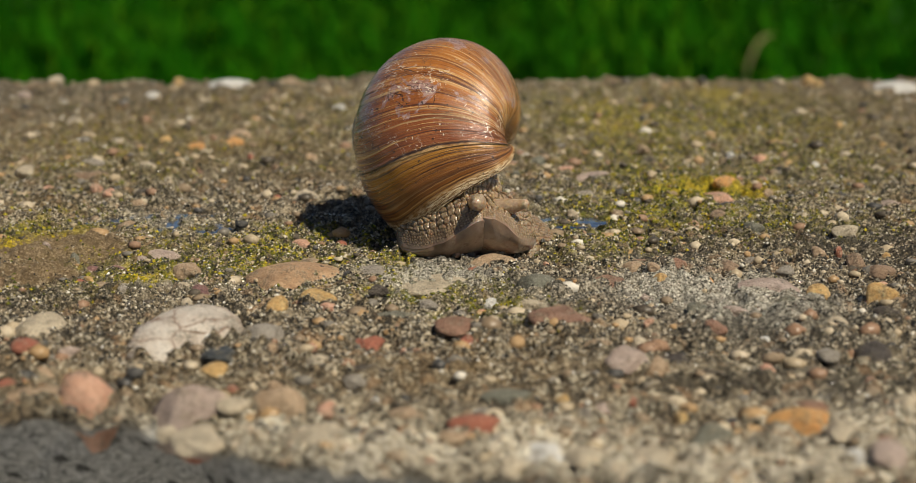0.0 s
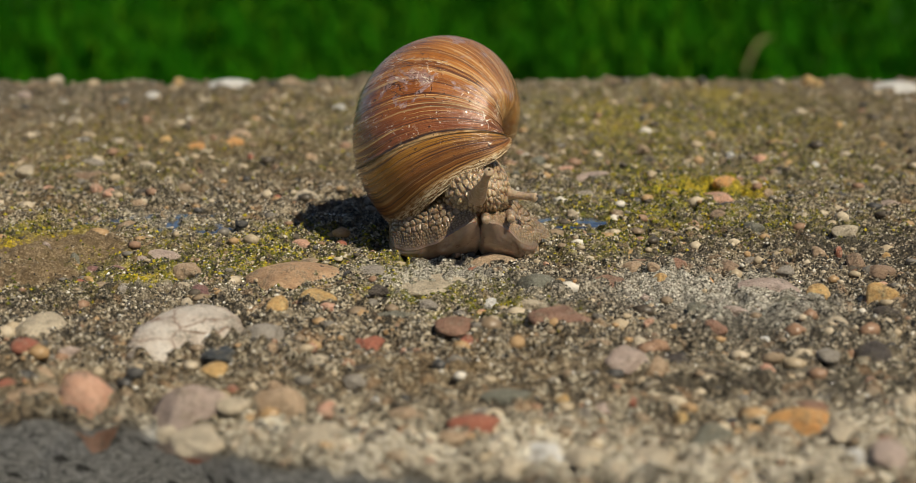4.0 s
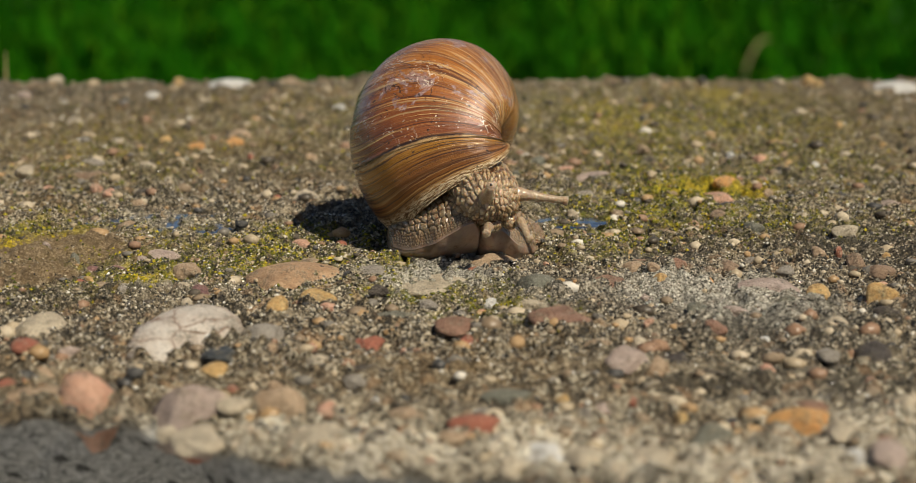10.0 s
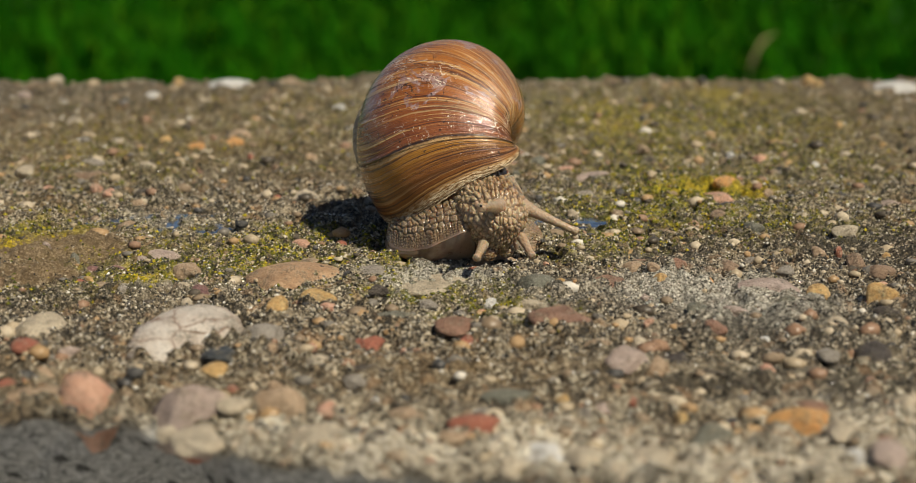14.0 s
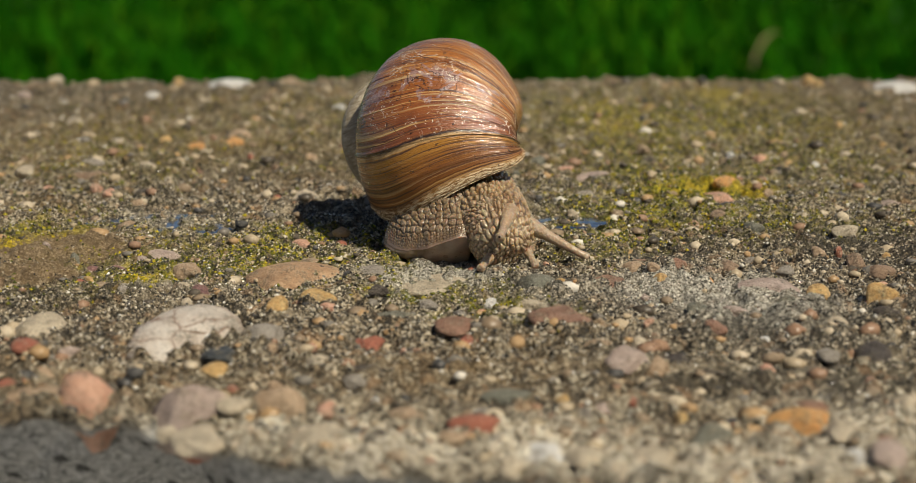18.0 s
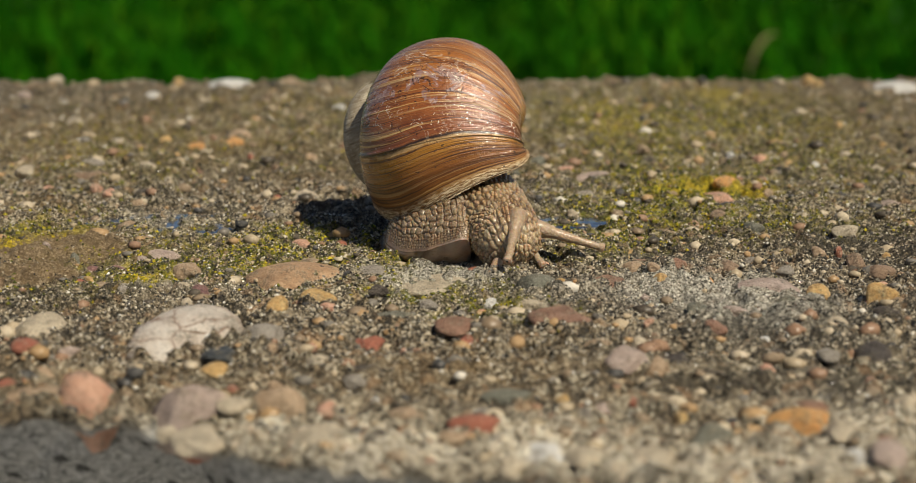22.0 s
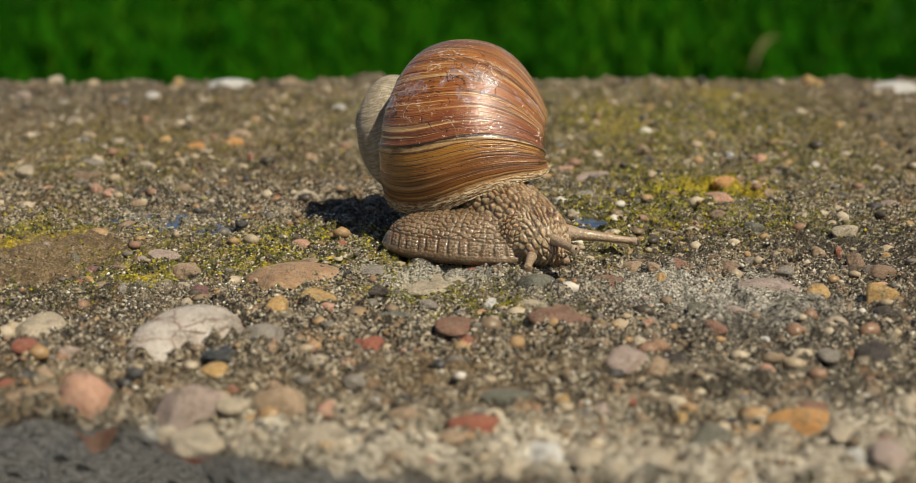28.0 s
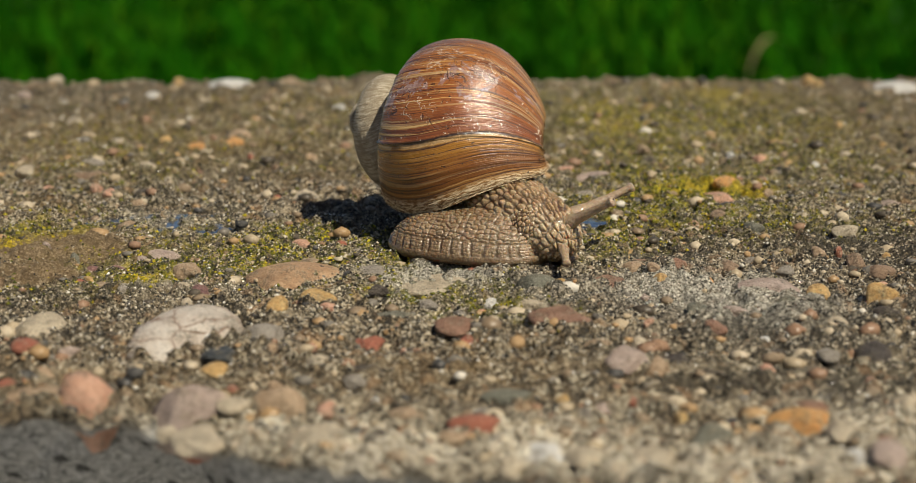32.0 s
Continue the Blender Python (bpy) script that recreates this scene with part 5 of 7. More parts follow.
scatter("gravel", GRAVEL, 6500, SEEN, (0.0005, 0.0022), 1, 0.62, 0.05, 91, lambda x, y: (1 - cover("wet", x, y)) * (1 - 0.8 * cover("crust", x, y)) * (1 - 0.55 * step(0.03, 0.10, y)), "small mixed river gravel set in the concrete")
scatter("sand", SAND, 34000, SEEN, (0.00020, 0.00062), 0, 0.8, 0.1, 92, loose, "coarse sand grains on the worn concrete")
scatter("fine_sand", SAND, 190000, NEAR, (0.00011, 0.00036), 0, 0.85, 0.05, 95, loose, "fine sand grains on the worn concrete")
scatter("pale_sand", PALE_SAND, 40000, (-0.09, 0.09, -0.16, -0.06), (0.00018, 0.00055), 0, 0.7, 0.1, 96, lambda x, y: cover("worn", x, y), "cream sand grains on the worn edge")
scatter("moss", MOSS, 420000, SEEN, (0.00016, 0.00052), 0, 0.9, 0.0, 93, lambda x, y: np.minimum(1.3 * cover("moss", x, y), 1) * step(0.42, 0.54, fbm(x, y, 0.005, 43)) * (0.3 + 0.7 * (y < 0.09)), "yellow-green moss crumbs on the concrete")
scatter("lichen", CRUST, 100000, SEEN, (0.00016, 0.00045), 0, 0.6, 0.0, 94, lambda x, y: cover("crust", x, y) ** 1.3, "pale grey lichen crumbs on the concrete")


# ---- loose blades behind the slab ----
def blade_mesh(length, width, sag, droop=0.15):
    """A dry grass leaf along +z, bent over towards +x, creased along its middle."""
    n = 24
    s = np.linspace(0, 1, n)
    w = width * (1 - s ** 9) * 0.5 + 0.0003
    x, z = sag * s ** 2, length * s * (1 - droop * s)
    V = np.stack([np.stack([x - 0.2 * w, -w, z], -1), np.stack([x + 0.2 * w, 0 * w, z], -1), np.stack([x - 0.2 * w, w, z], -1)], 1)
    return mesh_of("grass_blade", V.reshape(-1, 3), quads(n, 3), STRAW)


t = Tree("dry_straw")
STRAW = t.set(Base_Color=t.ramp(t.noise(t.coord(), 60, 4), [(0.3, (0.30, 0.24, 0.09)), (0.7, (0.50, 0.42, 0.20))]), Roughness=0.6)
straw = tagged(new("grass_blade", blade_mesh(0.52, 0.0034, 0.012)), "dry yellow grass blade rising behind the slab", "grass blade", "blades behind the slab")
leaf = tagged(new("grass_blade", blade_mesh(0.70, 0.007, 0.16, 0.68)), "pale green bent grass leaf in the meadow", "grass blade", "blades behind the slab")


# ---- what moves ----
def motions():
    walk(shell, [(0, pose(-0.02115, 0.03595, 0.01971, 95.1687, 39.0747, -137.302)), (0.5, pose(-0.02068, 0.036, 0.0188, 96.5752, 37.9803, -137.247)), (1, pose(-0.02062, 0.03598, 0.018, 98.4717, 36.4372, -136.586)), (1.5, pose(-0.02069, 0.03597, 0.01796, 99.3855, 35.4543, -136.121)), 
         (2, pose(-0.02099, 0.03595, 0.0179, 100.266, 34.6854, -135.403)), (2.5, pose(-0.02121, 0.03598, 0.01789, 100.708, 34.975, -134.811)), (3, pose(-0.02094, 0.03591, 0.01811, 99.9833, 34.9821, -135.586)), (3.5, pose(-0.02069, 0.0359, 0.0181, 99.7611, 35.6841, -135.931)), 
         (5.5, pose(-0.02096, 0.03557, 0.01815, 99.4117, 35.3689, -135.853)), (6, pose(-0.02103, 0.0355, 0.01805, 99.1505, 34.6732, -136.192)), (6.5, pose(-0.02094, 0.03535, 0.01817, 98.2808, 33.8281, -137.316)), (7, pose(-0.02096, 0.03535, 0.01814, 98.3667, 33.9372, -137.308)), 
         (7.5, pose(-0.02099, 0.03535, 0.0181, 98.4528, 34.0462, -137.3)), (8, pose(-0.02134, 0.03536, 0.01804, 98.4427, 34.072, -136.887)), (8.5, pose(-0.02152, 0.03534, 0.01803, 98.1229, 34.3763, -136.99)), (9, pose(-0.02169, 0.03535, 0.018, 98.2113, 34.4927, -136.78)), 
         (9.5, pose(-0.02159, 0.03533, 0.01812, 97.9369, 34.4159, -136.864)), (10, pose(-0.02149, 0.03532, 0.01823, 97.663, 34.3388, -136.946)), (10.5, pose(-0.02205, 0.03513, 0.01869, 96.2183, 33.5829, -136.578)), (11, pose(-0.02195, 0.03511, 0.01881, 95.9466, 33.5069, -136.656)), 
         (11.5, pose(-0.0216, 0.03515, 0.01866, 96.4083, 33.7028, -136.62)), (12, pose(-0.02125, 0.0352, 0.01852, 96.8713, 33.8986, -136.581)), (12.5, pose(-0.02102, 0.03524, 0.01837, 97.3379, 34.1009, -136.34)), (13, pose(-0.02099, 0.03521, 0.01832, 97.3169, 33.7978, -136.177)), 
         (13.5, pose(-0.02102, 0.03521, 0.01827, 97.197, 33.5989, -135.72)), (14, pose(-0.02158, 0.03501, 0.01855, 95.9899, 32.3956, -135.148)), (14.5, pose(-0.02314, 0.03459, 0.01906, 94.3174, 31.0267, -133.532)), (16.5, pose(-0.02558, 0.03339, 0.02038, 92.0021, 27.8394, -129.742)), 
         (17, pose(-0.02598, 0.03325, 0.02025, 92.8769, 27.9772, -128.67)), (17.5, pose(-0.02628, 0.03319, 0.02, 93.4056, 27.9091, -128.067)), (18, pose(-0.02672, 0.03299, 0.02007, 92.6426, 27.2242, -128.144)), (18.5, pose(-0.02689, 0.03288, 0.02003, 92.3713, 27.1439, -128.039)), 
         (19, pose(-0.02696, 0.03281, 0.01988, 92.3906, 27.6632, -127.956)), (19.5, pose(-0.02734, 0.03268, 0.01985, 92.2104, 27.7941, -127.463)), (20, pose(-0.02754, 0.03257, 0.01984, 92.3347, 27.623, -127.059)), (20.5, pose(-0.02738, 0.03258, 0.02001, 92.2893, 27.8481, -127.096)), 
         (21, pose(-0.02741, 0.0326, 0.02023, 92.1457, 27.8838, -126.628)), (21.5, pose(-0.0271, 0.03267, 0.02028, 92.4047, 28.2056, -126.665)), (22, pose(-0.02671, 0.03255, 0.02074, 91.4709, 27.4196, -127.181)), (22.5, pose(-0.02624, 0.03251, 0.02143, 90.7198, 26.9555, -127.711)), 
         (23, pose(-0.02641, 0.03233, 0.02238, 89.2951, 25.9095, -127.404)), (23.5, pose(-0.02634, 0.03204, 0.02314, 87.5337, 24.0135, -127.115)), (24, pose(-0.02607, 0.03202, 0.02327, 86.8497, 23.2086, -127.166)), (24.5, pose(-0.02588, 0.03201, 0.02345, 86.4544, 23.4165, -126.852)), 
         (25, pose(-0.02537, 0.032, 0.02362, 85.6529, 23.612, -126.941)), (25.5, pose(-0.02558, 0.03194, 0.02362, 85.5392, 23.6005, -125.968)), (27.5, pose(-0.025, 0.0317, 0.02367, 84.466, 22.2378, -125.059)), (28, pose(-0.02495, 0.03156, 0.0238, 84.1429, 21.7946, -124.786)), 
         (28.5, pose(-0.02489, 0.03159, 0.0237, 84.2816, 21.6733, -124.767)), (29, pose(-0.02476, 0.03162, 0.02359, 84.5194, 21.8505, -124.852)), (29.5, pose(-0.02515, 0.03136, 0.02366, 84.6187, 21.758, -124.352)), (30, pose(-0.02557, 0.03109, 0.02371, 84.5161, 21.4673, -123.651)), 
         (30.5, pose(-0.02598, 0.03076, 0.02392, 84.2141, 20.9757, -123.048)), (31, pose(-0.02634, 0.03048, 0.02398, 84.2112, 20.7831, -122.548)), (31.5, pose(-0.02634, 0.03048, 0.02398, 84.2112, 20.7831, -122.548)), (32, pose(-0.02647, 0.03042, 0.02411, 84.0102, 20.6841, -122.447))])
    walk(head, [(0, pose(0.00185, -0.0008, 0.01042, 0, -20, -50)), (0.5, pose(0.00219, -0.0014, 0.01118, 0, -21.7, -50)), (1, pose(0.00253, -0.002, 0.01195, 0, -23.3, -50)), (1.5, pose(0.00287, -0.0026, 0.01271, 0, -25, -50)), 
         (2, pose(0.00324, -0.0037, 0.01355, 0, -25, -50)), (2.5, pose(0.00361, -0.0058, 0.01389, 0, -25, -50)), (3, pose(0.00361, -0.0064, 0.01376, 0, -22.5, -50)), (3.5, pose(0.0036, -0.007, 0.01363, 0, -20, -50)), 
         (4.5, pose(0.004, -0.0086, 0.01394, 0, -16, -50)), (5.5, pose(0.00439, -0.0102, 0.01424, 0, -12, -50)), (6, pose(0.00458, -0.011, 0.0144, 0, -10, -50)), (7, pose(0.00479, -0.01133, 0.01426, 0, -6.7, -50)), 
         (8, pose(0.005, -0.01167, 0.01411, 0, -3.3, -50)), (9, pose(0.00521, -0.012, 0.01397, 0, 0, -50)), (10, pose(0.00565, -0.013, 0.01321, 0, 7.5, -51)), (11, pose(0.00608, -0.014, 0.01243, 0, 15, -52)), 
         (12, pose(0.00633, -0.01517, 0.01166, 0, 21.7, -53)), (13, pose(0.00657, -0.01648, 0.01078, 0, 28.3, -54)), (14, pose(0.00682, -0.0178, 0.00989, 0, 35, -55)), (15, pose(0.00691, -0.01868, 0.00871, 0, 39, -55)), 
         (16.5, pose(0.00706, -0.02, 0.00694, 0, 45, -55)), (17, pose(0.00722, -0.02, 0.00677, 0, 45, -54.4)), (18, pose(0.00754, -0.02, 0.00645, 0, 45, -53.1)), (19, pose(0.00785, -0.02, 0.00612, 0, 45, -51.9)), 
         (20.5, pose(0.00833, -0.02, 0.00564, 0, 45, -50)), (21, pose(0.00858, -0.02, 0.00553, 0, 44, -48)), (22, pose(0.00909, -0.02, 0.00532, 0, 42, -44)), (23, pose(0.00959, -0.02, 0.00512, 0, 40, -40)), 
         (24, pose(0.01073, -0.02, 0.00492, 0, 37.5, -32.5)), (25, pose(0.01187, -0.02, 0.00473, 0, 35, -25)), (26.2, pose(0.0135, -0.0196, 0.00463, 0, 31, -19)), (27, pose(0.01459, -0.01933, 0.00473, 0, 28.3, -15)), 
         (28, pose(0.01595, -0.019, 0.00499, 0, 25, -10)), (29, pose(0.01661, -0.0185, 0.00541, 0, 20, -7.5)), (30, pose(0.01726, -0.018, 0.00582, 0, 15, -5)), (31, pose(0.01792, -0.0175, 0.00596, 0, 15, -2.5)), 
         (32, pose(0.01858, -0.017, 0.00609, 0, 15, 0))])
    walk(neck, [(0, pose(0.00057, 0.00282, 0.01048, 0, -12.3, -80.1)), (0.5, pose(0.00086, 0.00223, 0.01079, 0, -11.9, -79.8)), (1, pose(0.00116, 0.00163, 0.01109, 0, -11.6, -79.5)), (1.5, pose(0.00147, 0.00104, 0.01137, 0, -11.3, -79.4)), 
         (2, pose(0.00185, -5e-05, 0.01174, 0, -11, -79.5)), (2.5, pose(0.00223, -0.00189, 0.01207, 0, -10.8, -79.5)), (3, pose(0.00227, -0.00221, 0.01202, 0, -10.1, -79.9)), (3.5, pose(0.00232, -0.00253, 0.01197, 0, -9.5, -80.2)), 
         (4.5, pose(0.00266, -0.00364, 0.01218, 0, -9.6, -79.9)), (5.5, pose(0.00301, -0.00475, 0.01241, 0, -9.6, -79.6)), (6, pose(0.00319, -0.00531, 0.01252, 0, -9.7, -79.5)), (7, pose(0.00343, -0.00531, 0.01235, 0, -9.2, -79.2)), 
         (8, pose(0.00366, -0.0053, 0.01219, 0, -8.8, -78.8)), (9, pose(0.0039, -0.0053, 0.01202, 0, -8.3, -78.5)), (10, pose(0.00429, -0.00572, 0.01155, 0, -7, -77.8)), (11, pose(0.00469, -0.00613, 0.01108, 0, -5.7, -77.1)), 
         (12, pose(0.00498, -0.00671, 0.01059, 0, -4.4, -76.9)), (13, pose(0.00528, -0.00769, 0.01001, 0, -3.2, -76.7)), (14, pose(0.00568, -0.00868, 0.00942, 0, -2.1, -76.6)), (15, pose(0.00594, -0.00931, 0.00861, 0, -0.2, -76.6)), 
         (16.5, pose(0.00635, -0.01028, 0.00737, 0, 2.5, -76.6)), (17, pose(0.00655, -0.0103, 0.00726, 0, 2.8, -76.3)), (18, pose(0.00677, -0.01033, 0.00705, 0, 3.4, -75.7)), (19, pose(0.00699, -0.01036, 0.00683, 0, 4, -75.1)), 
         (20.5, pose(0.00732, -0.01041, 0.0065, 0, 4.9, -74.2)), (21, pose(0.0075, -0.01044, 0.00642, 0, 5.1, -73.8)), (22, pose(0.00785, -0.01049, 0.00628, 0, 5.5, -72.8)), (23, pose(0.00821, -0.01054, 0.00613, 0, 5.8, -71.9)), 
         (24, pose(0.00895, -0.01066, 0.00599, 0, 6.1, -69.9)), (25, pose(0.0097, -0.01079, 0.00584, 0, 6.4, -68)), (26.2, pose(0.01076, -0.0106, 0.00576, 0, 6.5, -65)), (27, pose(0.01149, -0.01048, 0.00578, 0, 6.6, -63)), 
         (28, pose(0.01241, -0.01035, 0.00585, 0, 6.7, -60.5)), (29, pose(0.01277, -0.00998, 0.00605, 0, 6.6, -59.1)), (30, pose(0.01314, -0.00961, 0.00624, 0, 6.5, -57.6)), (31, pose(0.01358, -0.00925, 0.00634, 0, 6.2, -56.1)), 
         (32, pose(0.01402, -0.00889, 0.00644, 0, 6, -54.7))])
    walk(foot, [(0, pose(0.0034, 0.005, -0.0033, 0, 0, -12)), (1, pose(0.0032, 0.005, -0.0033, 0, 0, -12)), (2, pose(0.003, 0.005, -0.0033, 0, 0, -12)), (3, pose(0.0028, 0.005, -0.0033, 0, 0, -12)), 
         (6, pose(0.002, 0.005, -0.0033, 0, 0, -12)), (9, pose(0.0015, 0.005, -0.0033, 0, 0, -12)), (11, pose(0.00143, 0.005, -0.0033, 0, 0, -12)), (12, pose(0.0014, 0.005, -0.0033, 0, 0, -12)), 
         (14, pose(0.001, 0.005, -0.0033, 0, 0, -12)), (16.5, pose(0.00075, 0.0047, -0.0033, 0, 0, -12)), (18, pose(0.0007, 0.00458, -0.0033, 0, 0, -12)), (20.5, pose(0.00083, 0.00436, -0.0033, 0, 0, -12.25)), 
         (22, pose(0.00101, 0.00121, -0.00189, 0, 0, -13)), (23, pose(0.00126, -0.00136, -0.00098, 0, 0, -14.95)), (25, pose(0.00164, -0.00606, 0.00048, 0, 0, -18.85)), (28, pose(0.00254, -0.00867, 0.0012, 0, 0, -21.8667)), 
         (32, pose(0.0037, -0.0092, 0.0012, 0, 0, -24))])
    walk(near_lobe, [(0, pose(0.0018, 0.0004, 0.0002, 0, 0, 0)), (1, pose(0.0012, 0.0002, 0.0001, 0, 0, 0)), (2, pose(0.0006, 0, 0, 0, 0, 0)), (3, pose(0.0002, 0, 0, 0, 0, 0)), 
         (6, pose(0, 0, 0, 0, 0, 0)), (9, pose(-0.0002, 0, 0, 0, 1, 0)), (11, pose(-0.0003, -0.00062, -0.00045, 0, 2.5, -2)), (13, pose(-0.0004, -0.00125, -0.0009, 0, 5, -4)), 
         (14, pose(-0.0005, -0.00156, -0.00125, 0, 7, -5)), (16.5, pose(-0.0008, -0.00214, -0.00184, 0, 11, -7.5)), (18, pose(-0.0009, -0.0021, -0.0018, 0, 12, -8)), (20.5, pose(-0.0009, -0.0019, -0.0017, 0, 13, -8)), 
         (22, pose(-0.0009, -0.0015, -0.0024, 0, 13, -8)), (23, pose(-0.0006, 0.00033, -0.00263, 0, 13, -5.33333)), (25, pose(0.0012, 0.007, -0.0045, 0, 13, 0)), (28, pose(0.003, 0.012, -0.01, 0, 13, 0)), 
         (32, pose(0.003, 0.012, -0.011, 0, 13, 0))])
    walk(far_lobe, [(0, pose(0, 0, 0.0008, 0, 0, 0)), (2, pose(0.0002, 0, 0.0004, 0, 0, 0)), (3, pose(0.0004, 0, 0, 0, 0, 0)), (6, pose(0.0002, 0, -0.0004, 0, 0, 0)), 
         (7, pose(0, 0.0003, -0.0007, 0, 0, 0)), (9, pose(0, 0.001, -0.0012, 0, 0, 0)), (11, pose(0, 0.003, -0.0016, 0, 0, 0)), (12, pose(-0.0001, 0.004, -0.0018, 0, 0, 0)), 
         (14, pose(-0.0002, 0.0055, -0.0022, 0, 0, 0)), (16.5, pose(-0.0004, 0.008, -0.003, 0, 0, 0)), (18, pose(-0.0005, 0.009, -0.0036, 0, 0, 0)), (20.5, pose(-0.0005, 0.0105, -0.0046, 0, 0, 0)), 
         (23, pose(-0.0004, 0.0118, -0.0055, 0, 0, 0)), (28, pose(0, 0.013, -0.008, 0, 0, 0)), (32, pose(0, 0.013, -0.01, 0, 0, 0))])
    walk(far_horn[0], [(0, pose(0.00864, -0.01123, 0.01026, 0, -14.5, -29.1)), (0.5, pose(0.00877, -0.01142, 0.01089, 0, -15, -29.3)), (1, pose(0.00891, -0.01161, 0.01153, 0, -15.5, -29.4)), (1.5, pose(0.00883, -0.01168, 0.01208, 0, -15.9, -29.6)), 
         (2, pose(0.00917, -0.01199, 0.01278, 0, -16.4, -29.7)), (2.5, pose(0.00778, -0.01131, 0.01288, 0, -16.9, -29.9)), (3, pose(0.00583, -0.01029, 0.01337, 0, -5.5, -28.9)), (3.5, pose(0.00585, -0.0104, 0.01447, 0, 5.7, -28)), 
         (4.5, pose(0.00621, -0.01211, 0.01326, 0, -6.4, -14.4)), (5.5, pose(0.00723, -0.01348, 0.01256, 0, -15, -4.1)), (6, pose(0.00786, -0.014, 0.01239, 0, -18.2, 0)), (7, pose(0.00793, -0.014, 0.01349, 0, -8.7, 0)), 
         (7.5, pose(0.00806, -0.014, 0.01403, 0, -4.1, 0)), (8, pose(0.00823, -0.014, 0.01454, 0, 0.2, 0)), (9, pose(0.00869, -0.014, 0.01546, 0, 8.2, 0)), (10, pose(0.00903, -0.0145, 0.01488, 0, 8.3, 0)), 
         (11, pose(0.00937, -0.015, 0.01431, 0, 8.4, 0)), (12, pose(0.00993, -0.0155, 0.01399, 0, 13.3, 0)), (13, pose(0.01053, -0.016, 0.01361, 0, 17.8, 0)), (14, pose(0.01127, -0.016, 0.01315, 0, 25.6, 0)), 
         (15, pose(0.01193, -0.01632, 0.01186, 0, 28.2, -1.9)), (16.5, pose(0.01295, -0.01682, 0.00991, 0, 32, -4.7)), (17, pose(0.01325, -0.01682, 0.00953, 0, 31, -4.7)), (17.2, pose(0.01337, -0.01682, 0.00938, 0, 30.5, -4.7)), 
         (18, pose(0.01385, -0.01682, 0.00877, 0, 28.8, -4.6)), (19, pose(0.01379, -0.01679, 0.00888, 0, 28.9, -4.8)), (20.5, pose(0.01467, -0.01681, 0.00876, 0, 27.9, -4.6)), (21, pose(0.01484, -0.01655, 0.00837, 0, 24.2, -2.9)), 
         (22, pose(0.01529, -0.016, 0.00764, 0, 17.3, 0)), (23, pose(0.01617, -0.01511, 0.00704, 0, 9.1, 3.5)), (24, pose(0.01765, -0.0147, 0.00685, 0, 6.9, 7)), (25, pose(0.01917, -0.01429, 0.00666, 0, 4.7, 10.3)), 
         (26.2, pose(0.02007, -0.01344, 0.00614, 0, 6.4, 8.9)), (26.5, pose(0.0203, -0.01323, 0.00601, 0, 6.8, 8.6)), (27, pose(0.02069, -0.01288, 0.00579, 0, 7.5, 8)), (28, pose(0.02146, -0.01218, 0.00535, 0, 8.8, 6.8)), 
         (29, pose(0.02132, -0.01228, 0.00575, 0, -0.7, 7.5)), (30, pose(0.02234, -0.01228, 0.00731, 0, -8.7, 7.6)), (31, pose(0.02293, -0.01228, 0.00771, 0, -19.4, 7.9)), (32, pose(0.02313, -0.01231, 0.00801, 0, -24.2, 8.4))])
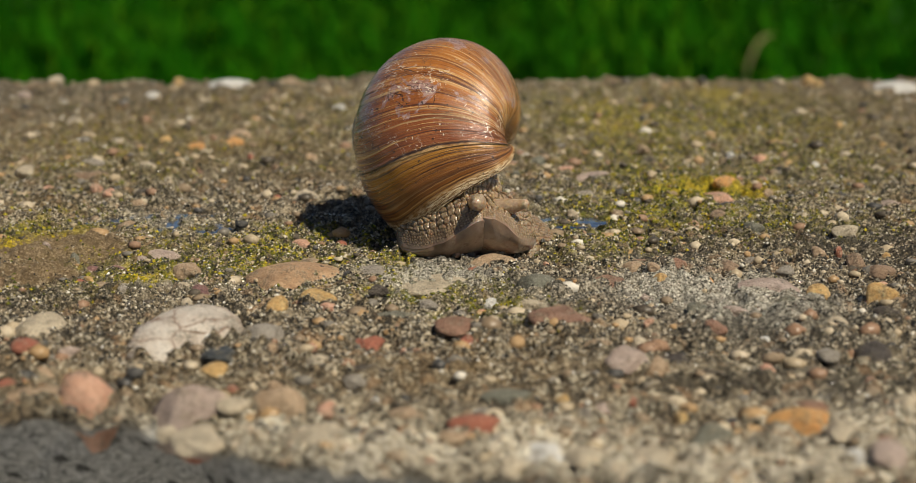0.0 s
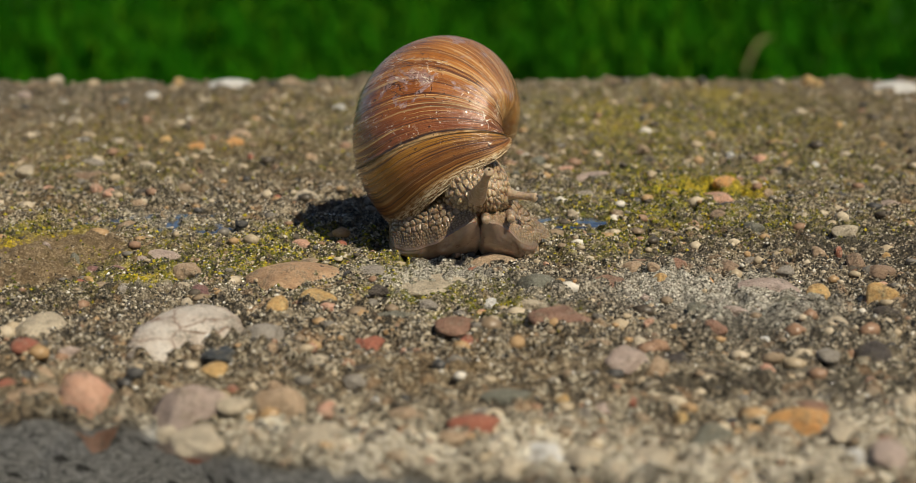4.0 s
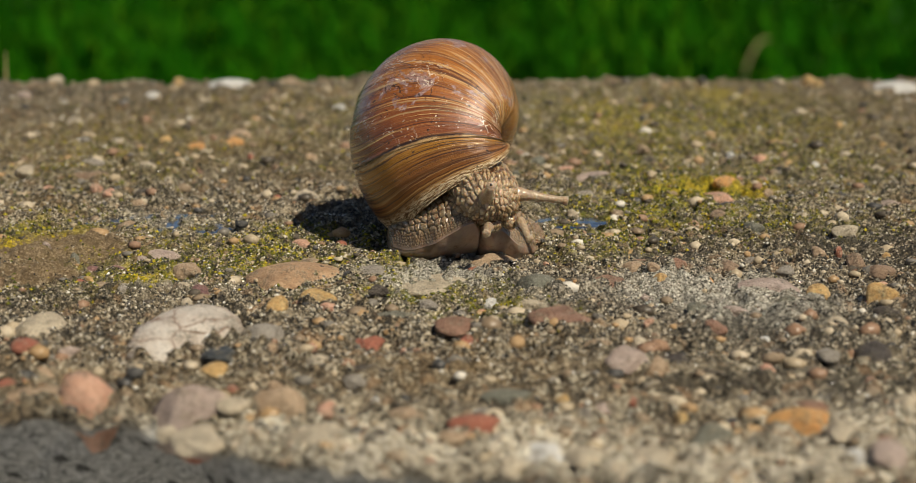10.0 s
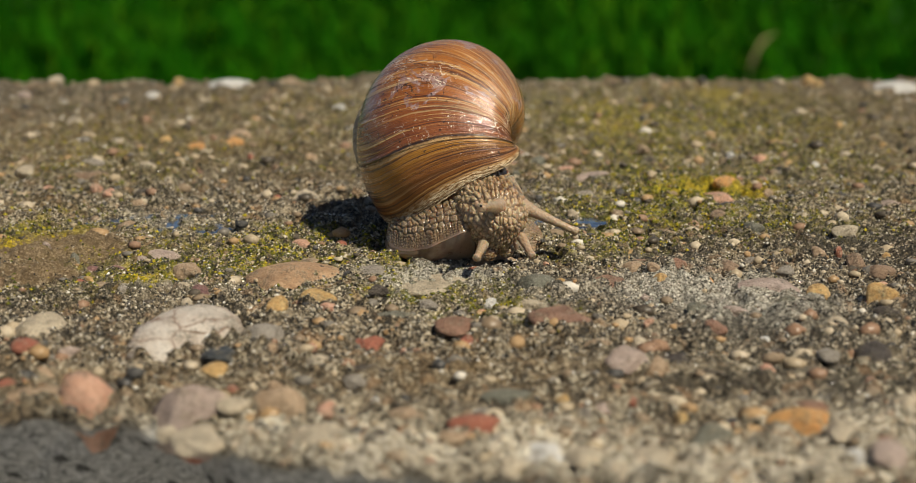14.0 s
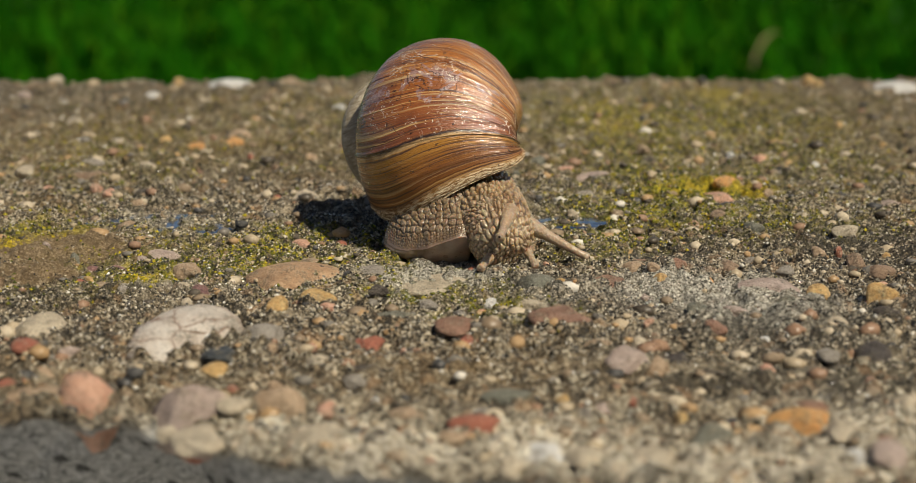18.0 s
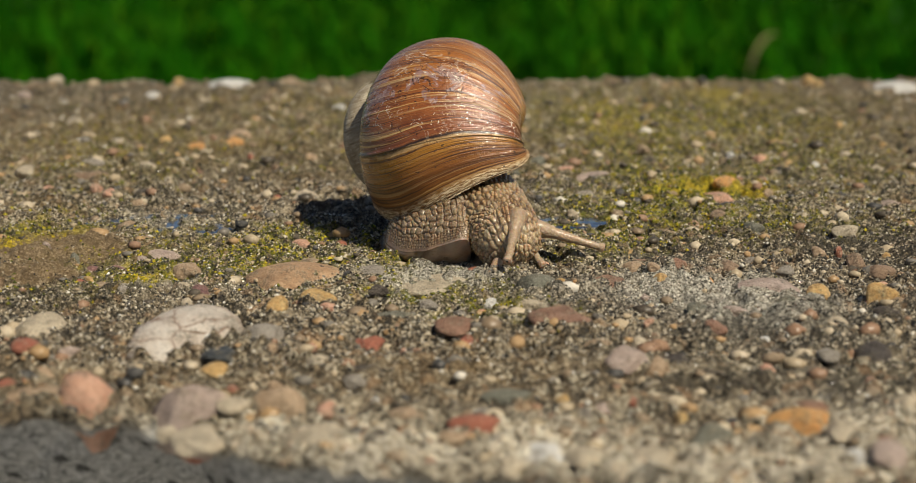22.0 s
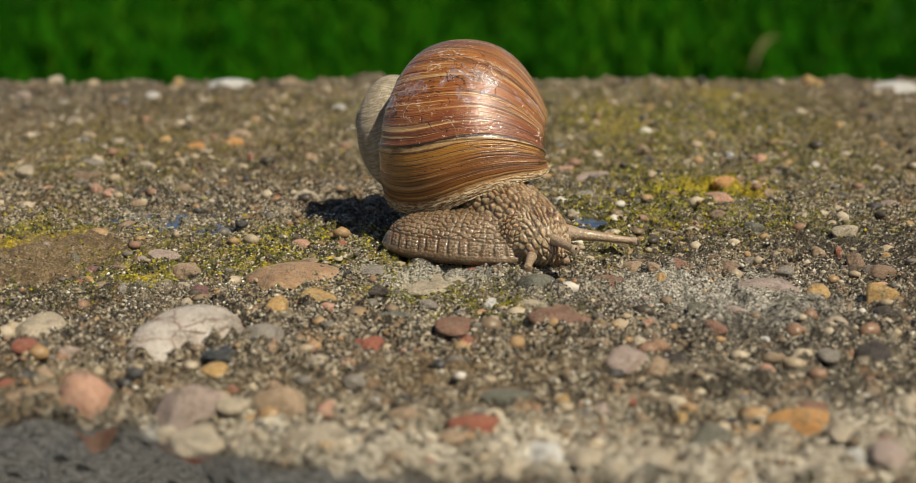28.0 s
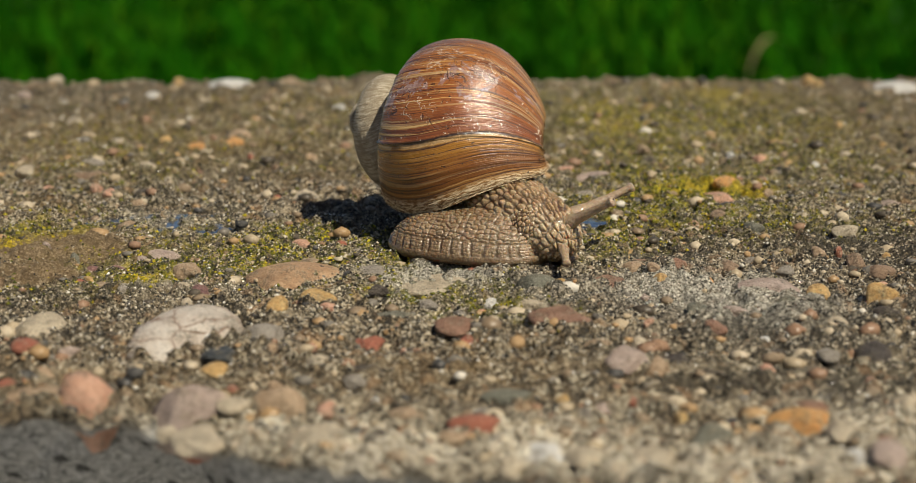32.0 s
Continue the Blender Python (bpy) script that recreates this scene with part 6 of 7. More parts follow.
    walk(far_horn[1], [(0, pose(0.00805, -0.0109, 0.01008, 0, -14.5, -29.1)), (0.5, pose(0.00818, -0.01109, 0.01071, 0, -15, -29.3)), (1, pose(0.00832, -0.01128, 0.01134, 0, -15.5, -29.4)), (1.5, pose(0.00824, -0.01134, 0.01189, 0, -15.9, -29.6)), 
         (2, pose(0.00858, -0.01165, 0.01258, 0, -16.4, -29.7)), (2.5, pose(0.00828, -0.01159, 0.01305, 0, -16.9, -29.9)), (3, pose(0.00746, -0.01119, 0.01355, 0, -5.5, -28.9)), (3.5, pose(0.00754, -0.0113, 0.01427, 0, 5.7, -28)), 
         (4.5, pose(0.00832, -0.01265, 0.01351, 0, -6.4, -14.4)), (5.5, pose(0.00977, -0.01366, 0.01325, 0, -15, -4.1)), (6, pose(0.0106, -0.014, 0.01329, 0, -18.2, 0)), (7, pose(0.01085, -0.014, 0.01393, 0, -8.7, 0)), 
         (7.5, pose(0.01105, -0.014, 0.01424, 0, -4.1, 0)), (8, pose(0.01131, -0.014, 0.01453, 0, 0.2, 0)), (9, pose(0.01195, -0.014, 0.01499, 0, 8.2, 0)), (10, pose(0.01252, -0.0145, 0.01438, 0, 8.3, 0)), 
         (11, pose(0.01308, -0.015, 0.01376, 0, 8.4, 0)), (12, pose(0.01374, -0.0155, 0.01309, 0, 13.3, 0)), (13, pose(0.01443, -0.016, 0.01236, 0, 17.8, 0)), (14, pose(0.01503, -0.016, 0.01134, 0, 25.6, 0)), 
         (15, pose(0.01565, -0.01644, 0.00987, 0, 28.2, -1.9)), (16.5, pose(0.01659, -0.01712, 0.00762, 0, 32, -4.7)), (17, pose(0.01691, -0.01712, 0.00733, 0, 31, -4.7)), (17.2, pose(0.01704, -0.01712, 0.00721, 0, 30.5, -4.7)), 
         (18, pose(0.01756, -0.01712, 0.00672, 0, 28.8, -4.6)), (19, pose(0.01734, -0.01709, 0.00691, 0, 28.9, -4.8)), (20.5, pose(0.01839, -0.01711, 0.00679, 0, 27.9, -4.6)), (21, pose(0.01878, -0.01675, 0.0066, 0, 24.2, -2.9)), 
         (22, pose(0.01972, -0.016, 0.00626, 0, 17.3, 0)), (23, pose(0.02105, -0.01481, 0.00626, 0, 9.1, 3.5)), (24, pose(0.02255, -0.0141, 0.00625, 0, 6.9, 7)), (25, pose(0.0241, -0.01339, 0.00624, 0, 4.7, 10.3)), 
         (26.2, pose(0.02505, -0.01266, 0.00558, 0, 6.4, 8.9)), (26.5, pose(0.02529, -0.01248, 0.00541, 0, 6.8, 8.6)), (27, pose(0.02569, -0.01218, 0.00513, 0, 7.5, 8)), (28, pose(0.02649, -0.01158, 0.00456, 0, 8.8, 6.8)), 
         (29, pose(0.0259, -0.01168, 0.00581, 0, -0.7, 7.5)), (30, pose(0.02686, -0.01168, 0.008, 0, -8.7, 7.6)), (31, pose(0.02723, -0.01168, 0.00924, 0, -19.4, 7.9)), (32, pose(0.02719, -0.01171, 0.00986, 0, -24.2, 8.4))])
    walk(far_horn[2], [(0, pose(0.00805, -0.0109, 0.01008, 0, -14.5, -29.1)), (0.5, pose(0.00818, -0.01109, 0.01071, 0, -15, -29.3)), (1, pose(0.00832, -0.01128, 0.01134, 0, -15.5, -29.4)), (1.5, pose(0.00824, -0.01134, 0.01189, 0, -15.9, -29.6)), 
         (2, pose(0.00858, -0.01165, 0.01258, 0, -16.4, -29.7)), (2.5, pose(0.00911, -0.01207, 0.01335, 0, -16.9, -29.9)), (3, pose(0.0092, -0.01215, 0.01374, 0, -5.5, -28.9)), (3.5, pose(0.00934, -0.01226, 0.01407, 0, 5.7, -28)), 
         (4.5, pose(0.01057, -0.01323, 0.01377, 0, -6.4, -14.4)), (5.5, pose(0.01246, -0.01385, 0.01397, 0, -15, -4.1)), (6, pose(0.01352, -0.014, 0.01425, 0, -18.2, 0)), (7, pose(0.01395, -0.014, 0.01441, 0, -8.7, 0)), 
         (7.5, pose(0.01425, -0.014, 0.01447, 0, -4.1, 0)), (8, pose(0.0146, -0.014, 0.01451, 0, 0.2, 0)), (9, pose(0.01542, -0.014, 0.01449, 0, 8.2, 0)), (10, pose(0.01623, -0.0145, 0.01383, 0, 8.3, 0)), 
         (11, pose(0.01704, -0.015, 0.01318, 0, 8.4, 0)), (12, pose(0.0178, -0.0155, 0.01213, 0, 13.3, 0)), (13, pose(0.0186, -0.016, 0.01102, 0, 17.8, 0)), (14, pose(0.01905, -0.016, 0.00942, 0, 25.6, 0)), 
         (15, pose(0.01961, -0.01657, 0.00774, 0, 28.2, -1.9)), (16.5, pose(0.02047, -0.01744, 0.00519, 0, 32, -4.7)), (17, pose(0.02082, -0.01744, 0.00498, 0, 31, -4.7)), (17.2, pose(0.02096, -0.01744, 0.00489, 0, 30.5, -4.7)), 
         (18, pose(0.02152, -0.01744, 0.00454, 0, 28.8, -4.6)), (19, pose(0.02114, -0.01741, 0.00481, 0, 28.9, -4.8)), (20.5, pose(0.02234, -0.01743, 0.00469, 0, 27.9, -4.6)), (21, pose(0.02299, -0.01696, 0.00471, 0, 24.2, -2.9)), 
         (22, pose(0.02444, -0.016, 0.00479, 0, 17.3, 0)), (23, pose(0.02625, -0.01449, 0.00542, 0, 9.1, 3.5)), (24, pose(0.02778, -0.01346, 0.00561, 0, 6.9, 7)), (25, pose(0.02937, -0.01243, 0.0058, 0, 4.7, 10.3)), 
         (26.2, pose(0.03036, -0.01183, 0.00497, 0, 6.4, 8.9)), (26.5, pose(0.0306, -0.01168, 0.00477, 0, 6.8, 8.6)), (27, pose(0.03102, -0.01143, 0.00442, 0, 7.5, 8)), (28, pose(0.03186, -0.01094, 0.00372, 0, 8.8, 6.8)), 
         (29, pose(0.03078, -0.01104, 0.00587, 0, -0.7, 7.5)), (30, pose(0.03168, -0.01104, 0.00874, 0, -8.7, 7.6)), (31, pose(0.03183, -0.01104, 0.01086, 0, -19.4, 7.9)), (32, pose(0.03153, -0.01107, 0.01182, 0, -24.2, 8.4))])
    walk(near_horn[0], [(0, pose(0.0042, -0.0147, 0.0124, 0, -12, -92)), (0.5, pose(0.0044, -0.015, 0.013, 0, -13, -91)), (1, pose(0.0046, -0.0153, 0.0136, 0, -15, -90)), (1.5, pose(0.00399, -0.01746, 0.0136, 0, -26.2, -84.2)), 
         (2, pose(0.00334, -0.01927, 0.01375, 0, -36.2667, -76.5333)), (2.5, pose(0.00286, -0.02049, 0.01421, 0, -41.8, -68.4)), (3, pose(0.00322, -0.02027, 0.01419, 0, -39, -73.3)), (3.5, pose(0.0036, -0.02009, 0.01421, 0, -35.9, -77.9)), 
         (4.5, pose(0.00401, -0.01976, 0.01454, 0, -34.2, -75.7)), (5.5, pose(0.00443, -0.01946, 0.01487, 0, -32.6, -73.7)), (6, pose(0.00465, -0.01931, 0.01504, 0, -31.8, -72.8)), (7, pose(0.00474, -0.0186, 0.0148, 0, -30.5, -73.9)), 
         (7.5, pose(0.00478, -0.01827, 0.01467, 0, -30, -74.3)), (8, pose(0.00481, -0.01848, 0.01472, 0, -27.1, -76.4)), (9, pose(0.0049, -0.01898, 0.01487, 0, -21.3, -80.2)), (10, pose(0.00605, -0.01921, 0.01437, 0, -20.4, -87.6)), 
         (11, pose(0.00711, -0.01956, 0.01388, 0, -19.4, -94.1)), (12, pose(0.0077, -0.01978, 0.0136, 0, -16.8, -96.7)), (13, pose(0.00832, -0.02004, 0.01336, 0, -13.9, -99.4)), (14, pose(0.0095, -0.02079, 0.01312, 0, -10.9, -106.6)), 
         (15, pose(0.01027, -0.02132, 0.01241, 0, -11.3, -105.8)), (16.5, pose(0.01143, -0.02212, 0.01134, 0, -11.8, -104.6)), (17, pose(0.01143, -0.02144, 0.01135, 0, -4.8, -104.6)), (17.2, pose(0.01142, -0.0212, 0.01143, 0, -1.4, -104.6)), 
         (18, pose(0.01138, -0.02046, 0.01219, 0, 10.8, -100.9)), (19, pose(0.01143, -0.02096, 0.01341, 0, 35.1, -99.1)), (20.5, pose(0.01269, -0.02202, 0.0132, 0, 47.9, -110.5)), (21, pose(0.01285, -0.02172, 0.01286, 0, 41.8, -107.2)), 
         (22, pose(0.01311, -0.02138, 0.01199, 0, 29.5, -102.2)), (23, pose(0.01334, -0.02143, 0.01108, 0, 18.3, -98.7)), (24, pose(0.01436, -0.02101, 0.01097, 0, 22.8, -93.1)), (25, pose(0.01533, -0.01967, 0.0102, 0, 23.9, -86.6)), 
         (26.2, pose(0.01539, -0.01845, 0.0085, 0, 13.7, -71.2)), (26.5, pose(0.01557, -0.0184, 0.00812, 0, 11.3, -68)), (27, pose(0.01602, -0.01818, 0.00759, 0, 7.7, -66.6)), (28, pose(0.01674, -0.01877, 0.00707, 0, 2.4, -61.4)), 
         (29, pose(0.01778, -0.01877, 0.00668, 0, -3.6, -54.1)), (30, pose(0.01869, -0.01878, 0.00617, 0, -15.5, -44.4)), (31, pose(0.02014, -0.01879, 0.00703, 0, -23.4, -40.8)), (32, pose(0.02131, -0.01879, 0.00754, 0, -29.2, -39.1))])
    walk(near_horn[1], [(0, pose(0.00422, -0.01402, 0.01225, 0, -12, -92)), (0.5, pose(0.00441, -0.01432, 0.01284, 0, -13, -91)), (1, pose(0.0046, -0.01462, 0.01342, 0, -15, -90)), (1.5, pose(0.00412, -0.01796, 0.01408, 0, -26.2, -84.2)), 
         (2, pose(0.00377, -0.02081, 0.01505, 0, -36.2667, -76.5333)), (2.5, pose(0.00381, -0.02289, 0.01652, 0, -41.8, -68.4)), (3, pose(0.00399, -0.02282, 0.01635, 0, -39, -73.3)), (3.5, pose(0.00418, -0.02279, 0.01621, 0, -35.9, -77.9)), 
         (4.5, pose(0.00472, -0.02258, 0.01652, 0, -34.2, -75.7)), (5.5, pose(0.00529, -0.0224, 0.01683, 0, -32.6, -73.7)), (6, pose(0.00558, -0.02231, 0.01699, 0, -31.8, -72.8)), (7, pose(0.00578, -0.0222, 0.01701, 0, -30.5, -73.9)), 
         (7.5, pose(0.00587, -0.02217, 0.01701, 0, -30, -74.3)), (8, pose(0.00578, -0.02248, 0.01683, 0, -27.1, -76.4)), (9, pose(0.00563, -0.02318, 0.01653, 0, -21.3, -80.2)), (10, pose(0.00624, -0.02371, 0.01604, 0, -20.4, -87.6)), 
         (11, pose(0.00676, -0.02436, 0.01558, 0, -19.4, -94.1)), (12, pose(0.00715, -0.02443, 0.01501, 0, -16.8, -96.7)), (13, pose(0.00757, -0.02454, 0.01448, 0, -13.9, -99.4)), (14, pose(0.00825, -0.02499, 0.01396, 0, -10.9, -106.6)), 
         (15, pose(0.00905, -0.02564, 0.0133, 0, -11.3, -105.8)), (16.5, pose(0.01026, -0.02662, 0.01232, 0, -11.8, -104.6)), (17, pose(0.01037, -0.02551, 0.0117, 0, -4.8, -104.6)), (17.2, pose(0.01041, -0.0251, 0.01152, 0, -1.4, -104.6)), 
         (18, pose(0.01074, -0.02376, 0.01154, 0, 10.8, -100.9)), (19, pose(0.011, -0.02366, 0.01148, 0, 35.1, -99.1)), (20.5, pose(0.01179, -0.02442, 0.01037, 0, 47.9, -110.5)), (21, pose(0.01202, -0.02442, 0.01033, 0, 41.8, -107.2)), 
         (22, pose(0.0124, -0.02468, 0.01008, 0, 29.5, -102.2)), (23, pose(0.01274, -0.02533, 0.00977, 0, 18.3, -98.7)), (24, pose(0.01417, -0.02446, 0.00951, 0, 22.8, -93.1)), (25, pose(0.01553, -0.02307, 0.00869, 0, 23.9, -86.6)), 
         (26.2, pose(0.01663, -0.02209, 0.00756, 0, 13.7, -71.2)), (26.5, pose(0.01706, -0.0221, 0.00733, 0, 11.3, -68)), (27, pose(0.01767, -0.02198, 0.00704, 0, 7.7, -66.6)), (28, pose(0.0187, -0.02237, 0.0069, 0, 2.4, -61.4)), 
         (29, pose(0.02038, -0.02237, 0.00696, 0, -3.6, -54.1)), (30, pose(0.02175, -0.02178, 0.00736, 0, -15.5, -44.4)), (31, pose(0.02327, -0.02149, 0.00882, 0, -23.4, -40.8)), (32, pose(0.02426, -0.02119, 0.00967, 0, -29.2, -39.1))])
    walk(near_horn[2], [(0, pose(0.00422, -0.01402, 0.01225, 0, -12, -92)), (0.5, pose(0.00441, -0.01432, 0.01284, 0, -13, -91)), (1, pose(0.0046, -0.01462, 0.01342, 0, -15, -90)), (1.5, pose(0.00428, -0.01896, 0.01477, 0, -26.2, -84.2)), 
         (2, pose(0.00428, -0.02266, 0.01656, 0, -36.2667, -76.5333)), (2.5, pose(0.00482, -0.02545, 0.01898, 0, -41.8, -68.4)), (3, pose(0.0048, -0.02554, 0.01864, 0, -39, -73.3)), (3.5, pose(0.0048, -0.02567, 0.01834, 0, -35.9, -77.9)), 
         (4.5, pose(0.00549, -0.02559, 0.01864, 0, -34.2, -75.7)), (5.5, pose(0.0062, -0.02553, 0.01892, 0, -32.6, -73.7)), (6, pose(0.00657, -0.02551, 0.01907, 0, -31.8, -72.8)), (7, pose(0.00689, -0.02604, 0.01936, 0, -30.5, -73.9)), 
         (7.5, pose(0.00704, -0.02633, 0.0195, 0, -30, -74.3)), (8, pose(0.00682, -0.02675, 0.01908, 0, -27.1, -76.4)), (9, pose(0.0064, -0.02766, 0.01831, 0, -21.3, -80.2)), (10, pose(0.00645, -0.02851, 0.01783, 0, -20.4, -87.6)), 
         (11, pose(0.00639, -0.02948, 0.01739, 0, -19.4, -94.1)), (12, pose(0.00657, -0.02939, 0.01652, 0, -16.8, -96.7)), (13, pose(0.00677, -0.02934, 0.01569, 0, -13.9, -99.4)), (14, pose(0.00691, -0.02947, 0.01487, 0, -10.9, -106.6)), 
         (15, pose(0.00775, -0.03025, 0.01426, 0, -11.3, -105.8)), (16.5, pose(0.00901, -0.03142, 0.01336, 0, -11.8, -104.6)), (17, pose(0.00924, -0.02986, 0.01207, 0, -4.8, -104.6)), (17.2, pose(0.00933, -0.02926, 0.01163, 0, -1.4, -104.6)), 
         (18, pose(0.01007, -0.02728, 0.01086, 0, 10.8, -100.9)), (19, pose(0.01054, -0.02654, 0.00943, 0, 35.1, -99.1)), (20.5, pose(0.01083, -0.02698, 0.00734, 0, 47.9, -110.5)), (21, pose(0.01112, -0.0273, 0.00764, 0, 41.8, -107.2)), 
         (22, pose(0.01164, -0.0282, 0.00804, 0, 29.5, -102.2)), (23, pose(0.01211, -0.02949, 0.00838, 0, 18.3, -98.7)), (24, pose(0.01397, -0.02814, 0.00796, 0, 22.8, -93.1)), (25, pose(0.01575, -0.0267, 0.00708, 0, 23.9, -86.6)), 
         (26.2, pose(0.01795, -0.02597, 0.00656, 0, 13.7, -71.2)), (26.5, pose(0.01866, -0.02605, 0.00648, 0, 11.3, -68)), (27, pose(0.01942, -0.02603, 0.00644, 0, 7.7, -66.6)), (28, pose(0.02079, -0.02621, 0.00672, 0, 2.4, -61.4)), 
         (29, pose(0.02316, -0.02621, 0.00726, 0, -3.6, -54.1)), (30, pose(0.02502, -0.02498, 0.00863, 0, -15.5, -44.4)), (31, pose(0.02661, -0.02437, 0.01073, 0, -23.4, -40.8)), (32, pose(0.02741, -0.02375, 0.01194, 0, -29.2, -39.1))])
    walk(near_feeler[0], [(0, pose(0.00441, -0.01155, 0.00976, 0, -8.9, -91)), (0.5, pose(0.00461, -0.01271, 0.00982, 0, -8.8, -91)), (1, pose(0.00482, -0.01386, 0.00989, 0, -8.8, -91)), (1.5, pose(0.00504, -0.015, 0.00995, 0, -8.7, -91)), 
         (2, pose(0.00524, -0.01616, 0.01001, 0, -8.7, -91)), (2.5, pose(0.00545, -0.01731, 0.01007, 0, -8.6, -91)), (3, pose(0.00565, -0.01846, 0.01013, 0, -8.6, -91)), (3.5, pose(0.00586, -0.01961, 0.01019, 0, -8.5, -91)), 
         (4.5, pose(0.00628, -0.02191, 0.01031, 0, -8.5, -91)), (5.5, pose(0.00669, -0.02422, 0.01044, 0, -8.4, -91.1)), (6, pose(0.00671, -0.02455, 0.0105, 0, -8.4, -91.1)), (7, pose(0.00674, -0.02521, 0.01039, 0, -7.4, -91.5)), 
         (7.5, pose(0.00675, -0.02554, 0.01034, 0, -7, -91.7)), (8, pose(0.00676, -0.02587, 0.01029, 0, -6.5, -92)), (9, pose(0.00678, -0.02653, 0.01018, 0, -5.7, -92.4)), (10, pose(0.00634, -0.02702, 0.00941, 0, -1, -95.4)), 
         (11, pose(0.00592, -0.02756, 0.00869, 0, 4.2, -98.6)), (12, pose(0.00559, -0.02829, 0.00775, 0, 7.8, -100.9)), (13, pose(0.00526, -0.02903, 0.0068, 0, 11.2, -103)), (14, pose(0.00491, -0.0298, 0.00584, 0, 14.5, -105.2)), 
         (15, pose(0.00471, -0.02984, 0.00468, 0, 12.5, -109)), (16.5, pose(0.00443, -0.02997, 0.00291, 0, 9.1, -114.9)), (17, pose(0.00497, -0.0299, 0.00299, 0, 8.5, -112.8)), (17.2, pose(0.00518, -0.02987, 0.00303, 0, 8.3, -111.9)), 
         (18, pose(0.00603, -0.02976, 0.00315, 0, 7.3, -108.3)), (19, pose(0.0064, -0.02978, 0.00265, 0, 9.4, -108.1)), (20.5, pose(0.00695, -0.02981, 0.00191, 0, 12.4, -107.7)), (21, pose(0.00722, -0.02987, 0.0019, 0, 14, -108.9)), 
         (22, pose(0.00775, -0.02998, 0.00186, 0, 16.9, -111.1)), (23, pose(0.00827, -0.03011, 0.00181, 0, 19.6, -113.4)), (24, pose(0.00981, -0.02992, 0.00235, 0, 13.3, -111.2)), (25, pose(0.01133, -0.02977, 0.00283, 0, 6.5, -109)), 
         (26.2, pose(0.01295, -0.0293, 0.00273, 0, 7.2, -105.8)), (26.5, pose(0.01335, -0.02919, 0.00271, 0, 7.4, -104.9)), (27, pose(0.01401, -0.029, 0.00284, 0, 7.8, -103.4)), (28, pose(0.01532, -0.02862, 0.00311, 0, 8.5, -100.1)), 
         (29, pose(0.01733, -0.02809, 0.00327, 0, 9.5, -96.5)), (30, pose(0.01934, -0.02758, 0.00343, 0, 10.5, -92.8)), (31, pose(0.02094, -0.02714, 0.00379, 0, 14.5, -89.5)), (32, pose(0.02256, -0.02674, 0.00414, 0, 18.4, -86.1))])
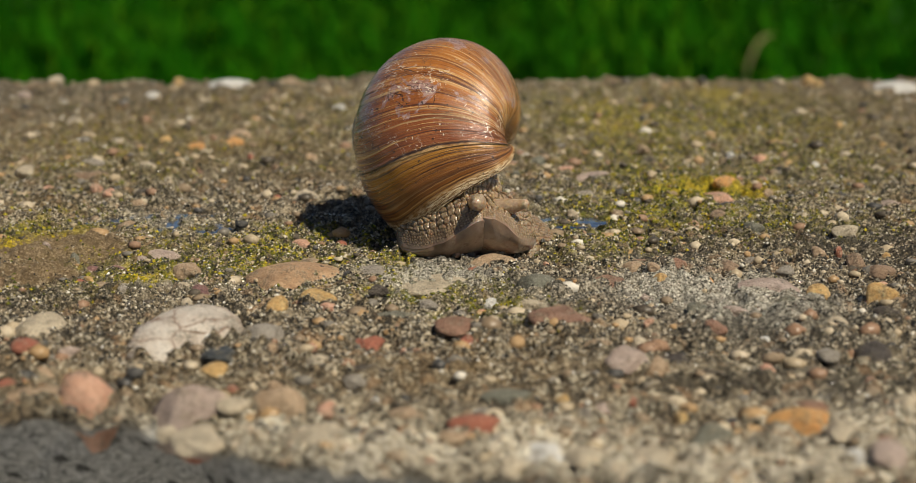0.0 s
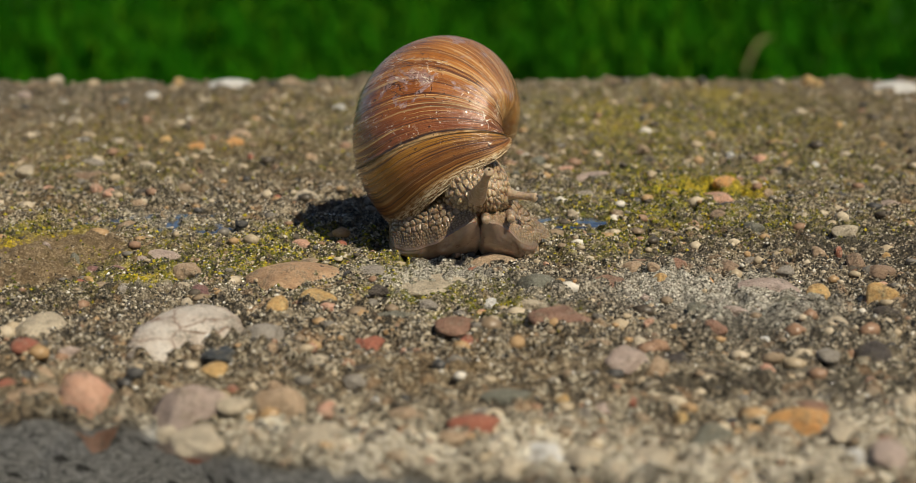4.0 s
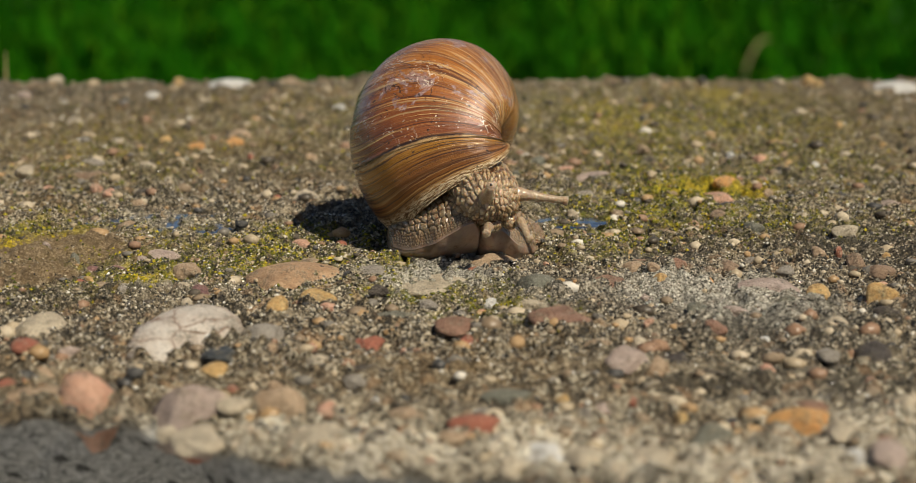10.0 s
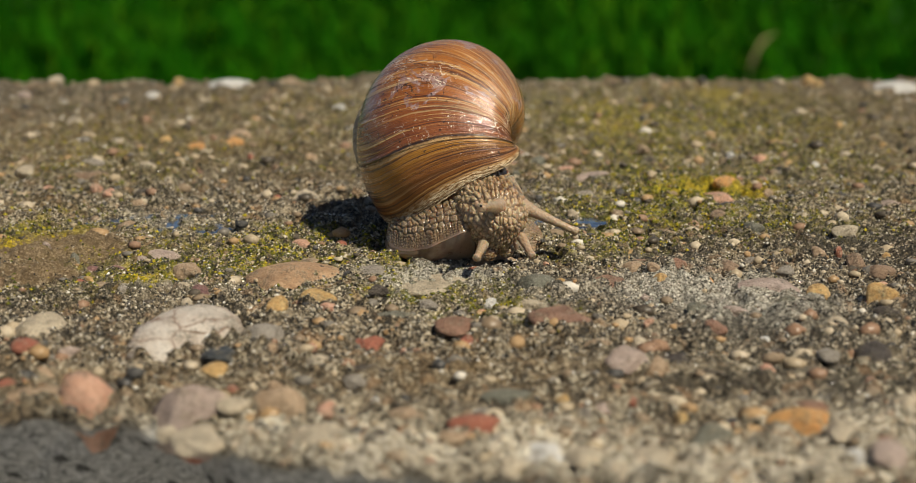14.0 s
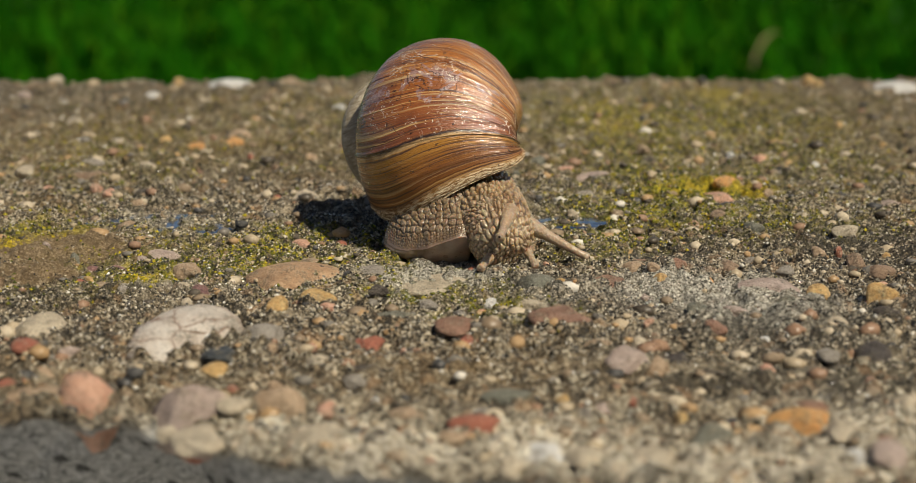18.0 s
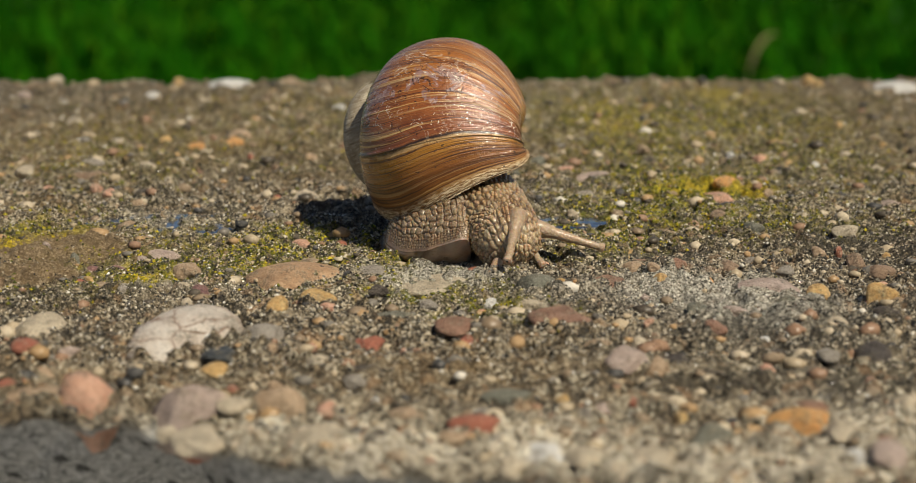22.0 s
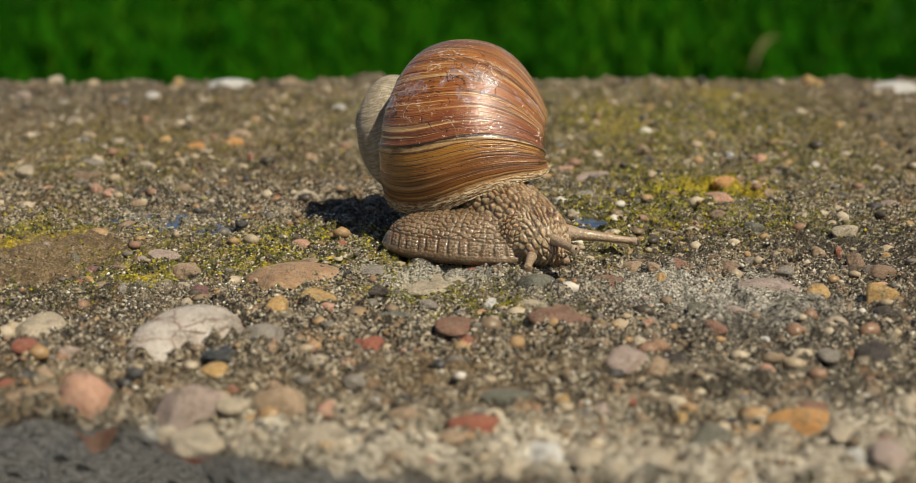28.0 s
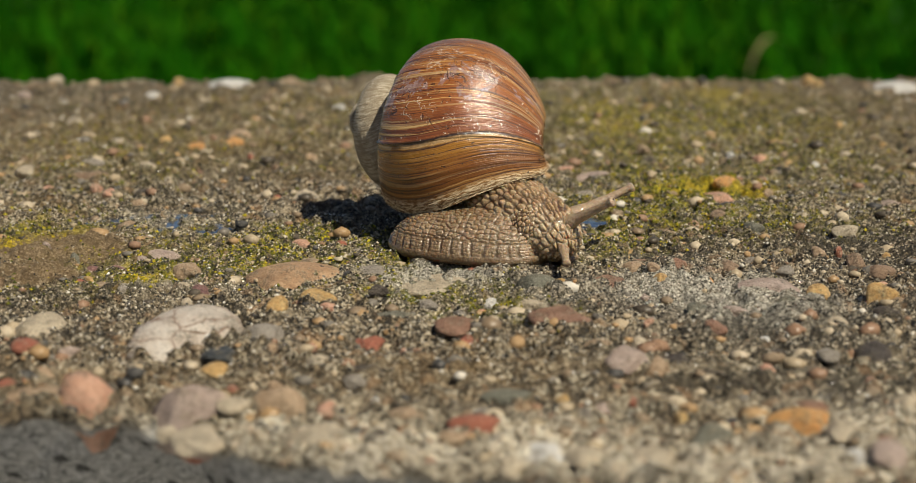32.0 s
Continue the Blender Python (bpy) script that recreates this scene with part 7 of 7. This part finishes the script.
    walk(far_feeler[0], [(0, pose(0.01025, -0.0055, 0.00911, 0, -2.3, -90)), (0.5, pose(0.0104, -0.00666, 0.00917, 0, -2.2, -89.9)), (1, pose(0.01055, -0.00781, 0.00923, 0, -2.2, -89.8)), (1.5, pose(0.01071, -0.00895, 0.0093, 0, -2.1, -89.7)), 
         (2, pose(0.01086, -0.01011, 0.00936, 0, -2, -89.6)), (2.5, pose(0.01101, -0.01126, 0.00942, 0, -2, -89.5)), (3, pose(0.01116, -0.01241, 0.00948, 0, -1.9, -89.4)), (3.5, pose(0.01131, -0.01357, 0.00954, 0, -1.9, -89.3)), 
         (4.5, pose(0.01162, -0.01586, 0.00967, 0, -1.8, -89.2)), (5.5, pose(0.01193, -0.01817, 0.00979, 0, -1.7, -89)), (6, pose(0.0119, -0.0185, 0.00985, 0, -1.7, -88.9)), (7, pose(0.01246, -0.01858, 0.00961, 0, 9, -83.7)), 
         (7.5, pose(0.01276, -0.01869, 0.00947, 0, 14, -81.1)), (8, pose(0.01307, -0.01882, 0.00929, 0, 18.8, -78.6)), (9, pose(0.01376, -0.01916, 0.00882, 0, 27.2, -73.6)), (10, pose(0.01408, -0.01982, 0.00812, 0, 29.3, -69.7)), 
         (11, pose(0.01442, -0.02048, 0.00741, 0, 31.1, -66)), (12, pose(0.0144, -0.02114, 0.00671, 0, 31, -66.1)), (13, pose(0.01438, -0.0218, 0.00601, 0, 30.9, -66.1)), (14, pose(0.01436, -0.02246, 0.00532, 0, 30.7, -66.1)), 
         (15, pose(0.01435, -0.02241, 0.00446, 0, 29.4, -66.3)), (16.5, pose(0.01434, -0.02231, 0.00311, 0, 26.7, -66.5)), (17, pose(0.01461, -0.02236, 0.00308, 0, 28, -66.5)), (17.2, pose(0.01472, -0.02237, 0.00306, 0, 28.5, -66.5)), 
         (18, pose(0.01516, -0.02245, 0.00299, 0, 30.6, -66.5)), (19, pose(0.01525, -0.02207, 0.00298, 0, 28.2, -62.8)), (20.5, pose(0.01531, -0.02157, 0.00286, 0, 23.2, -56.1)), (21, pose(0.01563, -0.02137, 0.00276, 0, 24.4, -56.8)), 
         (22, pose(0.01628, -0.02099, 0.00257, 0, 26.8, -58.1)), (23, pose(0.01693, -0.02061, 0.00237, 0, 29.2, -59.5)), (24, pose(0.01773, -0.02006, 0.00229, 0, 31.9, -64.2)), (25, pose(0.01855, -0.01954, 0.0022, 0, 34.6, -69.2)), 
         (26.2, pose(0.0201, -0.01818, 0.00195, 0, 31.7, -71.1)), (26.5, pose(0.02049, -0.01784, 0.00189, 0, 31, -71.6)), (27, pose(0.02114, -0.01727, 0.00195, 0, 29.7, -72.4)), (28, pose(0.02246, -0.01614, 0.00205, 0, 26.9, -74)), 
         (29, pose(0.023, -0.01586, 0.00241, 0, 26.5, -75.2)), (30, pose(0.02353, -0.01558, 0.00275, 0, 26.2, -76.4)), (31, pose(0.02407, -0.01529, 0.00276, 0, 25.9, -77.6)), (32, pose(0.02462, -0.01501, 0.00277, 0, 25.5, -78.8))])
    walk(straw, [(0, pose(-0.19639, 0.2882, -0.43892, 0, 0, 80)), (3.5, pose(-0.19639, 0.2882, -0.43892, 0, 0, 80)), (5, pose(-0.1829, 0.2882, -0.43892, 0, 0, 80)), 
         (8, pose(-0.18244, 0.2882, -0.43892, 0, 0, 80)), (10, pose(-0.1822, 0.2882, -0.43892, 0, 0, 80)), (12.5, pose(-0.18244, 0.2882, -0.43892, 0, 0, 80)), 
         (13.3, pose(-0.18313, 0.2882, -0.43892, 0, 0, 80)), (14.2, pose(-0.19639, 0.2882, -0.43892, 0, 0, 80)), 
         (23, pose(-0.19639, 0.2882, -0.43892, 0, 0, 80)), (32, pose(-0.19639, 0.2882, -0.43892, 0, 0, 80))])
    walk(leaf, [(0, pose(0.54407, 2.89712, -0.57717, 0, 0, 40)), (3.5, pose(0.54082, 2.89712, -0.58181, 0, 0, 40)), (6, pose(0.54656, 2.89712, -0.58065, 0, 0, 40)), 
         (10, pose(0.53977, 2.89712, -0.58414, 0, 0, 40)), (14, pose(0.54986, 2.89712, -0.57717, 0, 0, 40)), (19, pose(0.55311, 2.89712, -0.57253, 0, 0, 40)), 
         (23, pose(0.5487, 2.89712, -0.57717, 0, 0, 40)), (28, pose(0.55124, 2.89712, -0.58181, 0, 0, 40)), (32, pose(0.54771, 2.89712, -0.58065, 0, 0, 40))])


motions()
